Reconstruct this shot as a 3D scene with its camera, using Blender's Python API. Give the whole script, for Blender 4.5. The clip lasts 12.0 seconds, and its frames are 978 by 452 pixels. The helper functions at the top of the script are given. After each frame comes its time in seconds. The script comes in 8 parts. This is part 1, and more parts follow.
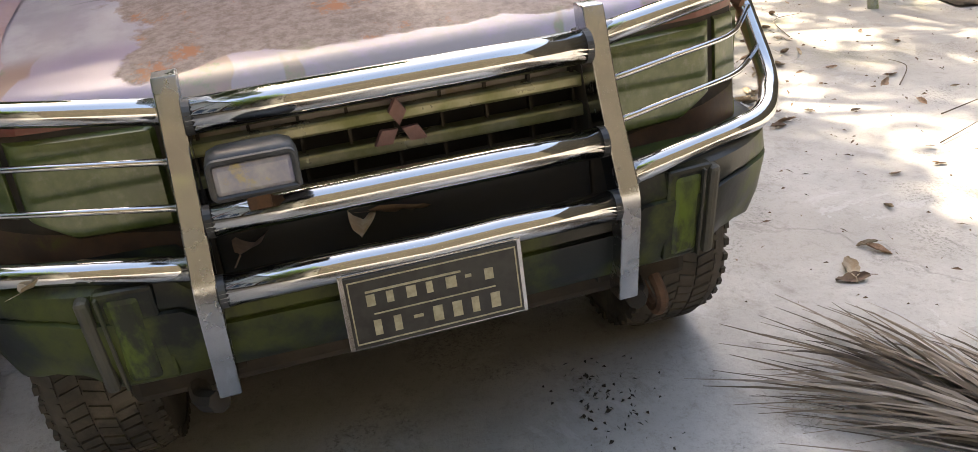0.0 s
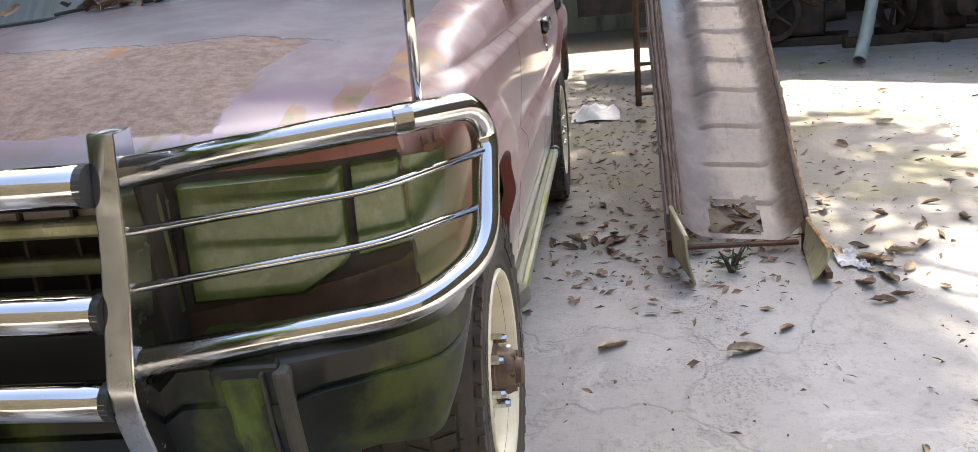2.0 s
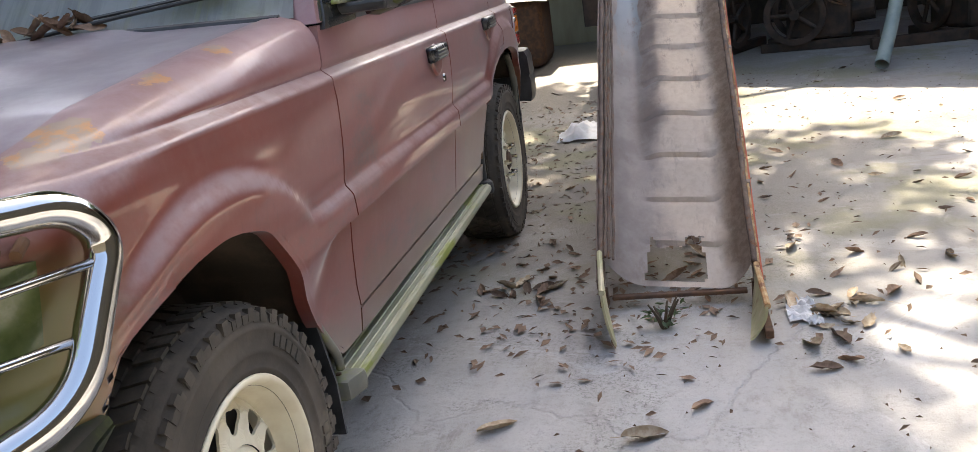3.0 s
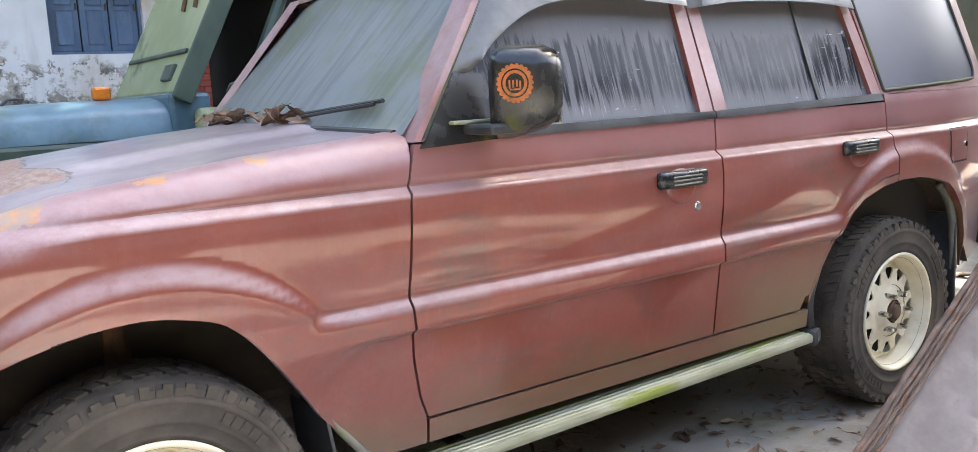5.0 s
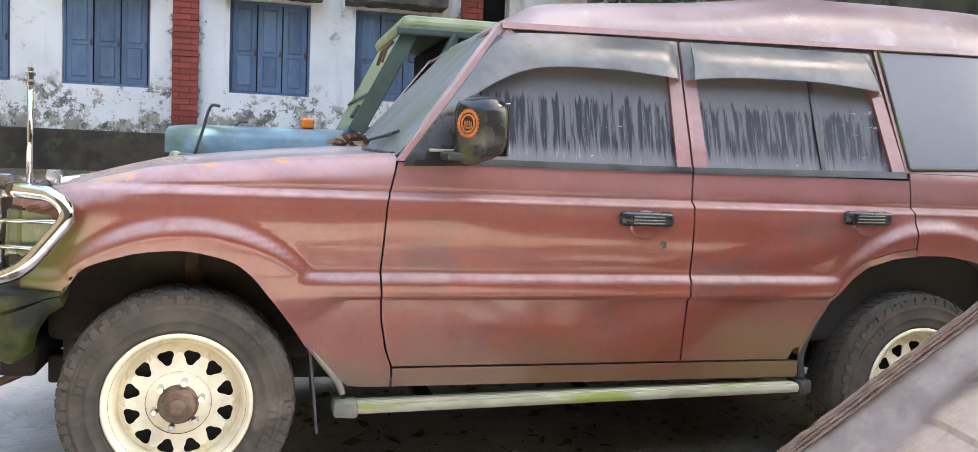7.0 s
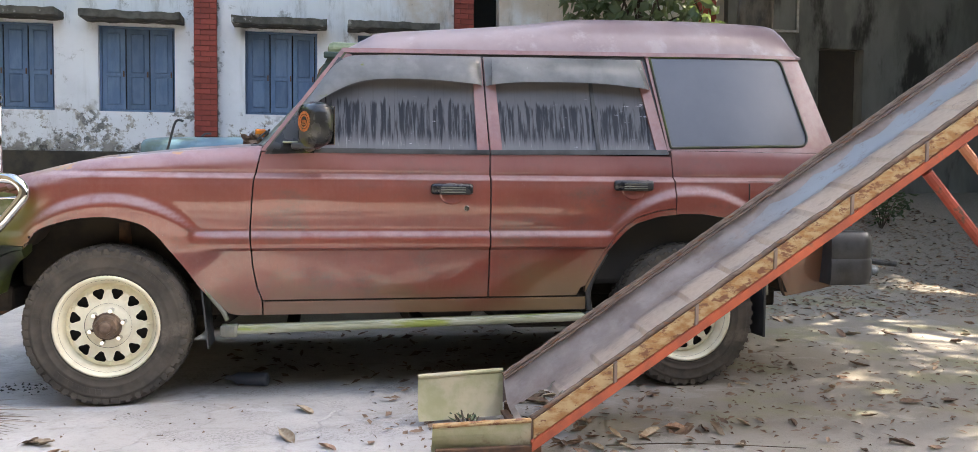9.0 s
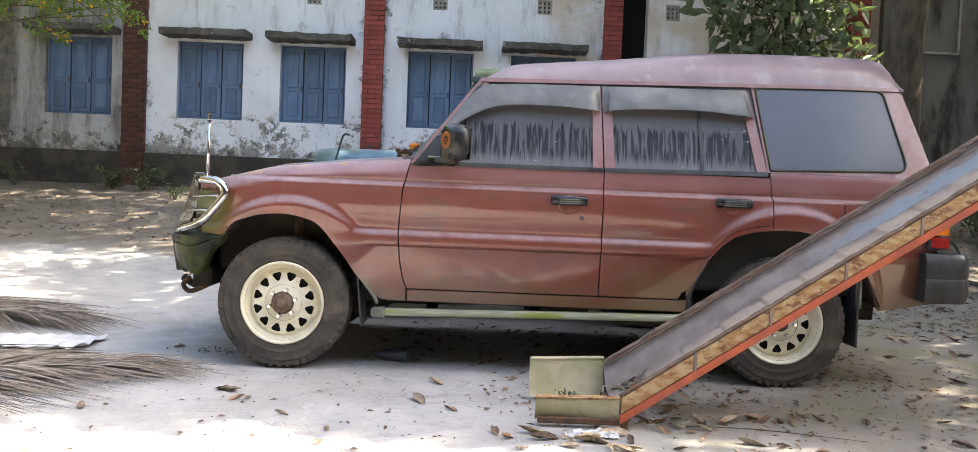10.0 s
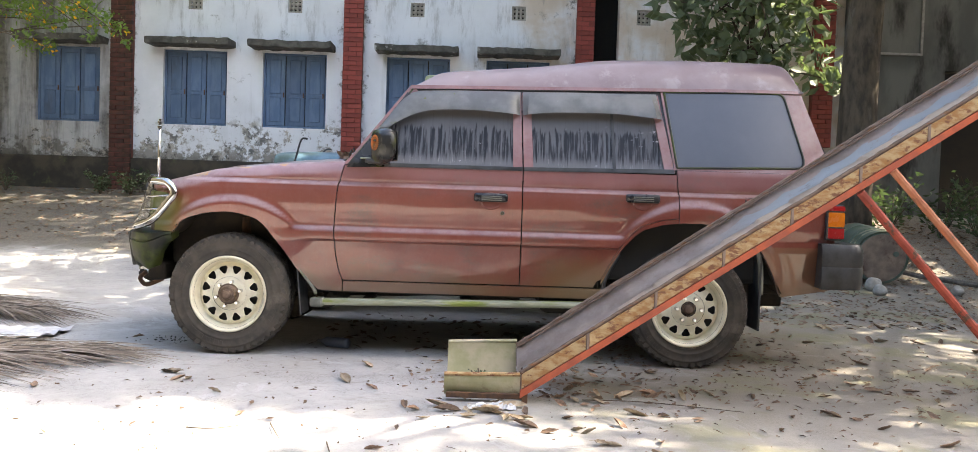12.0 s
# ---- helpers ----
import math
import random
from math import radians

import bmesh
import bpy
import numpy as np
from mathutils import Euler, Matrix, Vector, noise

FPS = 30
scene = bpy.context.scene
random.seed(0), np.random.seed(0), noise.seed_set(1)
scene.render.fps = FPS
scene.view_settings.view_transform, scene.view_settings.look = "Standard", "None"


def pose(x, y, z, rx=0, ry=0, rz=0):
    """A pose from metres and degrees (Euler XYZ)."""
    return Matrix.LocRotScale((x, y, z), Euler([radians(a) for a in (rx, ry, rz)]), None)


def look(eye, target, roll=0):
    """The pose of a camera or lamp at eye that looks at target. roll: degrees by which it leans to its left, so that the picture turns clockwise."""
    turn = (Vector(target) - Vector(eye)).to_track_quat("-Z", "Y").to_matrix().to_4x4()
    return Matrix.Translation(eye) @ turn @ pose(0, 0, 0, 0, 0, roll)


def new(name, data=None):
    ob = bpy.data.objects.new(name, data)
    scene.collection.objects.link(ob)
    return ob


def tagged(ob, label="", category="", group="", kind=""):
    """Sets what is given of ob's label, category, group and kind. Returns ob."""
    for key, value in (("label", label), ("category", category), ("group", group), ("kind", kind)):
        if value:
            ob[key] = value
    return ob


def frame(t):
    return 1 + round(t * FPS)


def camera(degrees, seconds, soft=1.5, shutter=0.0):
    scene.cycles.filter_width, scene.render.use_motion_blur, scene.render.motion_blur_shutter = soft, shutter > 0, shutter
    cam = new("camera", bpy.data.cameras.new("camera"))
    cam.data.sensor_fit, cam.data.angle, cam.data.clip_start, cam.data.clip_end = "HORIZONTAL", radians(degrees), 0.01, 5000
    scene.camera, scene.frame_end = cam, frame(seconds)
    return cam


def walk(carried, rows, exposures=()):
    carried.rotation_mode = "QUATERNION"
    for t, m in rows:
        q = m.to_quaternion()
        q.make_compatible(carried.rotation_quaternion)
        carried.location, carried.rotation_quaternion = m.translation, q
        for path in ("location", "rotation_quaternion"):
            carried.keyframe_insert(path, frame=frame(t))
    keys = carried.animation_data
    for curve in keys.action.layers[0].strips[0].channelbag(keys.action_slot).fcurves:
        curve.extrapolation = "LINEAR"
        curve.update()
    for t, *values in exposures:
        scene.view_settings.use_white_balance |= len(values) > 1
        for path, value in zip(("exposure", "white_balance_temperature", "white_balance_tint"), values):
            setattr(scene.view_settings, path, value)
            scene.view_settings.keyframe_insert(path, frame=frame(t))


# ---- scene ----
cam = camera(57.5, 12.0, soft=0.8)
PATH = [
    (0, (-2.178, 0.242, 1.371), (-0.407, -0.193, 0.551), -6.6),
    (0.5, (-2.205, -0.056, 1.294), (-0.401, -0.486, 0.546), -7.5),
    (1, (-2.036, -0.418, 1.284), (-0.181, -0.687, 0.586), -4.9),
    (1.5, (-1.893, -0.775, 1.233), (-0.006, -0.679, 0.577), -5.7),
    (2, (-1.769, -1.104, 1.23), (0.122, -0.805, 0.654), -5.7),
    (2.5, (-1.467, -1.359, 1.166), (0.424, -1.044, 0.595), -6.2),
    (2.7, (-1.381, -1.453, 1.179), (0.507, -1.112, 0.615), -7.2),
    (4.5, (-0.639, -2.41, 1.261), (0.72, -0.993, 0.882), -2.6),
    (5, (-0.395, -2.647, 1.247), (0.731, -1.02, 0.953), -3.0),
    (5.5, (-0.2, -2.846, 1.185), (0.761, -1.11, 0.936), -1.5),
    (6, (-0.009, -3.064, 1.19), (0.804, -1.253, 0.95), -1.4),
    (6.5, (0.035, -3.427, 1.182), (0.651, -1.536, 0.968), 1.8),
    (7, (0.219, -3.697, 1.145), (0.728, -1.767, 1.005), 2.3),
    (7.5, (0.477, -4.039, 1.111), (0.989, -2.111, 0.977), 0.8),
    (9.3, (0.939, -5.241, 1.02), (1.212, -3.262, 0.917), 0.5),
    (9.5, (0.927, -5.435, 1.023), (1.032, -3.44, 0.915), 1.1),
    (10, (1.034, -5.649, 1.023), (1.063, -3.651, 0.939), 2.4),
    (10.5, (1.278, -5.765, 0.979), (1.308, -3.767, 0.897), 2.2),
    (11, (1.396, -5.872, 0.973), (1.427, -3.874, 0.891), 2.1),
    (11.5, (1.458, -5.998, 0.987), (1.48, -3.999, 0.904), 1.9),
    (12, (1.48, -6.068, 1.012), (1.497, -4.069, 0.934), 1.9),
]
walk(cam, [(t, look(eye, target, roll)) for t, eye, target, roll in PATH],
     exposures=[(0.0, 2.31, 8050, 10), (1.0, 1.94, 7900, 10), (2.0, 2.38, 7350, 10), (2.5, 2.14, 7350, 10), (4.5, 2.88, 6900, 10), (5.0, 3.14, 7150, 10), (6.0, 3.20, 7550, 10), (7.5, 3.18, 7500, 10), (9.5, 2.68, 7300, 10), (12.0, 2.72, 7400, 10)])

# ---- light ----
# sunlight travels along SUN_WAY; the tall tree and the building behind the car shade most of the yard
SUN_WAY = Vector((-0.85, -0.06, -1.0)).normalized()
world = bpy.data.worlds.new("sky")
scene.world = world
world.use_nodes = True
wn = world.node_tree
wn.nodes.clear()
sky = wn.nodes.new("ShaderNodeTexSky")
sky.sky_type = "NISHITA"
sky.sun_disc = False
sky.sun_elevation = math.asin(-SUN_WAY.z)
sky.sun_rotation = math.atan2(-SUN_WAY.x, -SUN_WAY.y)
sky.dust_density = 3.0
bg = wn.nodes.new("ShaderNodeBackground")
bg.inputs["Strength"].default_value = 0.15
wout = wn.nodes.new("ShaderNodeOutputWorld")
wn.links.new(sky.outputs[0], bg.inputs[0])
wn.links.new(bg.outputs[0], wout.inputs[0])
sun_data = bpy.data.lights.new("sun", "SUN")
sun_data.energy = 3.45
sun_data.angle = radians(0.55)
sun_data.color = (1.0, 0.93, 0.82)
sun = new("sun", sun_data)
sun.matrix_world = look((0, 0, 20), Vector((0, 0, 20)) + SUN_WAY)


# ---- materials ----
def node_mat(name):
    m = bpy.data.materials.new(name)
    m.use_nodes = True
    nt = m.node_tree
    return m, nt, nt.nodes["Principled BSDF"]


def tex_coord(nt, scale=(1, 1, 1)):
    tc = nt.nodes.new("ShaderNodeTexCoord")
    mp = nt.nodes.new("ShaderNodeMapping")
    mp.inputs["Scale"].default_value = scale
    nt.links.new(tc.outputs["Object"], mp.inputs[0])
    return mp.outputs[0]


def noise_tex(nt, vec, scale, detail=5, rough=0.6, dist=0.0):
    n = nt.nodes.new("ShaderNodeTexNoise")
    n.inputs["Scale"].default_value = scale
    n.inputs["Detail"].default_value = detail
    n.inputs["Roughness"].default_value = rough
    n.inputs["Distortion"].default_value = dist
    nt.links.new(vec, n.inputs["Vector"])
    return n.outputs["Fac"]


def ramp(nt, fac, lo, hi, a=0.0, b=1.0):
    r = nt.nodes.new("ShaderNodeMapRange")
    r.clamp = True
    r.interpolation_type = "SMOOTHSTEP"
    for k, v in (("From Min", lo), ("From Max", hi), ("To Min", a), ("To Max", b)):
        r.inputs[k].default_value = v
    nt.links.new(fac, r.inputs["Value"])
    return r.outputs[0]


def mix(nt, fac, a, b):
    m = nt.nodes.new("ShaderNodeMix")
    m.data_type = "RGBA"
    for sock, val in ((m.inputs["Factor"], fac), (m.inputs["A"], a), (m.inputs["B"], b)):
        if isinstance(val, (tuple, list)):
            sock.default_value = (*val, 1.0)
        elif isinstance(val, (int, float)):
            sock.default_value = val
        else:
            nt.links.new(val, sock)
    return m.outputs["Result"]


def math_node(nt, op, a, b):
    m = nt.nodes.new("ShaderNodeMath")
    m.operation = op
    for sock, val in ((m.inputs[0], a), (m.inputs[1], b)):
        if isinstance(val, (int, float)):
            sock.default_value = val
        else:
            nt.links.new(val, sock)
    return m.outputs[0]


def bump(nt, p, height, strength, distance=0.01):
    b = nt.nodes.new("ShaderNodeBump")
    b.inputs["Strength"].default_value = strength
    b.inputs["Distance"].default_value = distance
    nt.links.new(height, b.inputs["Height"])
    nt.links.new(b.outputs[0], p.inputs["Normal"])


def surface(name, base, second, scale=6.0, lo=0.35, hi=0.65, rough=0.6, metal=0.0, third=None, third_scale=1.2,
            third_lo=0.55, third_hi=0.7, grain=0.25, grain_scale=90.0, stretch=(1, 1, 1), coat=0.0, vary=0.0, rough_vary=0.12):
    """A worn surface: two mixed tones, an optional third in patches, grain in relief."""
    m, nt, p = node_mat(name)
    v = tex_coord(nt, stretch)
    n1 = noise_tex(nt, v, scale)
    col = mix(nt, ramp(nt, n1, lo, hi), base, second)
    if third:
        col = mix(nt, ramp(nt, noise_tex(nt, v, third_scale, 6, 0.65), third_lo, third_hi), col, third)
    if vary:
        oi = nt.nodes.new("ShaderNodeObjectInfo")
        f = ramp(nt, oi.outputs["Random"], 0, 1, 1 - vary, 1 + vary)
        mul = nt.nodes.new("ShaderNodeVectorMath")
        mul.operation = "SCALE"
        nt.links.new(col, mul.inputs[0])
        nt.links.new(f, mul.inputs["Scale"])
        col = mul.outputs[0]
    nt.links.new(col, p.inputs["Base Color"])
    fine = noise_tex(nt, v, grain_scale, 3)
    nt.links.new(ramp(nt, n1, 0.3, 0.7, max(rough - rough_vary, 0.02), min(rough + rough_vary, 1.0)), p.inputs["Roughness"])
    p.inputs["Metallic"].default_value = metal
    p.inputs["Coat Weight"].default_value = coat
    p.inputs["Coat Roughness"].default_value = 0.2
    if grain:
        bump(nt, p, math_node(nt, "ADD", math_node(nt, "MULTIPLY", fine, 0.4), n1), grain, 0.004)
    return m


def twin_mat(name, tones, islands=False):
    """Dry leaflets: each takes its own tone between three."""
    m, nt, p = node_mat(name)
    g = nt.nodes.new("ShaderNodeNewGeometry" if islands else "ShaderNodeObjectInfo")
    f = g.outputs["Random Per Island" if islands else "Random"]
    col = mix(nt, ramp(nt, f, 0.0, 0.55), tones[0], tones[1])
    col = mix(nt, ramp(nt, f, 0.55, 1.0), col, tones[2])
    n = noise_tex(nt, tex_coord(nt), 25, 4)
    col = mix(nt, math_node(nt, "MULTIPLY", ramp(nt, n, 0.45, 0.7), 0.4), col, tones[1])
    nt.links.new(col, p.inputs["Base Color"])
    p.inputs["Roughness"].default_value = 0.7
    return m


# bared spots of the wing tops: x, y, reach
FLAKES = ((-0.175, -0.755, 0.046), (-0.245, -0.765, 0.030), (0.080, -0.762, 0.030), (0.30, -0.755, 0.013))


def paint_mat(name, algae, oxide):
    """Faded maroon car paint: chalky bleaching with sky sheen painted in, streaks running down, green algae low down
    and in patches.
    """
    m, nt, p = node_mat(name)
    v = tex_coord(nt)
    streak = tex_coord(nt, (30, 30, 1.6))
    big = noise_tex(nt, v, 2.2, 6, 0.6)
    fine = noise_tex(nt, v, 160, 3)
    st = noise_tex(nt, streak, 1.0, 5, 0.7)
    col = mix(nt, ramp(nt, big, 0.35, 0.68), (0.160, 0.023, 0.012), (0.205, 0.038, 0.021))
    col = mix(nt, math_node(nt, "MULTIPLY", ramp(nt, st, 0.52, 0.80), 0.14), col, (0.28, 0.14, 0.11))
    col = mix(nt, math_node(nt, "MULTIPLY", ramp(nt, noise_tex(nt, v, 7, 8, 0.7), 0.5, 0.66), oxide), col, (0.34, 0.20, 0.19))
    # dusty mottling and thin dark runs
    col = mix(nt, math_node(nt, "MULTIPLY", ramp(nt, noise_tex(nt, v, 48, 6, 0.75), 0.42, 0.70, 0.0, 1.0), 0.07), col, (0.27, 0.14, 0.10))
    col = mix(nt, math_node(nt, "MULTIPLY", ramp(nt, noise_tex(nt, tex_coord(nt, (110, 110, 1.0)), 1.0, 3, 0.6), 0.58, 0.70), 0.22), col, (0.08, 0.024, 0.020))
    # sooty clouds and fine pale dust specks
    soot = math_node(nt, "MULTIPLY", ramp(nt, noise_tex(nt, tex_coord(nt, (1.6, 1.6, 3.2)), 1.7, 8, 0.7), 0.50, 0.66), ramp(nt, noise_tex(nt, v, 70, 6, 0.75), 0.36, 0.60, 0.35, 1.0))
    col = mix(nt, math_node(nt, "MULTIPLY", soot, 0.75), col, (0.085, 0.045, 0.033))
    col = mix(nt, math_node(nt, "MULTIPLY", ramp(nt, noise_tex(nt, v, 130, 4, 0.7), 0.65, 0.73), 0.22), col, (0.36, 0.27, 0.25))
    sep = nt.nodes.new("ShaderNodeSeparateXYZ")
    tc = nt.nodes.new("ShaderNodeTexCoord")
    nt.links.new(tc.outputs["Object"], sep.inputs[0])
    # dust that clings below the windows
    dust = math_node(nt, "MULTIPLY", ramp(nt, sep.outputs["Z"], 0.88, 1.04, 0.03, 0.26), ramp(nt, noise_tex(nt, v, 11, 8, 0.75), 0.34, 0.60, 0.45, 1.0))
    col = mix(nt, dust, col, (0.175, 0.105, 0.100))
    # bleaching, and sky sheen put in as colour, where sheet faces up; worn uneven
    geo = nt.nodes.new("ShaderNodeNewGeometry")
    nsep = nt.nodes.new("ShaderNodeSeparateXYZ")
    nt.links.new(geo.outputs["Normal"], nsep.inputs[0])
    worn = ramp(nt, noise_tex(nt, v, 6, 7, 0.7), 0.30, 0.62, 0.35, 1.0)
    bloom_sheen = math_node(nt, "MULTIPLY", math_node(nt, "MULTIPLY", ramp(nt, nsep.outputs["Z"], 0.06, 0.36), worn), 0.82)
    col = mix(nt, bloom_sheen, col, mix(nt, ramp(nt, sep.outputs["X"], 0.75, 0.35), (0.27, 0.175, 0.175), (0.30, 0.225, 0.240)))
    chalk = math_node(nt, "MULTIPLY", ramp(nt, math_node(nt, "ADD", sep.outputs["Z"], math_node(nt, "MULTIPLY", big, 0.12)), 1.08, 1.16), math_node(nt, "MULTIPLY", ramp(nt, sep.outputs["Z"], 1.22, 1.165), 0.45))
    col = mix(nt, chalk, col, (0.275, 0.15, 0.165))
    # flakes on the wing top, bared to grey primer and orange rust
    warp = math_node(nt, "MULTIPLY", math_node(nt, "SUBTRACT", noise_tex(nt, v, 13, 6, 0.7), 0.5), 0.13)
    flake = None
    for fx, fy, fr in FLAKES:
        dist = math_node(nt, "ADD", math_node(nt, "POWER", math_node(nt, "SUBTRACT", sep.outputs["X"], fx), 2.0), math_node(nt, "POWER", math_node(nt, "SUBTRACT", sep.outputs["Y"], fy), 2.0))
        one = ramp(nt, math_node(nt, "ADD", math_node(nt, "SQRT", dist, 0.0), warp), fr, fr + 0.004, 1.0, 0.0)
        flake = one if flake is None else math_node(nt, "MAXIMUM", flake, one)
    flake = math_node(nt, "MULTIPLY", flake, ramp(nt, sep.outputs["Z"], 1.035, 1.045))
    col = mix(nt, flake, col, mix(nt, ramp(nt, noise_tex(nt, v, 16, 6, 0.7), 0.44, 0.56), (0.27, 0.20, 0.155), (0.42, 0.20, 0.075)))
    wob = math_node(nt, "ADD", sep.outputs["Z"], math_node(nt, "MULTIPLY", big, -0.5))
    low = ramp(nt, wob, 0.13, 0.33, 1.0, 0.0)
    col = mix(nt, math_node(nt, "MULTIPLY", low, algae), col, (0.105, 0.070, 0.030))
    # tan low on the quarter: mud, plus reflected sunlit ground painted in
    mud = math_node(nt, "MULTIPLY", ramp(nt, sep.outputs["X"], 2.95, 3.2), ramp(nt, math_node(nt, "ADD", sep.outputs["Z"], math_node(nt, "MULTIPLY", st, 0.02)), 0.750, 0.738))
    col = mix(nt, math_node(nt, "MULTIPLY", mud, 0.62), col, (0.20, 0.115, 0.060))
    olive = math_node(nt, "MULTIPLY", math_node(nt, "MULTIPLY", ramp(nt, sep.outputs["X"], 1.70, 1.95), ramp(nt, sep.outputs["X"], 2.9, 2.7)), ramp(nt, math_node(nt, "ADD", sep.outputs["Z"], math_node(nt, "MULTIPLY", st, 0.10)), 0.745, 0.60))
    col = mix(nt, math_node(nt, "MULTIPLY", olive, 0.55), col, (0.17, 0.115, 0.045))
    ends = ramp(nt, math_node(nt, "ADD", sep.outputs["X"], math_node(nt, "MULTIPLY", big, 0.35)), -0.22, -0.06, 1.0, 0.0)
    under = ramp(nt, sep.outputs["Z"], 0.86, 0.98, 1.0, 0.0)
    col = mix(nt, math_node(nt, "MULTIPLY", math_node(nt, "MULTIPLY", ends, under), 0.85), col, (0.115, 0.13, 0.022))
    nt.links.new(col, p.inputs["Base Color"])
    nt.links.new(ramp(nt, big, 0.3, 0.7, 0.40, 0.52), p.inputs["Roughness"])
    p.inputs["Sheen Weight"].default_value = 0.34
    p.inputs["Sheen Roughness"].default_value = 0.35
    p.inputs["Sheen Tint"].default_value = (0.86, 0.80, 0.84, 1.0)
    p.inputs["Coat Weight"].default_value = 1.0
    p.inputs["Coat IOR"].default_value = 1.58
    nt.links.new(ramp(nt, noise_tex(nt, v, 18, 5, 0.7), 0.3, 0.75, 0.045, 0.12), p.inputs["Coat Roughness"])
    dull = math_node(nt, "MAXIMUM", math_node(nt, "MAXIMUM", chalk, flake), math_node(nt, "MAXIMUM", bloom_sheen, math_node(nt, "MULTIPLY", ends, 0.72)))
    nt.links.new(ramp(nt, dull, 0.0, 0.72, 1.0, 0.22), p.inputs["Coat Weight"])
    bump(nt, p, math_node(nt, "ADD", math_node(nt, "MULTIPLY", fine, 0.3), st), 0.06, 0.003)
    return m


def hood_mat():
    """Bonnet paint bleached to lilac, flaking to beige primer with rust spots and a mossy front edge."""
    m, nt, p = node_mat("bleached_bonnet_paint")
    v = tex_coord(nt)
    sep = nt.nodes.new("ShaderNodeSeparateXYZ")
    tc = nt.nodes.new("ShaderNodeTexCoord")
    nt.links.new(tc.outputs["Object"], sep.inputs[0])
    big = noise_tex(nt, v, 2.0, 7, 0.6, 0.4)
    fine = noise_tex(nt, tex_coord(nt, (1.5, 1.0, 1)), 34, 9, 0.8)
    lilac = mix(nt, ramp(nt, noise_tex(nt, v, 9, 5), 0.35, 0.7), (0.275, 0.225, 0.265), (0.38, 0.335, 0.365))
    primer = mix(nt, ramp(nt, fine, 0.36, 0.66), (0.30, 0.225, 0.195), (0.165, 0.105, 0.085))
    primer = mix(nt, ramp(nt, noise_tex(nt, v, 4.2, 8, 0.78), 0.56, 0.64), primer, (0.33, 0.125, 0.055))
    ay = math_node(nt, "ABSOLUTE", sep.outputs["Y"], 0.0)
    inner = ramp(nt, math_node(nt, "ADD", ay, math_node(nt, "MULTIPLY", big, 0.5)), 0.74, 0.76, 1.0, 0.0)
    frontal = ramp(nt, math_node(nt, "ADD", sep.outputs["X"], math_node(nt, "MULTIPLY", big, 0.35)), 0.12, 0.14, 1.0, 0.0)
    edge = ramp(nt, math_node(nt, "ADD", sep.outputs["X"], math_node(nt, "MULTIPLY", big, 0.22)), -0.33, -0.32, 0.0, 1.0)
    flake = math_node(nt, "MULTIPLY", math_node(nt, "MULTIPLY", inner, frontal), edge)
    # along the front edge lilac paint holds on in patches between rust and moss
    patch_n = noise_tex(nt, tex_coord(nt, (1.0, 3.4, 1.0)), 1.7, 3, 0.5)
    strip = mix(nt, ramp(nt, noise_tex(nt, v, 13, 6, 0.7), 0.50, 0.62), (0.24, 0.13, 0.11), (0.13, 0.14, 0.06))
    lilac_front = mix(nt, ramp(nt, patch_n, 0.44, 0.46), strip, (0.25, 0.185, 0.265))
    lilac = mix(nt, ramp(nt, sep.outputs["X"], -0.33, -0.25, 1.0, 0.0), lilac, lilac_front)
    col = mix(nt, flake, lilac, primer)
    moss = ramp(nt, math_node(nt, "ADD", sep.outputs["X"], math_node(nt, "MULTIPLY", noise_tex(nt, v, 14, 5, 0.7), 0.2)), -0.40, -0.33, 1.0, 0.0)
    col = mix(nt, math_node(nt, "MULTIPLY", moss, 0.4), col, (0.17, 0.18, 0.06))
    # cracked black rim where the paint lifts, and stray cracks beyond it
    lift = ramp(nt, math_node(nt, "ABSOLUTE", math_node(nt, "SUBTRACT", math_node(nt, "ADD", sep.outputs["X"], math_node(nt, "MULTIPLY", big, 0.35)), 0.135), 0.0), 0.001, 0.006, 1.0, 0.0)
    lift = math_node(nt, "MULTIPLY", lift, ramp(nt, ay, 0.62, 0.50))
    col = mix(nt, math_node(nt, "MULTIPLY", lift, 0.9), col, (0.035, 0.025, 0.022))
    nt.links.new(col, p.inputs["Base Color"])
    nt.links.new(ramp(nt, flake, 0, 1, 0.34, 0.75), p.inputs["Roughness"])
    nt.links.new(ramp(nt, flake, 0, 1, 1.0, 0.25), p.inputs["Coat Weight"])
    p.inputs["Coat Roughness"].default_value = 0.2
    p.inputs["Coat IOR"].default_value = 1.6
    bump(nt, p, math_node(nt, "ADD", math_node(nt, "MULTIPLY", flake, -1.0), math_node(nt, "MULTIPLY", fine, 0.15)), 0.5, 0.002)
    return m


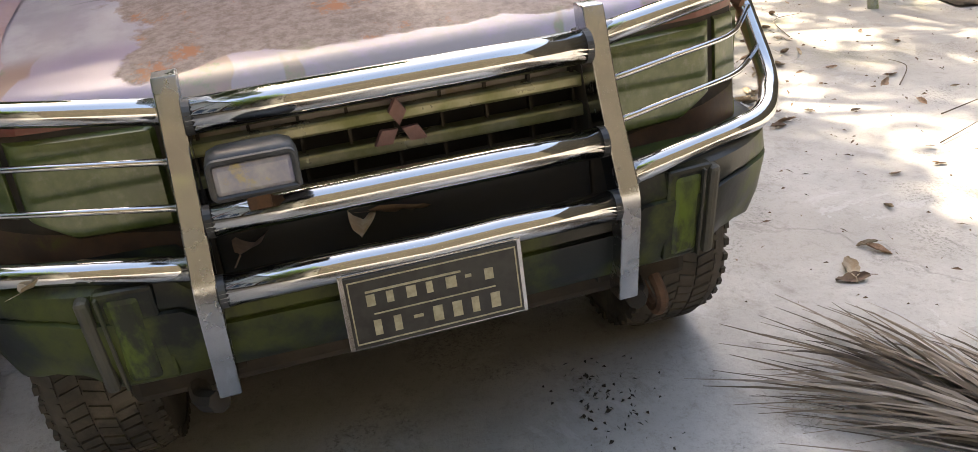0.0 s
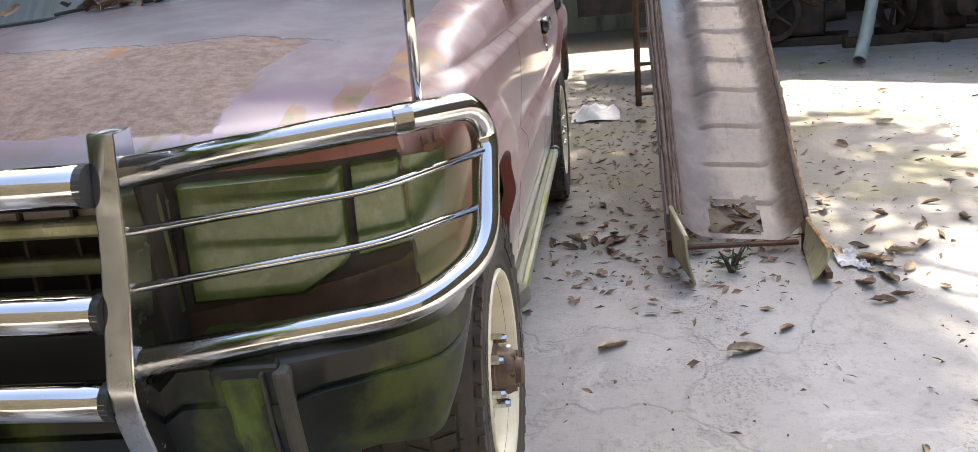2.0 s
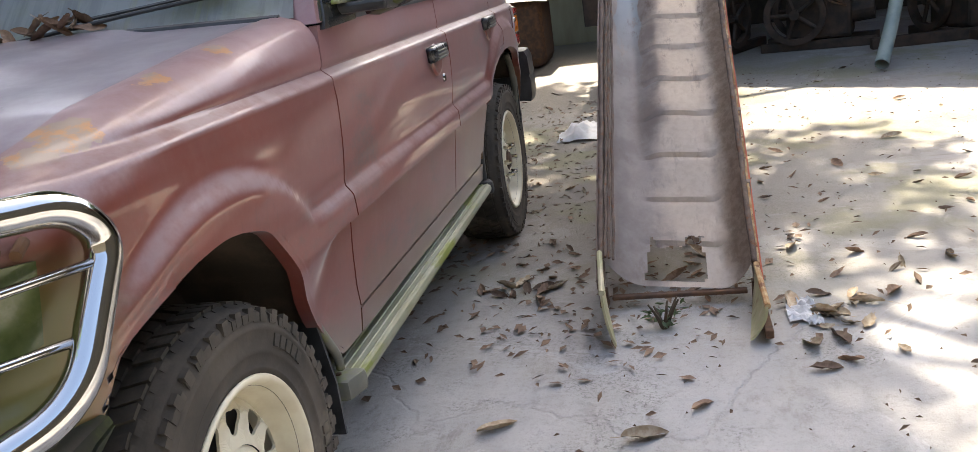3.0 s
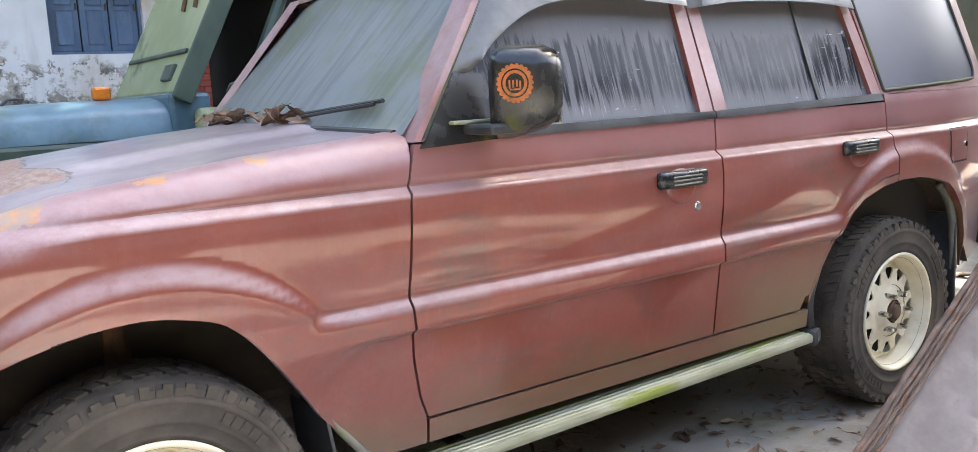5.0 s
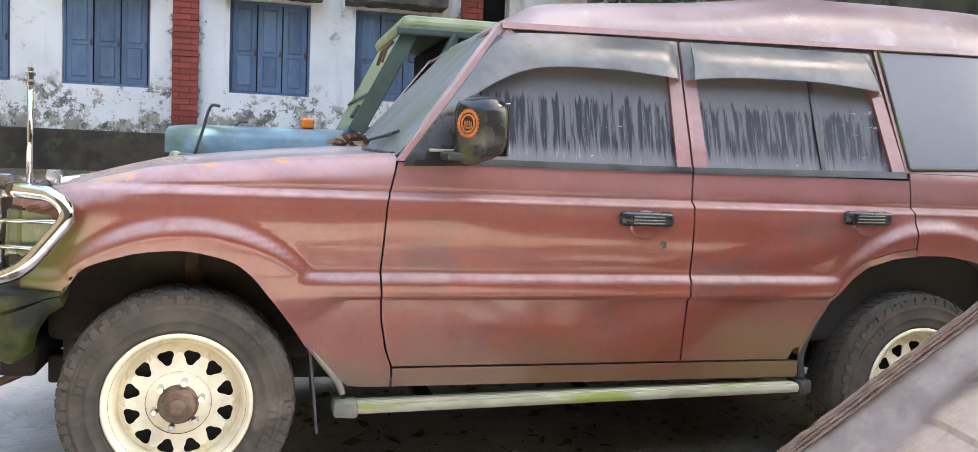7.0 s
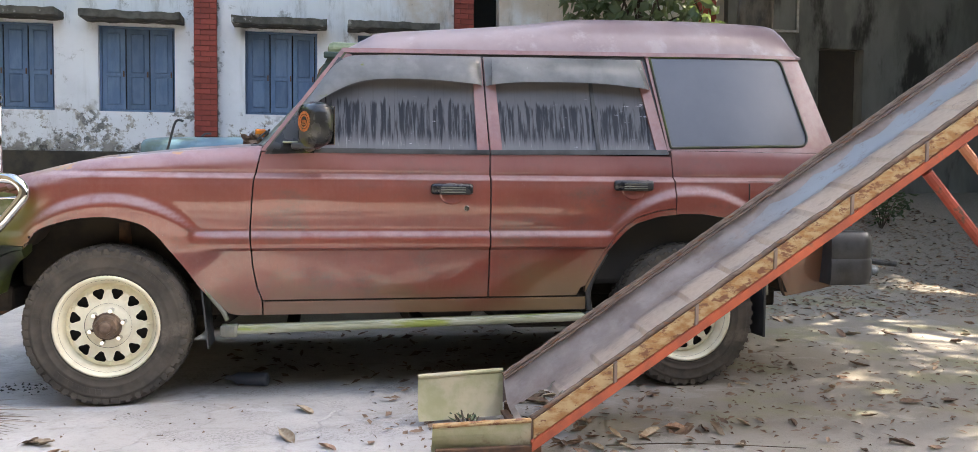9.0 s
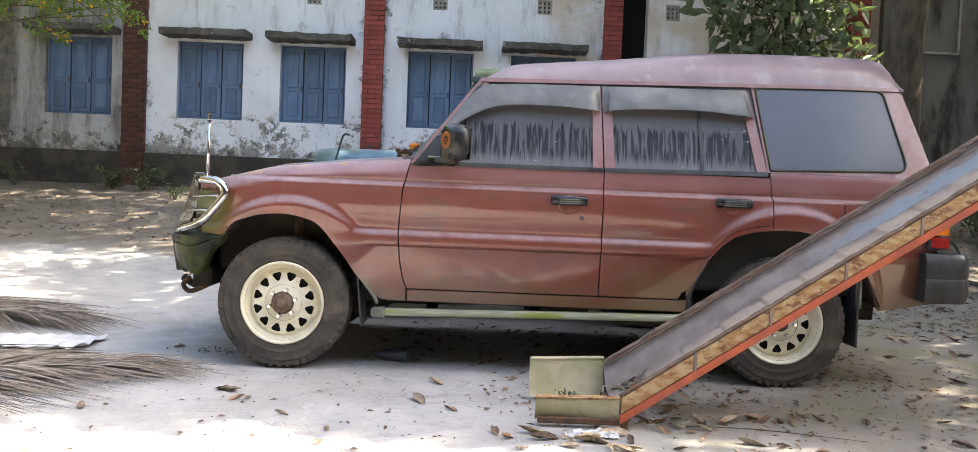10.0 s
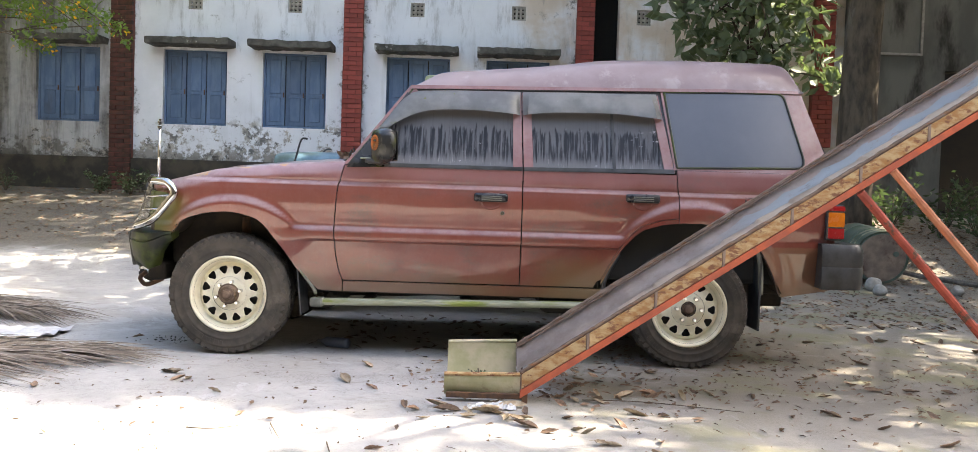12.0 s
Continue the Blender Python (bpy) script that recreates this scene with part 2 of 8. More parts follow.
def algae_lamp_mat():
    m, nt, p = node_mat("algae_covered_lamp")
    v = tex_coord(nt)
    st = noise_tex(nt, tex_coord(nt, (40, 40, 3)), 1.0, 5, 0.7)
    col = mix(nt, ramp(nt, noise_tex(nt, v, 9, 9, 0.72), 0.36, 0.66), (0.045, 0.076, 0.008), (0.100, 0.128, 0.034))
    col = mix(nt, math_node(nt, "MULTIPLY", ramp(nt, noise_tex(nt, v, 28, 8, 0.75), 0.5, 0.7), 0.35), col, (0.19, 0.195, 0.13))
    nt.links.new(col, p.inputs["Base Color"])
    p.inputs["Roughness"].default_value = 0.38
    p.inputs["Coat Weight"].default_value = 0.6
    p.inputs["Coat Roughness"].default_value = 0.12
    bump(nt, p, st, 0.08, 0.002)
    return m


def glass_mat(name, tint, dust, film_colour, streaky, rough=0.08, algae=0.0, gloss=0.5):
    """Grimy car glass: dark tint below a film of dust; streaky: the film has run down in a band of dark streaks."""
    m, nt, p = node_mat(name)
    v = tex_coord(nt, (1, 1, 1))
    cloud = noise_tex(nt, v, 3.0, 6, 0.65)
    film = ramp(nt, cloud, 0.25, 0.75, dust * 0.7, dust)
    if streaky:
        # runs of water have washed the dust off in ragged vertical streaks
        tc = nt.nodes.new("ShaderNodeTexCoord")
        sep = nt.nodes.new("ShaderNodeSeparateXYZ")
        nt.links.new(tc.outputs["Object"], sep.inputs[0])
        start = math_node(nt, "MULTIPLY", noise_tex(nt, tex_coord(nt, (38, 0, 0)), 1.0, 3), 0.22)
        ends = math_node(nt, "MULTIPLY", noise_tex(nt, tex_coord(nt, (61, 0, 0)), 1.0, 3), 0.30)
        st = noise_tex(nt, tex_coord(nt, (44, 0, 2.4)), 1.0, 5, 0.65, 0.0)
        band = math_node(nt, "MULTIPLY", ramp(nt, math_node(nt, "ADD", sep.outputs["Z"], ends), 1.335, 1.395), ramp(nt, math_node(nt, "ADD", sep.outputs["Z"], start), 1.500, 1.475))
        dark = math_node(nt, "MULTIPLY", math_node(nt, "MULTIPLY", ramp(nt, st, 0.43, 0.54), band), streaky)
        thin = math_node(nt, "MULTIPLY", ramp(nt, noise_tex(nt, tex_coord(nt, (150, 0, 1.0)), 1.0, 2), 0.55, 0.66), 0.12)
        film = math_node(nt, "MULTIPLY", film, math_node(nt, "SUBTRACT", 1.0, math_node(nt, "MAXIMUM", dark, thin)))
        low = ramp(nt, math_node(nt, "ADD", sep.outputs["Z"], math_node(nt, "MULTIPLY", st, 0.05)), 1.255, 1.165, 0.0, 0.45)
        film = math_node(nt, "ADD", film, low)
    col = mix(nt, film, tint, film_colour)
    if streaky:
        # browner dust towards the top, and broken white flecks below
        col = mix(nt, math_node(nt, "MULTIPLY", ramp(nt, sep.outputs["Z"], 1.43, 1.48), 0.5), col, (0.125, 0.108, 0.100))
        fleck = math_node(nt, "MULTIPLY", ramp(nt, noise_tex(nt, tex_coord(nt, (9, 0, 42)), 1.0, 6, 0.75), 0.615, 0.64), ramp(nt, noise_tex(nt, v, 4.5, 3), 0.50, 0.58))
        col = mix(nt, math_node(nt, "MULTIPLY", fleck, ramp(nt, sep.outputs["Z"], 1.43, 1.40)), col, (0.52, 0.52, 0.58))
        drip = math_node(nt, "MULTIPLY", ramp(nt, noise_tex(nt, tex_coord(nt, (120, 0, 9)), 1.0, 3, 0.6), 0.60, 0.70), ramp(nt, sep.outputs["Z"], 1.30, 1.20))
        col = mix(nt, math_node(nt, "MULTIPLY", drip, 0.55), col, (0.36, 0.37, 0.40))
    if algae:
        # rain has drawn the film down the slope in long runs
        runs = ramp(nt, noise_tex(nt, tex_coord(nt, (2.0, 26, 2.0)), 1.0, 5, 0.65, 0.4), 0.44, 0.62)
        col = mix(nt, math_node(nt, "MULTIPLY", runs, 0.35), col, (0.12, 0.15, 0.165))
        col = mix(nt, math_node(nt, "MULTIPLY", ramp(nt, noise_tex(nt, tex_coord(nt, (2.4, 40, 2.4)), 1.0, 4, 0.6), 0.58, 0.66), 0.4), col, (0.34, 0.37, 0.22))
        col = mix(nt, math_node(nt, "MULTIPLY", ramp(nt, noise_tex(nt, v, 2.4, 6, 0.65), 0.42, 0.68), algae), col, (0.24, 0.29, 0.14))
    nt.links.new(col, p.inputs["Base Color"])
    nt.links.new(ramp(nt, film, 0.0, 1.0, rough, 0.5), p.inputs["Roughness"])
    p.inputs["Specular IOR Level"].default_value = gloss
    return m


def chrome_mat(name, worn=0.3):
    m, nt, p = node_mat(name)
    v = tex_coord(nt)
    n = noise_tex(nt, v, 35, 5, 0.7)
    spots = ramp(nt, noise_tex(nt, v, 12, 7, 0.75), 0.60, 0.72)
    col = mix(nt, math_node(nt, "MULTIPLY", spots, worn), (0.56, 0.555, 0.55), (0.20, 0.13, 0.08))
    nt.links.new(col, p.inputs["Base Color"])
    p.inputs["Metallic"].default_value = 1.0
    nt.links.new(ramp(nt, n, 0.3, 0.8, 0.05, 0.16), p.inputs["Roughness"])
    bump(nt, p, n, 0.012, 0.002)
    return m


def ground_mat():
    """One yard: worn concrete slab with stains and moss, giving way to bare soil and litter towards the building."""
    m, nt, p = node_mat("concrete_yard_and_soil")
    v = tex_coord(nt)
    sep = nt.nodes.new("ShaderNodeSeparateXYZ")
    tc = nt.nodes.new("ShaderNodeTexCoord")
    nt.links.new(tc.outputs["Object"], sep.inputs[0])
    big = noise_tex(nt, v, 0.55, 7, 0.62, 0.5)
    mid = noise_tex(nt, v, 3.2, 7, 0.65)
    fine = noise_tex(nt, v, 45, 5, 0.7)
    grit = noise_tex(nt, v, 260, 2)
    col = mix(nt, ramp(nt, mid, 0.3, 0.7), (0.375, 0.37, 0.36), (0.465, 0.455, 0.437))
    col = mix(nt, math_node(nt, "MULTIPLY", ramp(nt, fine, 0.5, 0.7), 0.35), col, (0.30, 0.28, 0.25))
    col = mix(nt, math_node(nt, "MULTIPLY", ramp(nt, big, 0.5, 0.62), 0.5), col, (0.33, 0.315, 0.29))
    speck = noise_tex(nt, v, 110, 4, 0.75)
    col = mix(nt, math_node(nt, "MULTIPLY", ramp(nt, speck, 0.56, 0.68), 0.45), col, (0.20, 0.19, 0.17))
    col = mix(nt, math_node(nt, "MULTIPLY", ramp(nt, noise_tex(nt, v, 9, 8, 0.75), 0.58, 0.68), 0.5), col, (0.27, 0.255, 0.235))
    col = mix(nt, math_node(nt, "MULTIPLY", ramp(nt, noise_tex(nt, v, 16, 9, 0.78), 0.50, 0.66), 0.4), col, (0.21, 0.20, 0.18))
    # black mould in speckled patches, and pale, smoother patches between them
    speckle = math_node(nt, "MULTIPLY", ramp(nt, noise_tex(nt, v, 75, 8, 0.8), 0.50, 0.58), ramp(nt, noise_tex(nt, v, 1.9, 6, 0.7), 0.50, 0.60))
    col = mix(nt, math_node(nt, "MULTIPLY", speckle, 0.62), col, (0.11, 0.105, 0.095))
    pale_patch = ramp(nt, noise_tex(nt, v, 1.1, 8, 0.72, 0.8), 0.56, 0.585)
    col = mix(nt, math_node(nt, "MULTIPLY", pale_patch, 0.45), col, (0.485, 0.49, 0.495))
    dirt = math_node(nt, "MULTIPLY", ramp(nt, noise_tex(nt, tex_coord(nt, (1, 2.2, 1)), 2.6, 9, 0.75), 0.54, 0.66), ramp(nt, noise_tex(nt, v, 0.7, 4), 0.40, 0.58))
    col = mix(nt, math_node(nt, "MULTIPLY", dirt, 0.55), col, (0.20, 0.175, 0.145))
    aged = ramp(nt, math_node(nt, "ADD", sep.outputs["X"], math_node(nt, "MULTIPLY", big, 1.6)), 1.7, 2.9)
    col = mix(nt, math_node(nt, "MULTIPLY", aged, 0.45), col, mix(nt, ramp(nt, mid, 0.4, 0.62), (0.27, 0.245, 0.21), (0.16, 0.145, 0.12)))
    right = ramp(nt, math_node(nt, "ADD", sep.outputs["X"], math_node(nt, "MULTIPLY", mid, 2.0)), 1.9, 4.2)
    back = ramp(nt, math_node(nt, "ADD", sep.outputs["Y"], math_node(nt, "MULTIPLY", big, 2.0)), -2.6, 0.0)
    # browner, darker slab tone towards the right and the rear
    rear_right = math_node(nt, "MULTIPLY", right, back)
    col = mix(nt, math_node(nt, "MULTIPLY", rear_right, 0.7), col, (0.19, 0.165, 0.13))
    moss = math_node(nt, "MULTIPLY", math_node(nt, "MULTIPLY", ramp(nt, noise_tex(nt, v, 1.3, 6, 0.6), 0.5, 0.62), right), 0.45)
    col = mix(nt, moss, col, (0.20, 0.20, 0.08))
    soil = mix(nt, ramp(nt, fine, 0.35, 0.65), (0.105, 0.092, 0.074), (0.225, 0.20, 0.17))
    soil = mix(nt, ramp(nt, mid, 0.54, 0.68), soil, (0.20, 0.185, 0.16))
    edge = ramp(nt, math_node(nt, "ADD", sep.outputs["Y"], math_node(nt, "MULTIPLY", big, 3.0)), 5.3, 6.0)
    far = ramp(nt, math_node(nt, "ADD", sep.outputs["X"], math_node(nt, "MULTIPLY", big, 2.0)), 6.9, 7.6)
    soilf = math_node(nt, "MAXIMUM", edge, math_node(nt, "MULTIPLY", far, back))
    col = mix(nt, soilf, col, soil)
    cr = nt.nodes.new("ShaderNodeTexVoronoi")
    cr.feature = "DISTANCE_TO_EDGE"
    cr.inputs["Scale"].default_value = 0.28
    warp = nt.nodes.new("ShaderNodeVectorMath")
    warp.operation = "ADD"
    nt.links.new(v, warp.inputs[0])
    nn = nt.nodes.new("ShaderNodeTexNoise")
    nn.inputs["Scale"].default_value = 1.6
    nn.inputs["Detail"].default_value = 6
    nt.links.new(v, nn.inputs["Vector"])
    nt.links.new(nn.outputs["Color"], warp.inputs[1])
    nt.links.new(warp.outputs[0], cr.inputs["Vector"])
    crack = ramp(nt, cr.outputs["Distance"], 0.0, 0.0045, 1.0, 0.0)
    col = mix(nt, math_node(nt, "MULTIPLY", crack, math_node(nt, "MULTIPLY", ramp(nt, big, 0.45, 0.6), 0.18)), col, (0.16, 0.15, 0.13))
    nt.links.new(col, p.inputs["Base Color"])
    nt.links.new(ramp(nt, math_node(nt, "MAXIMUM", pale_patch, soilf), 0, 1, 0.85, 0.62), p.inputs["Roughness"])
    h = math_node(nt, "ADD", math_node(nt, "MULTIPLY", fine, 0.5), math_node(nt, "MULTIPLY", grit, 0.2))
    h = math_node(nt, "ADD", h, math_node(nt, "MULTIPLY", mid, 0.8))
    h = math_node(nt, "SUBTRACT", h, math_node(nt, "MULTIPLY", crack, 0.5))
    bump(nt, p, h, 0.55, 0.012)
    return m


def chute_mat():
    """Slide bed: purple-brown sheet, rubbed to bright tan metal where one slides, pale blue paint left along the far side."""
    m, nt, p = node_mat("worn_slide_sheet_steel")
    v = tex_coord(nt)
    sep = nt.nodes.new("ShaderNodeSeparateXYZ")
    tc = nt.nodes.new("ShaderNodeTexCoord")
    nt.links.new(tc.outputs["Object"], sep.inputs[0])
    n1 = noise_tex(nt, v, 5, 7, 0.65)
    fine = noise_tex(nt, v, 42, 6, 0.7)
    col = mix(nt, ramp(nt, n1, 0.35, 0.65), (0.47, 0.41, 0.375), (0.33, 0.275, 0.245))
    rub = ramp(nt, math_node(nt, "ADD", sep.outputs["Y"], math_node(nt, "MULTIPLY", n1, 0.22)), -1.36, -1.46)
    col = mix(nt, math_node(nt, "MULTIPLY", rub, 0.85), col, mix(nt, ramp(nt, fine, 0.4, 0.65), (0.74, 0.645, 0.545), (0.67, 0.57, 0.47)))
    # a band of old blue paint with a scalloped edge, and bare brown metal by the outer wall
    wave = math_node(nt, "MULTIPLY", math_node(nt, "ABSOLUTE", math_node(nt, "SINE", math_node(nt, "MULTIPLY", sep.outputs["X"], 15.3), 0.0), 0.0), 0.018)
    off = math_node(nt, "ABSOLUTE", math_node(nt, "ADD", sep.outputs["Y"], 1.400), 0.0)
    strip = ramp(nt, math_node(nt, "ADD", off, math_node(nt, "ADD", wave, math_node(nt, "MULTIPLY", fine, 0.012))), 0.070, 0.066)
    blue = math_node(nt, "MULTIPLY", ramp(nt, noise_tex(nt, tex_coord(nt, (1.2, 3, 1)), 6, 7, 0.7), 0.36, 0.42), math_node(nt, "MULTIPLY", strip, ramp(nt, sep.outputs["X"], 2.5, 3.1)))
    col = mix(nt, math_node(nt, "MULTIPLY", blue, 0.95), col, (0.40, 0.455, 0.50))
    bare = ramp(nt, math_node(nt, "ADD", sep.outputs["Y"], math_node(nt, "MULTIPLY", n1, 0.10)), -1.66, -1.72)
    col = mix(nt, math_node(nt, "MULTIPLY", bare, 0.8), col, mix(nt, ramp(nt, fine, 0.4, 0.6), (0.34, 0.235, 0.16), (0.22, 0.14, 0.09)))
    rust = ramp(nt, noise_tex(nt, tex_coord(nt, (0.6, 1.6, 0.6)), 11, 9, 0.78), 0.53, 0.66)
    rust = math_node(nt, "MULTIPLY", rust, ramp(nt, sep.outputs["X"], 2.2, 2.9, 0.25, 0.62))
    col = mix(nt, rust, col, (0.20, 0.135, 0.10))
    nt.links.new(col, p.inputs["Base Color"])
    nt.links.new(ramp(nt, rub, 0, 1, 0.42, 0.36), p.inputs["Roughness"])
    p.inputs["Metallic"].default_value = 0.10
    bump(nt, p, math_node(nt, "ADD", fine, n1), 0.1, 0.004)
    return m


def plaster_mat():
    """Old whitewash: grey streaks under ledges, black mould and bare render near the foot, a rusty yellow stain."""
    m, nt, p = node_mat("weathered_whitewash")
    v = tex_coord(nt)
    sep = nt.nodes.new("ShaderNodeSeparateXYZ")
    tc = nt.nodes.new("ShaderNodeTexCoord")
    nt.links.new(tc.outputs["Object"], sep.inputs[0])
    n1 = noise_tex(nt, v, 1.4, 7, 0.62)
    n2 = noise_tex(nt, v, 5.0, 8, 0.72)
    st = noise_tex(nt, tex_coord(nt, (3.5, 3.5, 0.35)), 1.0, 6, 0.65)
    col = mix(nt, ramp(nt, n1, 0.35, 0.7), (0.79, 0.815, 0.85), (0.69, 0.715, 0.75))
    col = mix(nt, math_node(nt, "MULTIPLY", ramp(nt, st, 0.54, 0.72), 0.35), col, (0.42, 0.425, 0.42))
    foot = ramp(nt, math_node(nt, "ADD", sep.outputs["Z"], math_node(nt, "MULTIPLY", n2, -1.9)), 0.40, 0.62, 1.0, 0.0)
    grime = mix(nt, ramp(nt, n2, 0.4, 0.6), (0.030, 0.028, 0.024), (0.30, 0.285, 0.26))
    col = mix(nt, foot, col, grime)
    yel = math_node(nt, "MULTIPLY", ramp(nt, math_node(nt, "ADD", sep.outputs["X"], n1), 1.9, 3.0), ramp(nt, n1, 0.3, 0.6))
    col = mix(nt, math_node(nt, "MULTIPLY", yel, 0.55), col, (0.52, 0.34, 0.15))
    # mould creeping out beside the brick pilasters
    near = None
    for px in (-4.39, -0.68, 3.05):
        d = math_node(nt, "ABSOLUTE", math_node(nt, "SUBTRACT", sep.outputs["X"], px), 0.0)
        f = ramp(nt, math_node(nt, "ADD", d, math_node(nt, "MULTIPLY", n2, -1.1)), -0.50, -0.36, 1.0, 0.0)
        near = f if near is None else math_node(nt, "MAXIMUM", near, f)
    col = mix(nt, math_node(nt, "MULTIPLY", near, 0.8), col, (0.06, 0.056, 0.048))
    # left bay: greyish grime, and the tree's shade put into the colour
    grime_shade = math_node(nt, "MULTIPLY", ramp(nt, math_node(nt, "ADD", sep.outputs["X"], n1), -3.7, -4.3), ramp(nt, st, 0.38, 0.62, 0.50, 0.95))
    col = mix(nt, grime_shade, col, mix(nt, ramp(nt, n2, 0.42, 0.6), (0.19, 0.18, 0.155), (0.075, 0.07, 0.06)))
    # damp has lifted the wash above the plinth in bare grey scabs
    scab = math_node(nt, "MULTIPLY", ramp(nt, noise_tex(nt, v, 3.0, 9, 0.78), 0.52, 0.55), ramp(nt, math_node(nt, "ADD", sep.outputs["Z"], math_node(nt, "MULTIPLY", n1, -1.2)), 1.45, 1.20))
    col = mix(nt, math_node(nt, "MULTIPLY", scab, 0.85), col, mix(nt, ramp(nt, noise_tex(nt, v, 9, 8, 0.75), 0.42, 0.58), (0.045, 0.042, 0.036), (0.40, 0.37, 0.32)))
    # soot and rain runs below the ledges, smudges above them
    runs = math_node(nt, "MULTIPLY", ramp(nt, math_node(nt, "ADD", sep.outputs["Z"], math_node(nt, "MULTIPLY", st, 0.8)), 3.38, 3.60), ramp(nt, noise_tex(nt, tex_coord(nt, (5, 5, 1.2)), 1.0, 7, 0.75), 0.50, 0.66))
    col = mix(nt, math_node(nt, "MULTIPLY", runs, 0.38), col, (0.13, 0.125, 0.115))
    blk = ramp(nt, noise_tex(nt, v, 2.2, 8, 0.75), 0.59, 0.70)
    col = mix(nt, math_node(nt, "MULTIPLY", blk, 0.65), col, (0.12, 0.115, 0.10))
    nt.links.new(col, p.inputs["Base Color"])
    p.inputs["Roughness"].default_value = 0.9
    bump(nt, p, n2, 0.3, 0.01)
    return m


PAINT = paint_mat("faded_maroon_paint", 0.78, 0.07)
ROOF = surface("dusty_mauve_roof_paint", (0.215, 0.148, 0.155), (0.27, 0.203, 0.210), 3, rough=0.42, third=(0.33, 0.27, 0.265), third_scale=5, grain=0.08, coat=0.3)
HOOD = hood_mat()
LAMP_GREEN = algae_lamp_mat()
GLASS_SIDE = glass_mat("grimy_side_glass", (0.004, 0.005, 0.009), 0.78, (0.155, 0.163, 0.182), 0.84, 0.07, 0.0, 0.14)
GLASS_QTR = glass_mat("dusty_quarter_glass", (0.022, 0.030, 0.048), 0.55, (0.115, 0.13, 0.165), 0, 0.22, 0.0, 0.6)
GLASS_WIND = glass_mat("dusty_windscreen", (0.13, 0.16, 0.17), 0.85, (0.43, 0.48, 0.49), 0, 0.08, 0.8)
CHROME = chrome_mat("pitted_chrome")
CHROME_DULL = chrome_mat("scuffed_chrome", 0.5)
BUMPER = surface("algae_green_bumper_plastic", (0.006, 0.008, 0.007), (0.014, 0.019, 0.012), 5, 0.35, 0.62, 0.45, third=(0.060, 0.078, 0.016), third_scale=5.0, third_lo=0.44, third_hi=0.64, grain=0.2, stretch=(1.0, 1.0, 0.9))
VIVID = surface("vivid_green_algae", (0.080, 0.125, 0.010), (0.030, 0.046, 0.010), 14, 0.40, 0.66, 0.5, third=(0.016, 0.020, 0.010), third_scale=10, third_lo=0.47, third_hi=0.60, grain=0.15, stretch=(1, 1, 0.5))
BUMPER.node_tree.nodes["Principled BSDF"].inputs["Specular IOR Level"].default_value = 0.4
RIB_GREY = surface("scuffed_grey_bumper_rib", (0.030, 0.030, 0.025), (0.070, 0.068, 0.055), 9, rough=0.5, third=(0.03, 0.04, 0.015), third_scale=6, third_lo=0.5, third_hi=0.66, grain=0.15, stretch=(1, 1, 0.4))
BLACK = surface("faded_black_plastic", (0.022, 0.024, 0.027), (0.05, 0.055, 0.06), 9, rough=0.42, grain=0.1)
DARK = surface("dark_underbody", (0.018, 0.015, 0.012), (0.05, 0.04, 0.03), 8, rough=0.9, grain=0.3)
LINER = surface("muddy_wheel_arch", (0.045, 0.035, 0.026), (0.10, 0.076, 0.056), 7, rough=0.95, grain=0.4)
RUBBER = surface("dusty_tyre_rubber", (0.042, 0.037, 0.031), (0.092, 0.079, 0.064), 7, rough=0.9, third=(0.15, 0.128, 0.10), third_scale=5, third_lo=0.55, third_hi=0.72, grain=0.35)
RIM = surface("cream_steel_rim", (0.80, 0.75, 0.58), (0.70, 0.63, 0.46), 12, 0.4, 0.7, 0.40, third=(0.40, 0.30, 0.16), third_scale=16, third_lo=0.64, third_hi=0.74, grain=0.08)
HUB = surface("rusty_hub", (0.10, 0.065, 0.045), (0.20, 0.14, 0.10), 20, rough=0.6, metal=0.3, grain=0.3)
LAMP_RUST = surface("rusty_brown_lamp_panel", (0.055, 0.030, 0.020), (0.10, 0.055, 0.032), 14, rough=0.55, third=(0.09, 0.085, 0.02), third_scale=7, third_lo=0.55, third_hi=0.68, grain=0.2)
GRILLE = surface("mossy_grille_chrome", (0.27, 0.26, 0.17), (0.15, 0.16, 0.06), 8, rough=0.35, metal=0.5, grain=0.1)
BADGE = surface("faded_badge_red", (0.16, 0.07, 0.06), (0.21, 0.11, 0.10), 30, rough=0.45, grain=0.1)
RUNBOARD = surface("algae_stained_alloy", (0.25, 0.26, 0.17), (0.37, 0.38, 0.29), 6, rough=0.5, metal=0.2, third=(0.22, 0.26, 0.06), third_scale=5, third_lo=0.5, third_hi=0.65, grain=0.2, stretch=(0.6, 3, 3))
SEAL = surface("algae_tinged_rubber_seal", (0.020, 0.022, 0.018), (0.055, 0.07, 0.02), 5, 0.42, 0.62, rough=0.6, grain=0.1)
CAP_GREY = surface("dusty_grey_rubber", (0.13, 0.135, 0.115), (0.20, 0.20, 0.165), 10, rough=0.7, third=(0.16, 0.18, 0.07), third_scale=6, third_lo=0.52, third_hi=0.66, grain=0.25)
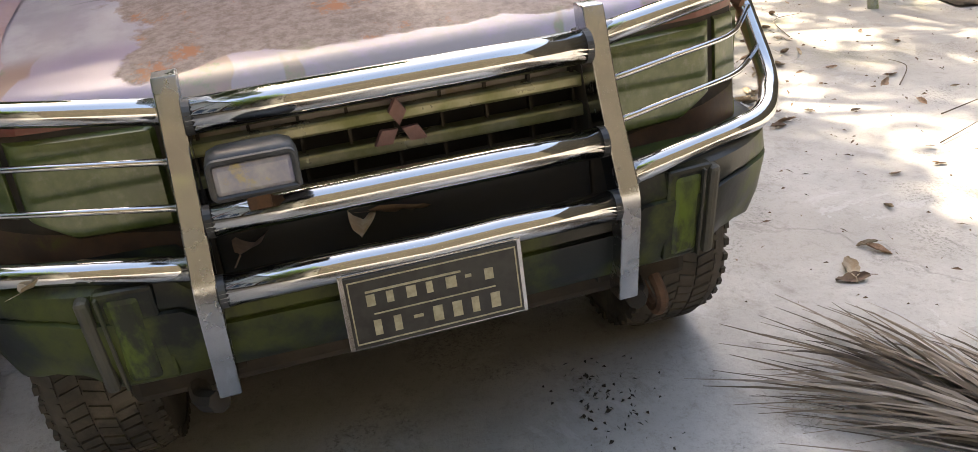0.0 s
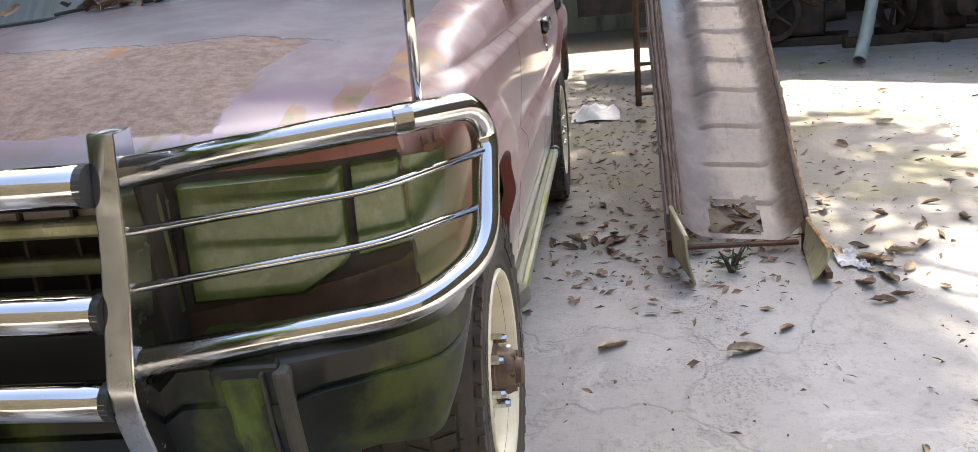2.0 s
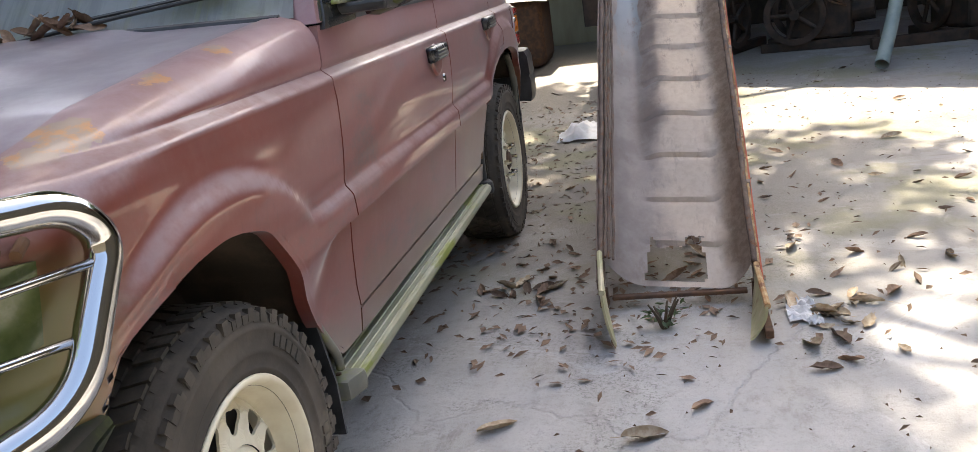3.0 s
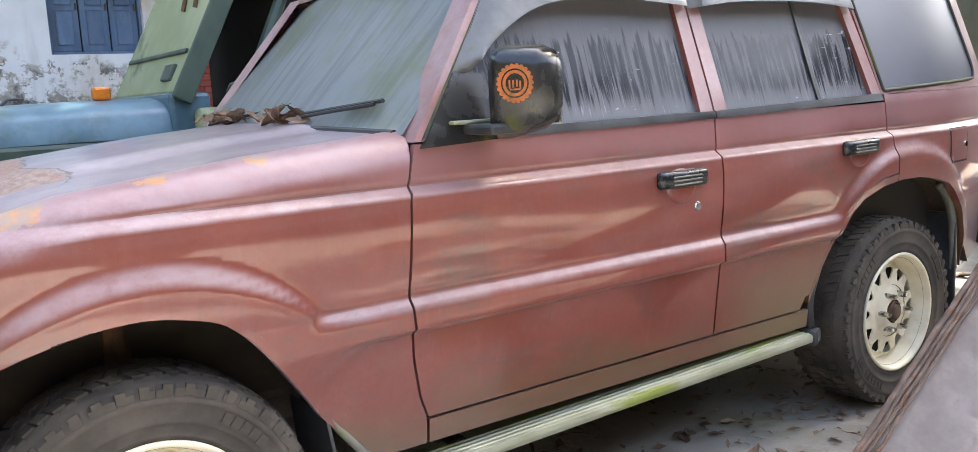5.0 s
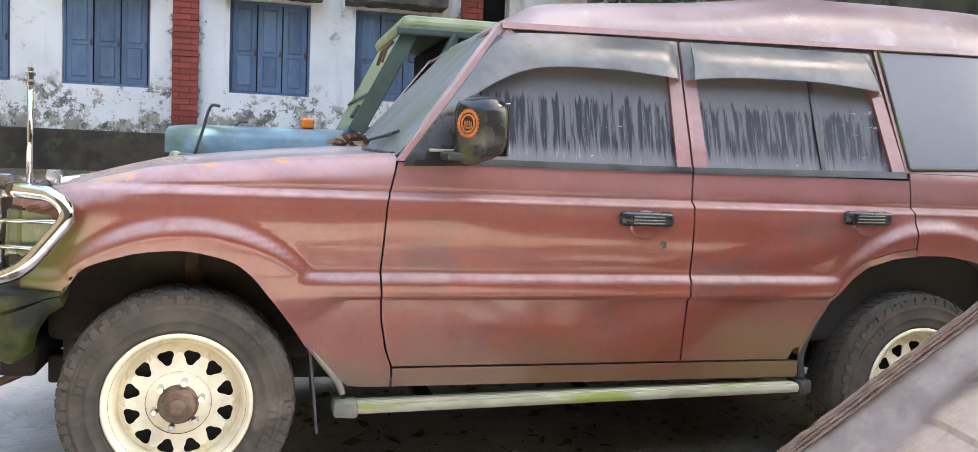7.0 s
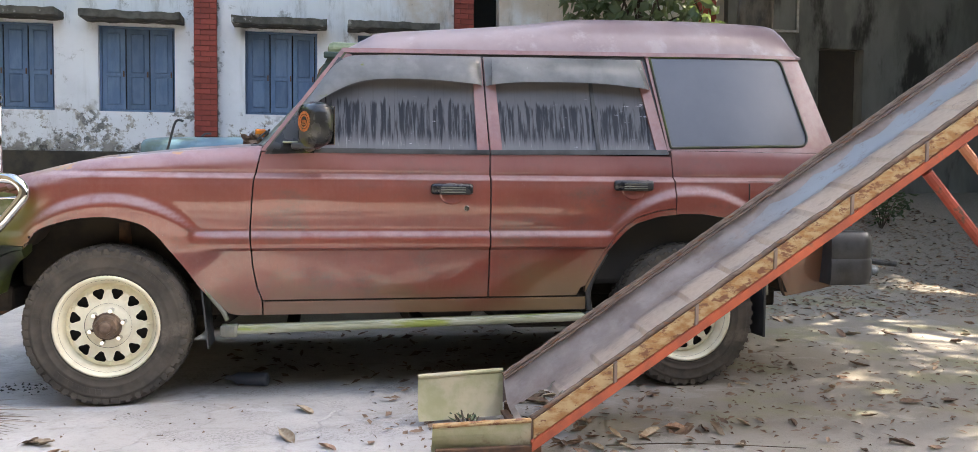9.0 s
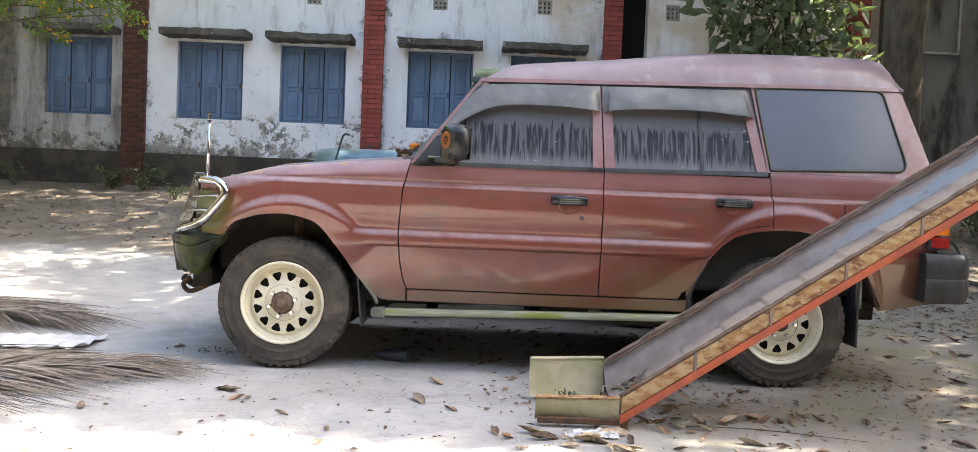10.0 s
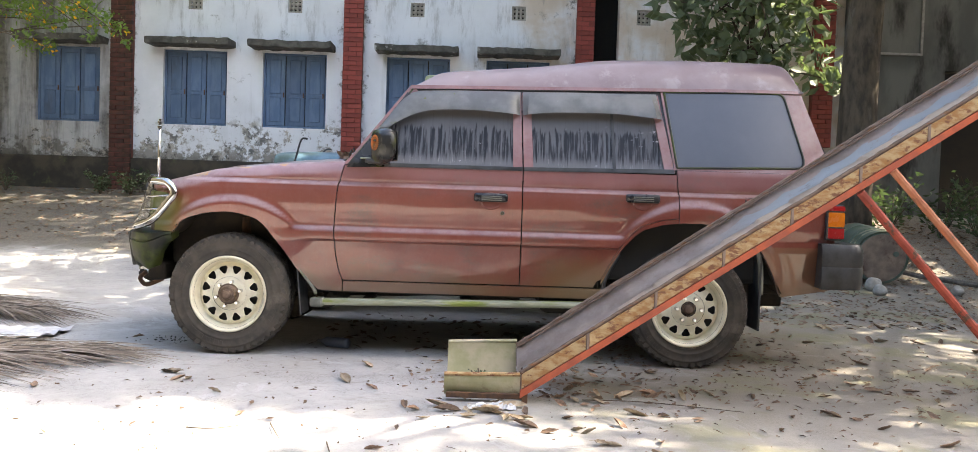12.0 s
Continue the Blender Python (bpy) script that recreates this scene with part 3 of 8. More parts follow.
VISOR = surface("smoky_visor", (0.20, 0.205, 0.208), (0.30, 0.305, 0.30), 4, rough=0.16, third=(0.22, 0.25, 0.08), third_scale=9, third_lo=0.64, third_hi=0.74, grain=0.03, coat=0.5)
ORANGE = surface("amber_lens", (0.75, 0.22, 0.02), (0.65, 0.17, 0.02), 20, rough=0.2, grain=0.05)
RED = surface("red_lens", (0.42, 0.02, 0.02), (0.33, 0.02, 0.02), 20, rough=0.2, grain=0.05)
MIRROR_BLACK = surface("mossy_mirror_housing", (0.012, 0.013, 0.014), (0.025, 0.026, 0.026), 7, rough=0.22, third=(0.075, 0.085, 0.015), third_scale=6, third_lo=0.56, third_hi=0.72, grain=0.08)
HANDLE = surface("satin_black_handle_plastic", (0.010, 0.011, 0.014), (0.022, 0.023, 0.027), 9, rough=0.28, grain=0.06)
STICKER = surface("orange_sticker", (0.50, 0.13, 0.03), (0.30, 0.10, 0.025), 40, rough=0.5, third=(0.10, 0.09, 0.02), third_scale=30, third_lo=0.55, third_hi=0.66, grain=0.05)
FOG = surface("clouded_fog_lens", (0.20, 0.20, 0.28), (0.34, 0.33, 0.34), 14, rough=0.15, third=(0.40, 0.33, 0.17), third_scale=16, grain=0.1, coat=0.5)
PLATE = surface("black_number_plate", (0.012, 0.012, 0.012), (0.03, 0.03, 0.028), 20, rough=0.4, grain=0.05)
PLATE_INK = surface("cream_plate_paint", (0.44, 0.40, 0.27), (0.32, 0.29, 0.19), 60, rough=0.6, grain=0.1)
CHROME_BAR = surface("dulled_chrome_bar", (0.52, 0.53, 0.55), (0.42, 0.43, 0.44), 14, rough=0.2, metal=1.0, third=(0.30, 0.23, 0.17), third_scale=9, third_lo=0.64, third_hi=0.78, grain=0.0)
RUST = surface("rusty_bracket", (0.065, 0.036, 0.024), (0.14, 0.075, 0.042), 18, rough=0.85, grain=0.4)
GROUND = ground_mat()
PLASTER = plaster_mat()
SHUTTER = surface("faded_blue_shutter_paint", (0.075, 0.135, 0.235), (0.12, 0.185, 0.285), 9, rough=0.7, third=(0.08, 0.12, 0.18), third_scale=3, grain=0.25, stretch=(1, 1, 0.3), vary=0.16)
LEDGE = surface("mould_black_concrete_ledge", (0.05, 0.048, 0.042), (0.12, 0.115, 0.10), 6, rough=0.95, third=(0.40, 0.39, 0.37), third_scale=5, third_lo=0.6, third_hi=0.68, grain=0.5)
BRICK = surface("red_painted_brick", (0.22, 0.040, 0.030), (0.29, 0.065, 0.050), 8, rough=0.8, third=(0.07, 0.035, 0.030), third_scale=2.2, third_lo=0.50, third_hi=0.68, grain=0.35, vary=0.18)
# darker copy of BRICK: black stains, with the tree's shade put into the colour
BRICK_SOOTY_SHADED = surface("mould_blackened_red_brick", (0.13, 0.040, 0.028), (0.06, 0.032, 0.024), 5, 0.38, 0.62, rough=0.9, third=(0.030, 0.024, 0.020), third_scale=1.6, third_lo=0.42, third_hi=0.60, grain=0.4, vary=0.2)
MORTAR = surface("dark_red_joint", (0.14, 0.04, 0.03), (0.18, 0.06, 0.05), 20, rough=0.95, grain=0.3)
PLINTH = surface("mossy_dark_plinth", (0.030, 0.027, 0.022), (0.075, 0.064, 0.048), 3.5, rough=0.95, third=(0.10, 0.12, 0.05), third_scale=2.5, grain=0.5)
SLIDE_STEEL = chute_mat()
SLIDE_SIDE = surface("slide_flaking_cream_and_rust", (0.47, 0.345, 0.185), (0.33, 0.170, 0.065), 22, rough=0.75, third=(0.19, 0.085, 0.045), third_scale=26, third_lo=0.52, third_hi=0.62, grain=0.5, stretch=(0.8, 1, 1.6))
RUNOUT = surface("mossy_cream_run_out", (0.50, 0.45, 0.31), (0.36, 0.35, 0.20), 7, rough=0.7, third=(0.24, 0.17, 0.10), third_scale=6, third_lo=0.58, third_hi=0.7, grain=0.3)
SLIDE_INNER = surface("slide_grey_brown_inner", (0.22, 0.165, 0.14), (0.30, 0.23, 0.19), 4, rough=0.6, metal=0.3, third=(0.25, 0.205, 0.185), third_scale=3.0, third_lo=0.57, third_hi=0.6, grain=0.3)
LIP_BROWN = surface("rough_rusty_brown_fold", (0.105, 0.070, 0.052), (0.19, 0.135, 0.105), 9, rough=0.85, third=(0.17, 0.075, 0.035), third_scale=12, third_lo=0.55, third_hi=0.64, grain=0.6, stretch=(0.6, 4, 4))
SLIDE_ORANGE = surface("flaking_orange_red_paint", (0.50, 0.11, 0.05), (0.36, 0.09, 0.05), 10, rough=0.65, third=(0.20, 0.10, 0.06), third_scale=8, grain=0.35)
BRACE_RED = surface("chipped_red_brace_paint", (0.36, 0.060, 0.035), (0.24, 0.045, 0.030), 14, rough=0.6, third=(0.10, 0.05, 0.035), third_scale=16, third_lo=0.56, third_hi=0.64, grain=0.35)
BRACE_TAN = surface("faded_orange_brace_paint", (0.46, 0.20, 0.11), (0.38, 0.13, 0.07), 12, rough=0.65, third=(0.20, 0.11, 0.07), third_scale=14, third_lo=0.55, third_hi=0.66, grain=0.35)
POLE_GREY = surface("weathered_grey_pole", (0.075, 0.066, 0.056), (0.14, 0.125, 0.105), 9, rough=0.8, grain=0.4, stretch=(3, 3, 1))
LEAF_DRY = surface("dry_brown_leaf", (0.15, 0.09, 0.055), (0.27, 0.18, 0.12), 30, rough=0.8, grain=0.3, vary=0.45)
LEAF_PALE = surface("pale_dry_leaf", (0.42, 0.35, 0.25), (0.30, 0.22, 0.14), 30, rough=0.8, grain=0.3, vary=0.3)
FROND = twin_mat("grey_dry_palm_leaflet", ((0.040, 0.032, 0.026), (0.17, 0.135, 0.10), (0.34, 0.30, 0.26)))
FROND_MAT = twin_mat("grey_dry_palm_mat", ((0.040, 0.032, 0.026), (0.17, 0.135, 0.10), (0.34, 0.30, 0.26)), True)
BARK = surface("rough_grey_brown_bark", (0.045, 0.033, 0.022), (0.125, 0.096, 0.066), 9, rough=0.95, third=(0.15, 0.125, 0.10), third_scale=3, grain=1.0, grain_scale=30, stretch=(1, 1, 0.35))
JEEP_BLUE = surface("faded_blue_van_paint", (0.05, 0.12, 0.17), (0.115, 0.205, 0.265), 4, rough=0.4, third=(0.05, 0.085, 0.065), third_scale=3.2, third_lo=0.44, third_hi=0.7, grain=0.12)
JEEP_GREEN = surface("olive_green_cab_paint", (0.20, 0.25, 0.13), (0.30, 0.34, 0.21), 4, rough=0.6, third=(0.09, 0.13, 0.08), third_scale=2.5, grain=0.15)
JEEP_DARK = surface("dark_green_trim", (0.03, 0.055, 0.045), (0.05, 0.08, 0.06), 6, rough=0.5, grain=0.15)
DRUM = surface("blue_green_steel_drum", (0.035, 0.06, 0.07), (0.07, 0.10, 0.10), 4, rough=0.55, third=(0.17, 0.10, 0.06), third_scale=4, third_lo=0.55, third_hi=0.65, grain=0.2)
DRUM_GREEN = surface("mossy_green_drum", (0.055, 0.085, 0.060), (0.10, 0.13, 0.095), 5, rough=0.6, third=(0.20, 0.12, 0.07), third_scale=4, grain=0.2)
DRUM_BAND = surface("worn_cream_band", (0.34, 0.32, 0.24), (0.22, 0.21, 0.15), 9, rough=0.7, third=(0.10, 0.12, 0.07), third_scale=7, third_lo=0.5, third_hi=0.6, grain=0.25)
DRUM_END = surface("rusty_tan_drum_end", (0.24, 0.175, 0.125), (0.15, 0.11, 0.08), 7, rough=0.75, third=(0.10, 0.055, 0.035), third_scale=5, third_lo=0.52, third_hi=0.66, grain=0.35)
PIPE = surface("green_grey_pipe", (0.20, 0.27, 0.26), (0.30, 0.36, 0.34), 6, rough=0.5, grain=0.1)
MACHINE = surface("oily_rusted_machine", (0.03, 0.025, 0.02), (0.09, 0.06, 0.045), 7, rough=0.75, metal=0.3, grain=0.4)
MACHINE_RED = surface("dull_red_machine_paint", (0.28, 0.05, 0.03), (0.18, 0.05, 0.035), 6, rough=0.6, grain=0.2)
CONCRETE_DARK = surface("grey_damp_wall", (0.12, 0.118, 0.105), (0.19, 0.185, 0.165), 2.2, rough=0.95, third=(0.035, 0.032, 0.026), third_scale=1.4, third_lo=0.5, third_hi=0.64, grain=0.4, stretch=(1, 1, 0.35))
BEIGE_WALL = surface("stained_beige_wall", (0.36, 0.33, 0.22), (0.27, 0.24, 0.16), 2.5, rough=0.95, third=(0.12, 0.11, 0.08), third_scale=1.6, grain=0.4, stretch=(1, 1, 0.25))
WOOD = surface("weathered_yellow_pole", (0.33, 0.23, 0.10), (0.24, 0.16, 0.08), 6, rough=0.8, grain=0.5, stretch=(3, 3, 0.4))
CLOTH = surface("white_plastic_sheet", (0.62, 0.63, 0.64), (0.50, 0.50, 0.50), 10, rough=0.5, grain=0.2)
STONE = surface("grey_stone", (0.28, 0.26, 0.23), (0.38, 0.36, 0.32), 12, rough=0.9, grain=0.4)
# near-black fill, also used where a hollow's shade is put into the colour
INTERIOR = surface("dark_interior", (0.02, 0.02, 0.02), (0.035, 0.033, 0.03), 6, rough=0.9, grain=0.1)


def leaf_mat(name, a, b, trans=0.35):
    m, nt, p = node_mat(name)
    g = nt.nodes.new("ShaderNodeNewGeometry")
    nt.links.new(mix(nt, g.outputs["Random Per Island"], a, b), p.inputs["Base Color"])
    p.inputs["Roughness"].default_value = 0.45
    tr = nt.nodes.new("ShaderNodeBsdfTranslucent")
    tr.inputs["Color"].default_value = (b[0] * 1.6, b[1] * 1.9, b[2], 1)
    ms = nt.nodes.new("ShaderNodeMixShader")
    ms.inputs[0].default_value = trans
    nt.links.new(p.outputs[0], ms.inputs[1])
    nt.links.new(tr.outputs[0], ms.inputs[2])
    nt.links.new(ms.outputs[0], nt.nodes["Material Output"].inputs["Surface"])
    return m


FOLIAGE = leaf_mat("broad_green_leaves", (0.035, 0.06, 0.03), (0.095, 0.13, 0.075), 0.2)
FOLIAGE_GREY = leaf_mat("large_grey_green_leaves", (0.075, 0.105, 0.060), (0.17, 0.20, 0.13), 0.25)
FOLIAGE_LIGHT = leaf_mat("small_light_green_leaves", (0.06, 0.12, 0.02), (0.14, 0.20, 0.04))
FLOWER = leaf_mat("yellow_flowers", (0.60, 0.40, 0.02), (0.70, 0.33, 0.02))


# ---- mesh helpers ----
def empty(name, label, category, group="", kind=""):
    return tagged(new(name), label, category, group, kind)


def part(name, bm, material, parent=None, label="", smooth=False):
    me = bpy.data.meshes.new(name)
    bm.to_mesh(me)
    bm.free()
    me.materials.append(material)
    if smooth:
        me.shade_smooth()
    ob = new(name, me)
    if parent:
        ob.parent = parent
    if label:
        ob["label"] = label
    return ob


def bm_from(verts, faces):
    bm = bmesh.new()
    vs = [bm.verts.new(v) for v in verts]
    for f in faces:
        if len(set(f)) > 2:
            try:
                bm.faces.new([vs[i] for i in f])
            except ValueError:
                pass
    return bm


def add_box(bm, lo, hi, bevel=0.0, m=None):
    made = bmesh.ops.create_cube(bm, size=1.0)["verts"]
    for v in made:
        v.co = Vector([(a + b) / 2 + c * (b - a) for a, b, c in zip(lo, hi, v.co)])
    if bevel:
        es = list({e for v in made for e in v.link_edges})
        made = bmesh.ops.bevel(bm, geom=es, offset=bevel, segments=2, affect="EDGES", profile=0.5)["verts"]
    if m:
        bmesh.ops.transform(bm, matrix=m, verts=made)
    return made


def box(lo, hi, bevel=0.0, m=None):
    bm = bmesh.new()
    add_box(bm, lo, hi, bevel, m)
    return bm


def smooth_path(pts, n=8):
    """A Catmull-Rom line through pts."""
    pts = [Vector(p) for p in pts]
    out = []
    for i in range(len(pts) - 1):
        a, b, c, d = pts[max(i - 1, 0)], pts[i], pts[i + 1], pts[min(i + 2, len(pts) - 1)]
        for k in range(n):
            t = k / n
            out.append(0.5 * (2 * b + (c - a) * t + (2 * a - 5 * b + 4 * c - d) * t * t + (3 * b - a - 3 * c + d) * t ** 3))
    out.append(pts[-1])
    return out


def bent(pts, radius, n=6):
    """A line of straights whose corners are rounded by radius."""
    pts = [Vector(p) for p in pts]
    out = [pts[0]]
    for a, b, c in zip(pts, pts[1:], pts[2:]):
        r = min(radius, (a - b).length * 0.48, (c - b).length * 0.48)
        p, q = b + (a - b).normalized() * r, b + (c - b).normalized() * r
        for k in range(n + 1):
            t = k / n
            out.append(p * (1 - t) ** 2 + b * 2 * t * (1 - t) + q * t * t)
    out.append(pts[-1])
    return out


def add_tube(bm, pts, r, seg=12, cap=True, r_end=None):
    pts = [Vector(p) for p in pts]
    rings = []
    up = None
    for i, p in enumerate(pts):
        d = (pts[min(i + 1, len(pts) - 1)] - pts[max(i - 1, 0)]).normalized()
        if up is None:
            up = d.orthogonal().normalized()
        up = (up - d * up.dot(d)).normalized()
        side = d.cross(up)
        rr = r if r_end is None else r + (r_end - r) * i / (len(pts) - 1)
        rings.append([bm.verts.new(p + (up * math.cos(2 * math.pi * k / seg) + side * math.sin(2 * math.pi * k / seg)) * rr) for k in range(seg)])
    for a, b in zip(rings, rings[1:]):
        for k in range(seg):
            bm.faces.new((a[k], a[(k + 1) % seg], b[(k + 1) % seg], b[k]))
    if cap:
        bm.faces.new(rings[0][::-1])
        bm.faces.new(rings[-1])
    return bm


def tube(pts, r, seg=12, cap=True, r_end=None):
    return add_tube(bmesh.new(), pts, r, seg, cap, r_end)


def lathe(profile, seg=48, axis="y"):
    """profile: (radius, along) pairs, turned round the y axis."""
    verts, faces = [], []
    n = len(profile)
    for k in range(seg):
        a = 2 * math.pi * k / seg
        for r, y in profile:
            verts.append((r * math.cos(a), y, r * math.sin(a)))
    for k in range(seg):
        j = (k + 1) % seg
        for i in range(n - 1):
            faces.append((k * n + i, k * n + i + 1, j * n + i + 1, j * n + i))
    bm = bm_from(verts, faces)
    bmesh.ops.remove_doubles(bm, verts=bm.verts, dist=1e-5)
    bmesh.ops.recalc_face_normals(bm, faces=bm.faces)
    return bm


def interp(x, table):
    if x <= table[0][0]:
        return table[0][1]
    for (a, u), (b, v) in zip(table, table[1:]):
        if x <= b:
            return u + (v - u) * (x - a) / (b - a)
    return table[-1][1]


def sstep(x, a, b):
    t = min(max((x - a) / (b - a), 0.0), 1.0)
    return t * t * (3 - 2 * t)


def flange(bm, depth):
    """Turns the open edges of a panel inwards, for thickness."""
    es = [e for e in bm.edges if e.is_boundary]
    made = bmesh.ops.extrude_edge_only(bm, edges=es)["geom"]
    for g in made:
        if isinstance(g, bmesh.types.BMVert):
            g.co.y += depth if g.co.y < 0 else -depth


def mirrored(ob, name=None, material=None):
    """The same part on the car's other flank."""
    me = ob.data.copy()
    me.transform(Matrix.Diagonal((1, -1, 1, 1)))
    me.flip_normals()
    o = new(ob.name.split(".")[0], me)
    o.parent = ob.parent
    if "label" in ob:
        o["label"] = ob["label"]
    return o


# ---- ground ----
def ground_height(x, y):
    z = 0.88 * sstep(y, 2.2, 9.2)
    z += 0.05 * noise.noise(Vector((x * 0.45, y * 0.45, 0))) * sstep(y, 2.0, 4.0)
    return z


def build_ground():
    def steps(lo, hi, fine_lo, fine_hi, fine, coarse):
        out, v = [], lo
        while v < hi:
            out.append(v)
            v += fine if fine_lo <= v < fine_hi else coarse
        out.append(hi)
        return out
    xs = [-900, -300, -120] + steps(-60, 60, -12, 14, 0.35, 6) + [120, 300, 900]
    ys = [-900, -300, -120] + steps(-60, 60, -8, 12, 0.35, 6) + [120, 300, 900]
    verts = [(x, y, ground_height(x, y)) for x in xs for y in ys]
    n = len(ys)
    faces = [(i * n + j, (i + 1) * n + j, (i + 1) * n + j + 1, i * n + j + 1) for i in range(len(xs) - 1) for j in range(n - 1)]
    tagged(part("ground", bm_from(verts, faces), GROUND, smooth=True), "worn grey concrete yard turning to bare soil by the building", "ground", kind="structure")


build_ground()


# ---- the car ----
# the front axle stands at x = 0, the rear axle at 2.725; the car faces -x and its centre line is y = 0
car = empty("off_road_car", "long maroon off-road car, faded and algae-stained, with chrome bull bar", "car")
ARCH_F = [(p.x, p.z) for p in smooth_path([(x, 0, z) for x, z in ((-0.46, 0.69), (-0.40, 0.66), (-0.335, 0.70), (-0.29, 0.765), (-0.244, 0.798), (-0.131, 0.831), (-0.03, 0.843), (0.061, 0.84), (0.179, 0.812), (0.235, 0.775), (0.279, 0.727), (0.36, 0.617), (0.422, 0.506), (0.506, 0.414), (0.55, 0.395), (0.67, 0.392))], 4)]
ARCH_R = [(2.195, 0.473), (2.25, 0.59), (2.325, 0.716), (2.38, 0.775), (2.433, 0.815), (2.54, 0.848), (2.661, 0.862), (2.78, 0.861), (2.899, 0.843), (3.0, 0.815), (3.07, 0.775), (3.14, 0.70), (3.20, 0.60), (3.25, 0.50), (3.28, 0.435), (3.6, 0.475)]
HOOD_SIDE = [(-0.55, 0.945), (-0.46, 0.985), (-0.37, 1.022), (-0.096, 1.092), (0.30, 1.138), (0.66, 1.168)]
DOOR_EDGE = [(0.39, 0.668), (0.46, 0.668), (0.52, 0.645), (0.62, 0.626), (0.78, 0.616), (1.0, 0.632), (1.15, 0.668)]


def half_width(x, z):
    w = 0.828
    # a sharp shoulder fold, below which the sheet turns slowly under down to the moulding
    w += 0.022 * sstep(z, 1.040, 1.018) - 0.004 * sstep(z, 1.052, 1.044) * sstep(z, 1.034, 1.042)
    w += 0.004 * sstep(z, 1.018, 0.97)
    w -= 0.018 * min(max((0.97 - z) / 0.20, 0.0), 1.0) ** 2.4
    w -= 0.045 * min(max((0.70 - z) / 0.34, 0.0), 1.0)
    w -= 0.30 * max(z - 1.15, 0.0) + 0.05 * max(min(z, 1.15) - 1.03, 0.0)
    # the moulding runs into the blisters over the wheels
    soft = 0.11 * sstep(x, 0.50, 0.36) if x < 0.66 else 0.0
    foot = sstep(z, 0.690 - soft, 0.704)
    band = sstep(z, 0.788, 0.750) * foot
    if x < 0.66:
        band = max(band, sstep(math.hypot(x - 0.02, z - 0.40), 0.548, 0.500) * foot)
    if x > 1.9:
        tail = foot if x < 2.73 else sstep(z, 0.45, 0.58)
        band = max(band * sstep(x, 3.30, 2.73), sstep(math.hypot(x - 2.73, z - 0.42), 0.575, 0.530) * tail)
    w += 0.021 * band
    w += 0.0016 * noise.noise(Vector((x * 2.6, 3.0, z * 4.2)))
    if x < -0.15:
        w -= 0.30 * (-0.15 - x) ** 2 / 0.35
    if x > 2.9:
        w -= 0.09 * ((x - 2.9) / 0.6) ** 2
    return w


def fender_top(x, z):
    top = interp(x, HOOD_SIDE)
    t = min(max((z - (top - 0.085)) / 0.085, 0.0), 1.0)
    return half_width(x, min(z, 1.15)) - 0.085 * (1 - math.sqrt(max(1 - t * t, 0.0)))


LEVELS = sorted(set([0.36 + 0.018 * i for i in range(46)] + [0.688, 0.696, 0.705, 0.755, 0.765, 0.778, 1.010, 1.018, 1.023, 1.029, 1.035, 1.040, 1.044, 1.049]))


def panel(x0, x1, zlo, zhi, width=half_width, nx=40, depth=0.02, levels=LEVELS):
    """A body panel of the near flank: columns between two edges, cut below and above by two lines."""
    verts, faces = [], []
    nz = len(levels)
    for i in range(nx + 1):
        u = i / nx
        for z in levels:
            a = x0(z) if callable(x0) else x0
            b = x1(z) if callable(x1) else x1
            x = a + (b - a) * u
            zz = min(max(z, zlo(x)), zhi(x))
            a = x0(zz) if callable(x0) else x0
            b = x1(zz) if callable(x1) else x1
            x = a + (b - a) * u
            verts.append((x, -width(x, zz), zz))
    for i in range(nx):
        for j in range(nz - 1):
            faces.append((i * nz + j, (i + 1) * nz + j, (i + 1) * nz + j + 1, i * nz + j + 1))
    bm = bm_from(verts, faces)
    bmesh.ops.remove_doubles(bm, verts=bm.verts, dist=0.0012)
    bmesh.ops.dissolve_degenerate(bm, edges=bm.edges, dist=0.0008)
    flange(bm, depth)
    bmesh.ops.recalc_face_normals(bm, faces=bm.faces)
    return bm


def patch(corners, nu=10, nv=10, out=0.0, depth=0.02, width=half_width):
    """A four-cornered piece of the flank, corners (x, z) in turn."""
    a, b, c, d = corners
    verts, faces = [], []
    for i in range(nu + 1):
        u = i / nu
        for j in range(nv + 1):
            v = j / nv
            x = (a[0] * (1 - u) + b[0] * u) * (1 - v) + (d[0] * (1 - u) + c[0] * u) * v
            z = (a[1] * (1 - u) + b[1] * u) * (1 - v) + (d[1] * (1 - u) + c[1] * u) * v
            verts.append((x, -width(x, z) - out, z))
    n = nv + 1
    for i in range(nu):
        for j in range(nv):
            faces.append((i * n + j, (i + 1) * n + j, (i + 1) * n + j + 1, i * n + j + 1))
    bm = bm_from(verts, faces)
    if depth:
        flange(bm, depth)
    bmesh.ops.recalc_face_normals(bm, faces=bm.faces)
    return bm


def smooth_by_angle(ob, deg=35):
    """Smooth shading that keeps the folds sharp."""
    ob.data.shade_smooth()
    bm = bmesh.new()
    bm.from_mesh(ob.data)
    for e in bm.edges:
        if len(e.link_faces) == 2 and e.calc_face_angle(0) > radians(deg):
            e.smooth = False
    bm.to_mesh(ob.data)
    bm.free()
    return ob


def door_edge(z):
    return interp(z, DOOR_EDGE)


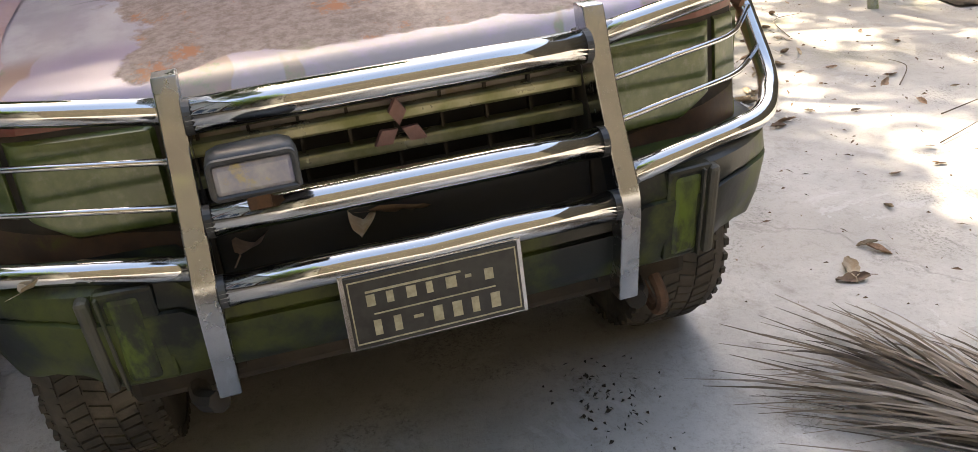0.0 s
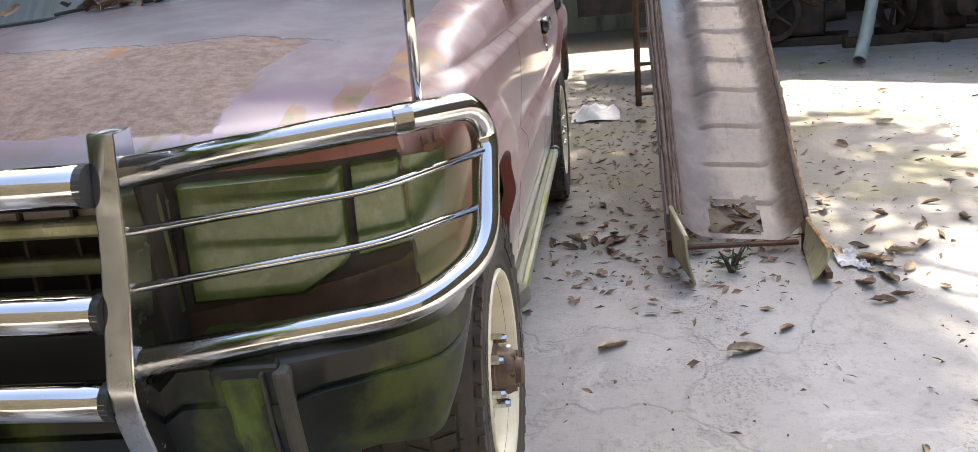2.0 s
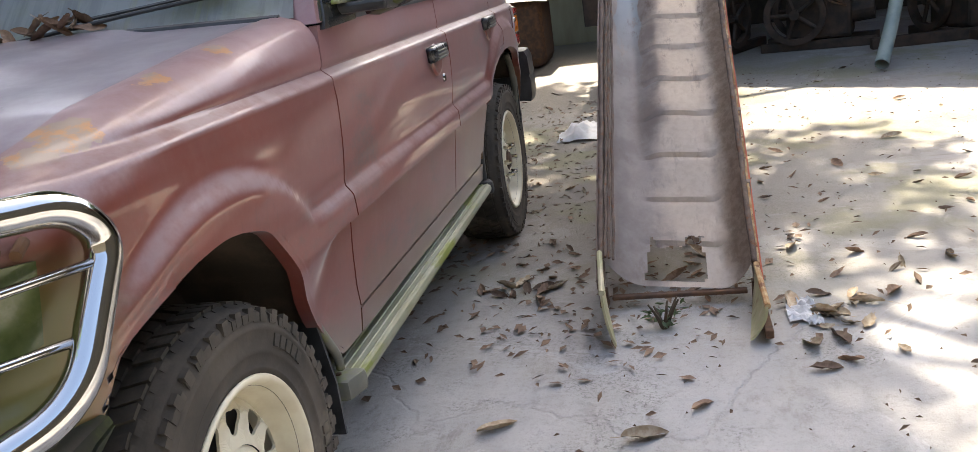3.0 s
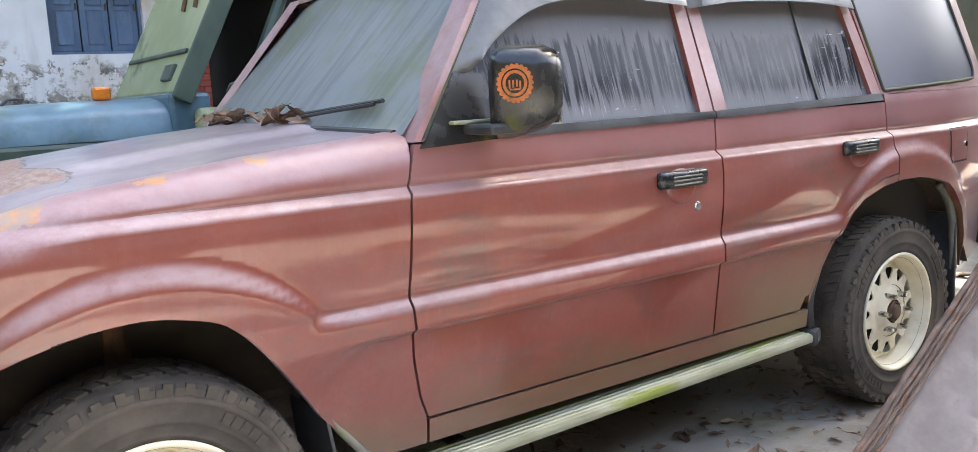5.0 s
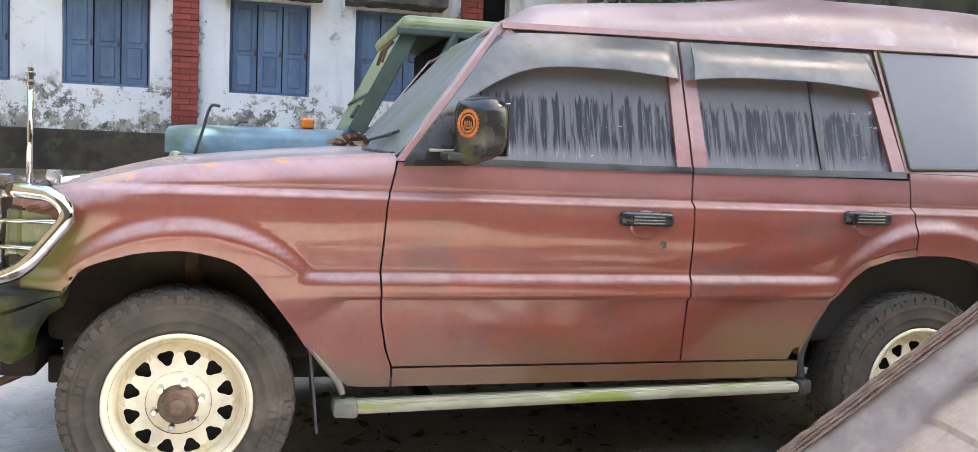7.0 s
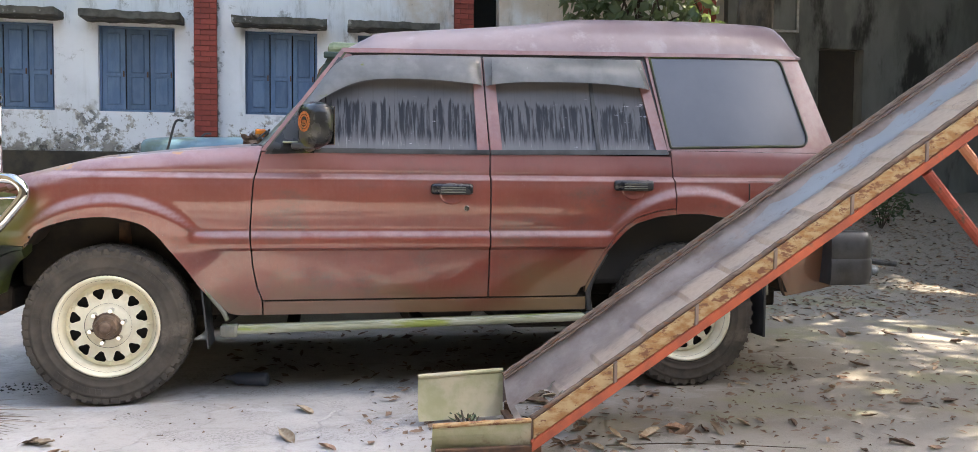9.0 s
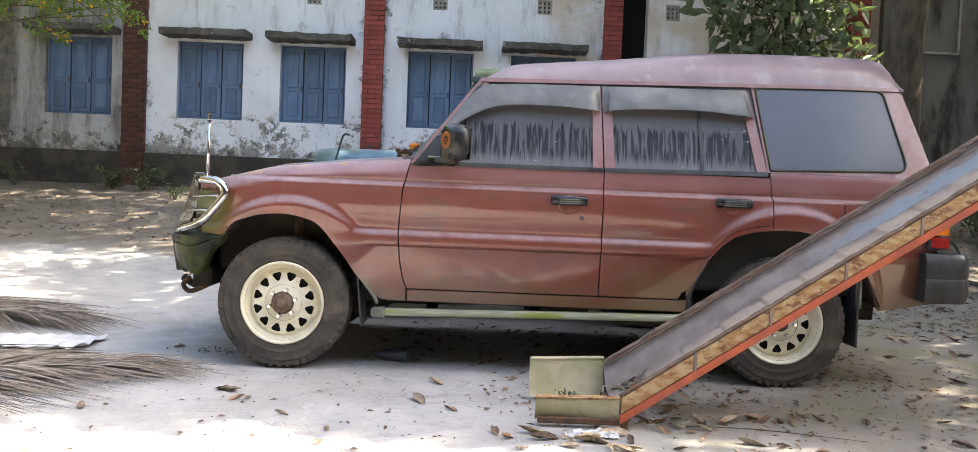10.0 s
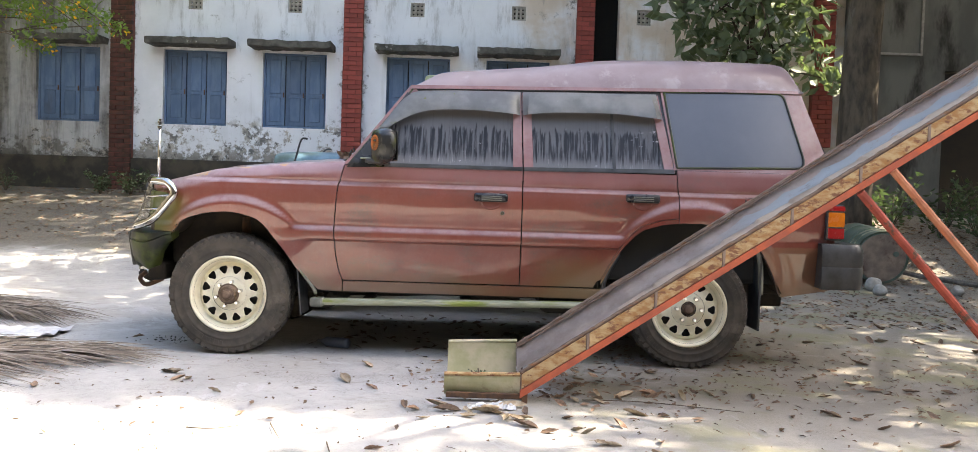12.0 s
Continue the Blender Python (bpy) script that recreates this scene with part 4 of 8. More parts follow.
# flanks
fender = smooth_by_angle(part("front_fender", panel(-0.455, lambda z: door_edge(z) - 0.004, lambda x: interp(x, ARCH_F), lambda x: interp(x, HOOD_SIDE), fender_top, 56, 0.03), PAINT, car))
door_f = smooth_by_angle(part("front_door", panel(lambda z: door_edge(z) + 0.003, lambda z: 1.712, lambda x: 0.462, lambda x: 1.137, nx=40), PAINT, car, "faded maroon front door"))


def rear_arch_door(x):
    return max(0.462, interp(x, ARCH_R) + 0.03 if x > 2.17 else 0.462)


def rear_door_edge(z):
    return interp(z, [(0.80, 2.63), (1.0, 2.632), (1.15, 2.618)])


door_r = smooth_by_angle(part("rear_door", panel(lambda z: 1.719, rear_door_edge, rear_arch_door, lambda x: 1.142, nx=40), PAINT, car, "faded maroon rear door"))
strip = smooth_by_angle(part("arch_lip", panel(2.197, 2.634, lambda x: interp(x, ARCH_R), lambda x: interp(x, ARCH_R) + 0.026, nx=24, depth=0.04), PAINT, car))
quarter = smooth_by_angle(part("quarter_panel", panel(lambda z: rear_door_edge(z) + 0.006, 3.590, lambda x: interp(x, ARCH_R), lambda x: 1.178, nx=50, depth=0.03), PAINT, car, "maroon rear quarter panel, tan low down with mud and painted reflection"))
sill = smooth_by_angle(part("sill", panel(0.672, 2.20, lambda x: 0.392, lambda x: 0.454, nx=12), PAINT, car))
for ob in (fender, door_f, door_r, strip, quarter, sill):
    mirrored(ob)


def side_shape(name, corners, material, parent, out=0.0, depth=0.02, nu=8, nv=8, label="", both=True):
    ob = smooth_by_angle(part(name, patch(corners, nu, nv, out, depth), material, parent, label))
    if both:
        mirrored(ob)
    return ob


# glass house: frames
side_shape("pillar", [(0.662, 1.142), (0.745, 1.142), (1.075, 1.60), (1.030, 1.634)], PAINT, car, 0.004, 0.10)
side_shape("window_frame", [(0.70, 1.14), (0.735, 1.14), (1.04, 1.575), (1.012, 1.588)], BLACK, door_f, 0.010)
side_shape("window_frame", [(1.655, 1.142), (1.711, 1.142), (1.692, 1.61), (1.645, 1.61)], PAINT, door_f, 0.003)
side_shape("window_frame", [(1.719, 1.142), (1.775, 1.142), (1.750, 1.61), (1.699, 1.61)], PAINT, door_r, 0.003)
side_shape("window_frame", [(2.550, 1.150), (2.608, 1.150), (2.514, 1.620), (2.466, 1.618)], PAINT, door_r, 0.003)
QW = [(2.622, 1.184), (3.412, 1.208), (3.285, 1.660), (2.553, 1.644)]


def round_outline(corners, radii, n=7):
    """Corner points (x, z) with each corner rounded by its own radius."""
    pts = [Vector((x, 0, z)) for x, z in corners]
    out = []
    for i, b in enumerate(pts):
        a, c = pts[i - 1], pts[(i + 1) % len(pts)]
        p, q = b + (a - b).normalized() * radii[i], b + (c - b).normalized() * radii[i]
        for k in range(n + 1):
            t = k / n
            out.append(p * (1 - t) ** 2 + b * 2 * t * (1 - t) + q * t * t)
        # points along the straight, so that the edge follows the curved flank
        start = c + (b - c).normalized() * radii[(i + 1) % len(pts)]
        out += [q.lerp(start, k / 9) for k in range(1, 9)]
    return out


def on_flank(p, out):
    return (p.x, -half_width(p.x, p.z) - out, p.z)


def rounded_pane(corners, radii, out):
    """A pane that follows the flank, in rings from its middle to its rounded edge."""
    line = round_outline(corners, radii)
    mid = sum(line, Vector()) / len(line)
    verts, faces, n = [], [], len(line)
    for r in range(1, 7):
        verts += [on_flank(mid.lerp(p, r / 6), out) for p in line]
    verts.append(on_flank(mid, out))
    for k in range(n):
        j = (k + 1) % n
        faces.append((6 * n, k, j))
        faces += [(r * n + k, (r + 1) * n + k, (r + 1) * n + j, r * n + j) for r in range(5)]
    bm = bm_from(verts, faces)
    flange(bm, 0.01)
    bmesh.ops.recalc_face_normals(bm, faces=bm.faces)
    return bm


def pane_surround(corners, radii, outer, out):
    """Sheet metal between a rounded opening and a larger four-cornered outline."""
    line = round_outline(corners, radii)
    far = round_outline(outer, [0.002] * 4)
    n = len(line)
    verts = [on_flank(p, out) for p in line] + [on_flank(a.lerp(b, 0.5), out) for a, b in zip(line, far)] + [on_flank(p, out) for p in far]
    faces = [(r * n + k, (r + 1) * n + k, (r + 1) * n + (k + 1) % n, r * n + (k + 1) % n) for r in range(2) for k in range(n)]
    bm = bm_from(verts, faces)
    flange(bm, 0.02)
    bmesh.ops.recalc_face_normals(bm, faces=bm.faces)
    return bm


mirrored(smooth_by_angle(part("pillar", pane_surround(QW, (0.012, 0.075, 0.045, 0.012), [(2.606, 1.172), (3.588, 1.172), (3.400, 1.676), (2.530, 1.654)], 0.002), PAINT, car, "maroon pillar round the rear quarter glass")))
side_shape("gutter", [(1.03, 1.612), (3.412, 1.664), (3.412, 1.682), (1.03, 1.634)], PAINT, car, 0.012, nu=30, nv=2)
side_shape("top_rail", [(1.03, 1.582), (2.52, 1.617), (2.52, 1.643), (1.03, 1.614)], BLACK, car, -0.004, nu=30, nv=2)
side_shape("belt_strip", [(0.70, 1.135), (1.712, 1.137), (1.712, 1.160), (0.72, 1.158)], BLACK, door_f, 0.006, nu=20, nv=2, label="black rubber belt strip")
side_shape("belt_strip", [(1.719, 1.137), (2.606, 1.150), (2.600, 1.175), (1.719, 1.160)], BLACK, door_r, 0.006, nu=20, nv=2, label="black rubber belt strip")
# panes
side_shape("window_pane", [(0.76, 1.150), (1.66, 1.150), (1.65, 1.605), (1.06, 1.60)], GLASS_SIDE, door_f, -0.014, 0.004, 20, 10, "grimy side glass with dust streaks")
side_shape("window_pane", [(1.77, 1.150), (2.555, 1.160), (2.475, 1.617), (1.745, 1.605)], GLASS_SIDE, door_r, -0.014, 0.004, 20, 10, "grimy side glass with dust streaks")
side_shape("window_divider", [(2.245, 1.16), (2.263, 1.16), (2.240, 1.61), (2.222, 1.61)], BLACK, door_r, -0.006, 0.01, 2, 8)
side_shape("mirror_gusset", [(0.680, 1.126), (0.90, 1.134), (0.90, 1.300), (0.806, 1.300)], MIRROR_BLACK, door_f, 0.012)
side_shape("pillar_seal", [(0.684, 1.145), (0.694, 1.145), (1.050, 1.612), (1.038, 1.612)], SEAL, car, 0.007, 0.01, 2, 20)
qwin = smooth_by_angle(part("quarter_window", rounded_pane(QW, (0.012, 0.075, 0.045, 0.012), 0.001), GLASS_QTR, car, "dusty dark rear quarter glass"))
mirrored(qwin)
seal_line = round_outline(QW, (0.012, 0.075, 0.045, 0.012))
seal = part("window_seal", tube([on_flank(p, 0.004) for p in seal_line + seal_line[:1]], 0.007, 6, False), SEAL, car, "black rubber seal, green with algae", True)
mirrored(seal)
side_shape("window_seal", [(2.575, 1.155), (2.665, 1.165), (2.590, 1.648), (2.480, 1.648)], BLACK, car, -0.010, 0.01, 4, 8)


def visor(name, parent, top, bottom):
    """A weather shield that bows outwards over the top of a side window."""
    n, m = 40, 8
    tp, bp = smooth_path([(x, 0, z) for x, z in top], 10), smooth_path([(x, 0, z) for x, z in bottom], 10)
    verts, faces = [], []
    for i in range(n + 1):
        a, b = tp[round(i * (len(tp) - 1) / n)], bp[round(i * (len(bp) - 1) / n)]
        ends = min(sstep(i, 0, 4), sstep(i, n, n - 2))
        for j in range(m + 1):
            v = j / m
            x, z = a.x + (b.x - a.x) * v, a.z + (b.z - a.z) * v
            verts.append((x, -half_width(x, z) - 0.008 - 0.042 * ends * math.sin(v * 1.75), z))
    for i in range(n):
        for j in range(m):
            faces.append((i * (m + 1) + j, (i + 1) * (m + 1) + j, (i + 1) * (m + 1) + j + 1, i * (m + 1) + j + 1))
    bm = bm_from(verts, faces)
    bmesh.ops.solidify(bm, geom=bm.faces[:], thickness=0.003)
    bmesh.ops.recalc_face_normals(bm, faces=bm.faces)
    ob = smooth_by_angle(part(name, bm, VISOR, parent, "smoky plastic weather shield with moss on its rim"), 50)
    mirrored(ob)


visor("weather_shield", door_f, [(0.805, 1.300), (0.88, 1.40), (1.02, 1.575), (1.2, 1.606), (1.45, 1.612), (1.688, 1.614)],
      [(0.850, 1.300), (0.925, 1.375), (1.06, 1.452), (1.2, 1.484), (1.45, 1.488), (1.690, 1.470)])
visor("weather_shield", door_r, [(1.702, 1.614), (2.0, 1.620), (2.25, 1.622), (2.502, 1.626)],
      [(1.708, 1.470), (1.9, 1.490), (2.25, 1.494), (2.540, 1.470)])


def hood_grid():
    nx, ny = 44, 36
    verts, faces = [], []
    for i in range(nx + 1):
        u = i / nx
        for j in range(ny + 1):
            v = 2 * j / ny - 1
            fr = -0.548 + 0.075 * abs(v) ** 3
            bk = 0.575 + 0.085 * abs(v) ** 2
            x = fr + (bk - fr) * u
            half = fender_top(x, interp(x, HOOD_SIDE)) - 0.006
            z = interp(x, HOOD_SIDE) + 0.028 * (1 - v * v) + 0.012 * (sstep(abs(v), 0.62, 0.5) - 0.5) * sstep(u, 0.1, 0.3)
            z -= 0.05 * (1 - sstep(u, 0.0, 0.07)) ** 2
            verts.append((x, v * half, z))
    for i in range(nx):
        for j in range(ny):
            faces.append((i * (ny + 1) + j, (i + 1) * (ny + 1) + j, (i + 1) * (ny + 1) + j + 1, i * (ny + 1) + j + 1))
    bm = bm_from(verts, faces)
    es = [e for e in bm.edges if e.is_boundary]
    for g in bmesh.ops.extrude_edge_only(bm, edges=es)["geom"]:
        if isinstance(g, bmesh.types.BMVert):
            g.co.z -= 0.03
    bmesh.ops.recalc_face_normals(bm, faces=bm.faces)
    return bm


smooth_by_angle(part("bonnet", hood_grid(), HOOD, car, "bonnet bleached to lilac with beige flaking patches"), 40)


def roof_grid():
    prof = [(1.03, 1.632), (1.08, 1.668), (1.14, 1.705), (1.22, 1.742), (1.45, 1.768), (1.77, 1.798), (2.0, 1.826), (2.12, 1.845), (2.33, 1.862), (2.8, 1.872), (3.18, 1.872), (3.290, 1.868), (3.352, 1.838), (3.394, 1.760), (3.412, 1.688)]
    ny = 28
    line = smooth_path([(x, 0, z) for x, z in prof], 4)
    verts, faces = [], []
    for k, p in enumerate(line):
        base = interp(p.x, [(1.03, 1.628), (3.412, 1.678)])
        w = half_width(min(p.x, 3.35), base) + 0.012
        h = p.z - base
        for j in range(ny + 1):
            v = 2 * j / ny - 1
            a = abs(v)
            # shoulders: a steep flank, then a gently crowned top
            t = min((1 - a) / 0.30, 1.0)
            prof_h = (1 - (1 - t) ** 2.4) * 0.93 + 0.07 * (1 - a * a)
            front = 0.075 * (a ** 2) * (1 - sstep(k, 0, 14))
            verts.append((p.x + front * 0.0, v * w * (1 - 0.02 * sstep(h, 0, 0.2)), base + h * prof_h))
    n = ny + 1
    for i in range(len(line) - 1):
        for j in range(ny):
            faces.append((i * n + j, (i + 1) * n + j, (i + 1) * n + j + 1, i * n + j + 1))
    bm = bm_from(verts, faces)
    for g in bmesh.ops.extrude_edge_only(bm, edges=[e for e in bm.edges if e.is_boundary])["geom"]:
        if isinstance(g, bmesh.types.BMVert):
            g.co.z -= 0.012
    bmesh.ops.recalc_face_normals(bm, faces=bm.faces)
    return bm


roof = smooth_by_angle(part("roof", roof_grid(), ROOF, car, "raised maroon roof dulled by dust"), 40)


def windscreen_grid():
    verts, faces = [], []
    nx, nz = 24, 12
    for i in range(nz + 1):
        u = i / nz
        half = 0.772 + (0.680 - 0.772) * u
        for j in range(nx + 1):
            v = 2 * j / nx - 1
            verts.append((0.590 + 0.425 * u + 0.075 * v * v, v * half, 1.172 + 0.462 * u - 0.012 * v * v))
    for i in range(nz):
        for j in range(nx):
            faces.append((i * (nx + 1) + j, i * (nx + 1) + j + 1, (i + 1) * (nx + 1) + j + 1, (i + 1) * (nx + 1) + j))
    bm = bm_from(verts, faces)
    bmesh.ops.solidify(bm, geom=bm.faces[:], thickness=0.006)
    bmesh.ops.recalc_face_normals(bm, faces=bm.faces)
    return bm


part("windscreen", windscreen_grid(), GLASS_WIND, car, "dusty windscreen filmed with green", True)
part("cowl", tube(smooth_path([(0.66, -0.74, 1.158), (0.60, -0.4, 1.172), (0.585, 0, 1.176), (0.60, 0.4, 1.172), (0.66, 0.74, 1.158)], 6), 0.014, 8), BLACK, car)
# body behind the panels
part("rear_body", box((3.54, -0.735, 0.48), (3.612, 0.735, 1.20), 0.02), PAINT, car)
part("rear_window", bm_from([(3.600, -0.69, 1.19), (3.600, 0.69, 1.19), (3.380, 0.61, 1.67), (3.380, -0.61, 1.67)], [(0, 1, 2, 3)]), GLASS_QTR, car)
part("underbody", box((0.48, -0.72, 0.40), (2.2, 0.72, 0.52), 0.02), DARK, car)
part("underbody", box((2.2, -0.48, 0.42), (3.45, 0.48, 0.60), 0.02), DARK, car)
# underside parts, added also to block light below the car
part("gearbox", tube([(0.5, 0, 0.42), (0.9, 0, 0.40), (1.5, 0.05, 0.40)], 0.15, 12, True, 0.10), DARK, car)
part("transfer_case", box((1.35, -0.22, 0.25), (1.75, 0.18, 0.48), 0.05), DARK, car)
part("fuel_tank", box((1.85, -0.62, 0.27), (2.30, 0.30, 0.50), 0.05), DARK, car)
part("exhaust", tube(smooth_path([(0.4, 0.35, 0.36), (1.4, 0.40, 0.33), (2.2, 0.45, 0.34), (2.7, 0.5, 0.45), (3.5, 0.5, 0.36)], 6), 0.035, 10), RUST, car)
part("propeller_shaft", tube([(1.7, 0, 0.36), (2.65, 0.05, 0.35)], 0.035, 10), DARK, car)
part("axle_housing", lathe([(0.0, -0.15), (0.10, -0.13), (0.14, 0.0), (0.10, 0.13), (0.0, 0.15)], 20), DARK, car).location = (2.725, 0.05, 0.35)
part("chassis_rail", box((-0.45, -0.44, 0.34), (3.4, -0.34, 0.44), 0.01), DARK, car)
part("chassis_rail", box((-0.45, 0.34, 0.34), (3.4, 0.44, 0.44), 0.01), DARK, car)
part("engine_bay", box((-0.44, -0.52, 0.5), (0.55, 0.52, 0.93), 0.03), DARK, car)
part("cabin_lining", box((0.60, -0.70, 0.5), (3.40, 0.70, 1.08), 0.03), INTERIOR, car)
for y in (-0.36, 0.36):
    part("front_seat", box((1.35, y - 0.24, 1.05), (1.52, y + 0.24, 1.50), 0.06), INTERIOR, car)
part("rear_seat", box((2.28, -0.6, 1.05), (2.42, 0.6, 1.48), 0.05), INTERIOR, car)


def arch_liner(name, table, cx, x_lo, x_hi):
    """The hollow behind a wheel arch."""
    verts, faces = [], []
    xs = [x_lo + (x_hi - x_lo) * i / 26 for i in range(27)]
    for x in xs:
        z = interp(x, table) + 0.012
        verts += [(x, -0.80, z), (x, -0.45, z + 0.02), (x, -0.45, 0.42)]
    for i in range(26):
        a, b = 3 * i, 3 * i + 3
        faces += [(a, a + 1, b + 1, b), (a + 1, a + 2, b + 2, b + 1)]
    ob = part(name, bm_from(verts, faces), LINER, car, "mud-caked wheel arch liner")
    mirrored(ob)


arch_liner("wheel_arch_liner", ARCH_F, 0.0, -0.40, 0.53)
arch_liner("wheel_arch_liner", ARCH_R, 2.725, 2.20, 3.275)
for y in (-0.62, 0.62):
    part("suspension_strut", tube([(0.03, y * 0.85, 0.36), (0.02, y * 0.8, 0.80)], 0.035, 10), RUST, car)
part("front_axle", tube([(0, -0.6, 0.36), (0, 0.6, 0.36)], 0.05, 12), DARK, car)
part("rear_axle", tube([(2.725, -0.6, 0.35), (2.725, 0.6, 0.35)], 0.06, 12), DARK, car)


# wheels
def wheel_disc():
    """The dished steel disc: a ring of twelve egg-shaped holes."""
    bm = bmesh.new()
    r0, r1, n = 0.100, 0.186, 40

    def dish(r):
        return -0.026 * sstep(r, 0.186, 0.160) - 0.010 * sstep(r, 0.13, 0.085)
    for s in range(12):
        a0, a1 = 2 * math.pi * (s - 0.5) / 12, 2 * math.pi * (s + 0.5) / 12
        outer, inner, back = [], [], []
        for k in range(n):
            t = k / n * 4
            side, f = int(t), t - int(t)
            r, a = [(r0, a0 + (a1 - a0) * f), (r0 + (r1 - r0) * f, a1), (r1, a1 + (a0 - a1) * f), (r1 + (r0 - r1) * f, a0)][side]
            outer.append(bm.verts.new((r * math.cos(a), dish(r), r * math.sin(a))))
            am = (a0 + a1) / 2
            th = math.atan2(*[(math.sin(a - am) * r), (r * math.cos(a - am) - 0.146)])
            # a rounded triangle that points to the hub
            hr = 0.0228 * (1 + 0.17 * math.cos(3 * (th - math.pi)) + 0.03 * math.cos(th))
            px, py = 0.146 + hr * math.cos(th), hr * 1.02 * math.sin(th)
            ca, sa = math.cos(am), math.sin(am)
            x, z = px * ca - py * sa, px * sa + py * ca
            rr = math.hypot(x, z)
            inner.append(bm.verts.new((x, dish(rr), z)))
            back.append(bm.verts.new((x, dish(rr) + 0.006, z)))
        for k in range(n):
            j = (k + 1) % n
            bm.faces.new((outer[k], outer[j], inner[j], inner[k]))
            bm.faces.new((inner[k], inner[j], back[j], back[k]))
    bmesh.ops.remove_doubles(bm, verts=bm.verts, dist=1e-4)
    bmesh.ops.recalc_face_normals(bm, faces=bm.faces)
    return bm


def wheel(name, x, y, z, spin, hub_len, front):
    w = part(name, lathe([(0.205, -0.095), (0.218, -0.106), (0.232, -0.1125), (0.235, -0.1155), (0.239, -0.1155), (0.242, -0.1135), (0.262, -0.118), (0.266, -0.1205), (0.270, -0.1185), (0.305, -0.120), (0.309, -0.1225), (0.314, -0.1195), (0.333, -0.113), (0.350, -0.097), (0.3535, -0.06), (0.355, 0.0), (0.3535, 0.06), (0.349, 0.096), (0.332, 0.112), (0.300, 0.118), (0.225, 0.108), (0.205, 0.095)], 72), RUBBER, car, "dusty off-road wheel with cream steel rim", True)
    w.name = name
    # tread blocks
    bm = bmesh.new()
    for k in range(60):
        for row, (ya, yb, off) in enumerate(((-0.119, -0.076, 0.0), (-0.070, -0.026, 0.5), (-0.021, 0.021, 0.1), (0.026, 0.070, 0.6), (0.076, 0.119, 0.2))):
            a = 2 * math.pi * (k + off + 0.12 * math.sin(k * 2.1 + row)) / 60
            rr = 0.351 if abs(ya + yb) > 0.15 else 0.355
            shift = 0.020 * (1 if row % 2 else -1)
            vs = []
            for r in (rr - 0.012, rr + 0.005):
                for da, yy in ((-0.036, ya), (0.036, ya), (0.036, yb), (-0.036, yb)):
                    rad = r - (0.020 if abs(yy) > 0.1 else 0.0)
                    aa = a + da + shift * (1 if yy == yb else -1)
                    vs.append(bm.verts.new((rad * math.cos(aa), yy, rad * math.sin(aa))))
            for f in ((4, 5, 6, 7), (0, 1, 5, 4), (1, 2, 6, 5), (2, 3, 7, 6), (3, 0, 4, 7)):
                bm.faces.new([vs[i] for i in f])
    bmesh.ops.recalc_face_normals(bm, faces=bm.faces)
    for k in range(46):
        for y0, y1 in ((-0.1215, -0.110), (0.110, 0.1215)):
            add_box(bm, (-0.010, y0 * 0.985, 0.322), (0.010, y1 * 0.985, 0.346), 0, Matrix.Rotation(2 * math.pi * (k + 0.25) / 46, 4, "Y"))
    part("tread", bm, RUBBER, w)
    # raised marks on the sidewall, too worn to read
    bm = bmesh.new()
    for a0, n, r in ((1.2, 7, 0.288), (2.6, 9, 0.29), (4.4, 7, 0.288), (5.6, 5, 0.29)):
        for k in range(n):
            a = a0 + k * 0.085
            add_box(bm, (-0.009, -0.1225, r - 0.012), (0.009, -0.1185, r + 0.012), 0, Matrix.Rotation(-a, 4, "Y"))
    tagged(part("sidewall_lettering", bm, RUBBER, w), kind="stuff")
    part("rim", lathe([(0.222, -0.106), (0.227, -0.113), (0.222, -0.119), (0.213, -0.115), (0.208, -0.100), (0.203, -0.090), (0.199, -0.066), (0.192, -0.052), (0.186, -0.046), (0.186, 0.05)], 72), RIM, w, "cream-painted steel rim", True)
    disc = part("wheel_disc", wheel_disc(), RIM, w, "cream disc with twelve egg-shaped holes")
    disc.location = (0, -0.046, 0)
    centre = part("hub_face", lathe([(0.099, 0.0), (0.085, -0.004), (0.07, -0.018), (0.045, -0.018)], 48), RIM, w, "", True)
    centre.location = (0, -0.076, 0)
    # near-black disc close behind the holes, their shade put into its colour
    part("drum_back", lathe([(0.0, -0.020), (0.185, -0.020)], 36), INTERIOR, w)
    k = 1.0 if front else 0.62
    prof = [(0.062 * k, -0.086), (0.062 * k, -0.100), (0.054 * k, -0.104), (0.050 * k, -0.106 - hub_len * 0.7), (0.044 * k, -0.110 - hub_len), (0.030, -0.111 - hub_len), (0.028, -0.124 - hub_len), (0.018, -0.128 - hub_len), (0.0, -0.128 - hub_len)]
    part("hub", lathe(prof, 24), HUB, w, "rusty brown wheel hub")
    for j in range(6):
        a = 2 * math.pi * j / 6
        c = Vector((0.040 * math.cos(a), -0.108 - hub_len, 0.040 * math.sin(a)))
        part("hub_bolt", tube([c + Vector((0, 0.02, 0)), c - Vector((0, 0.006, 0))], 0.008, 6), HUB, w)
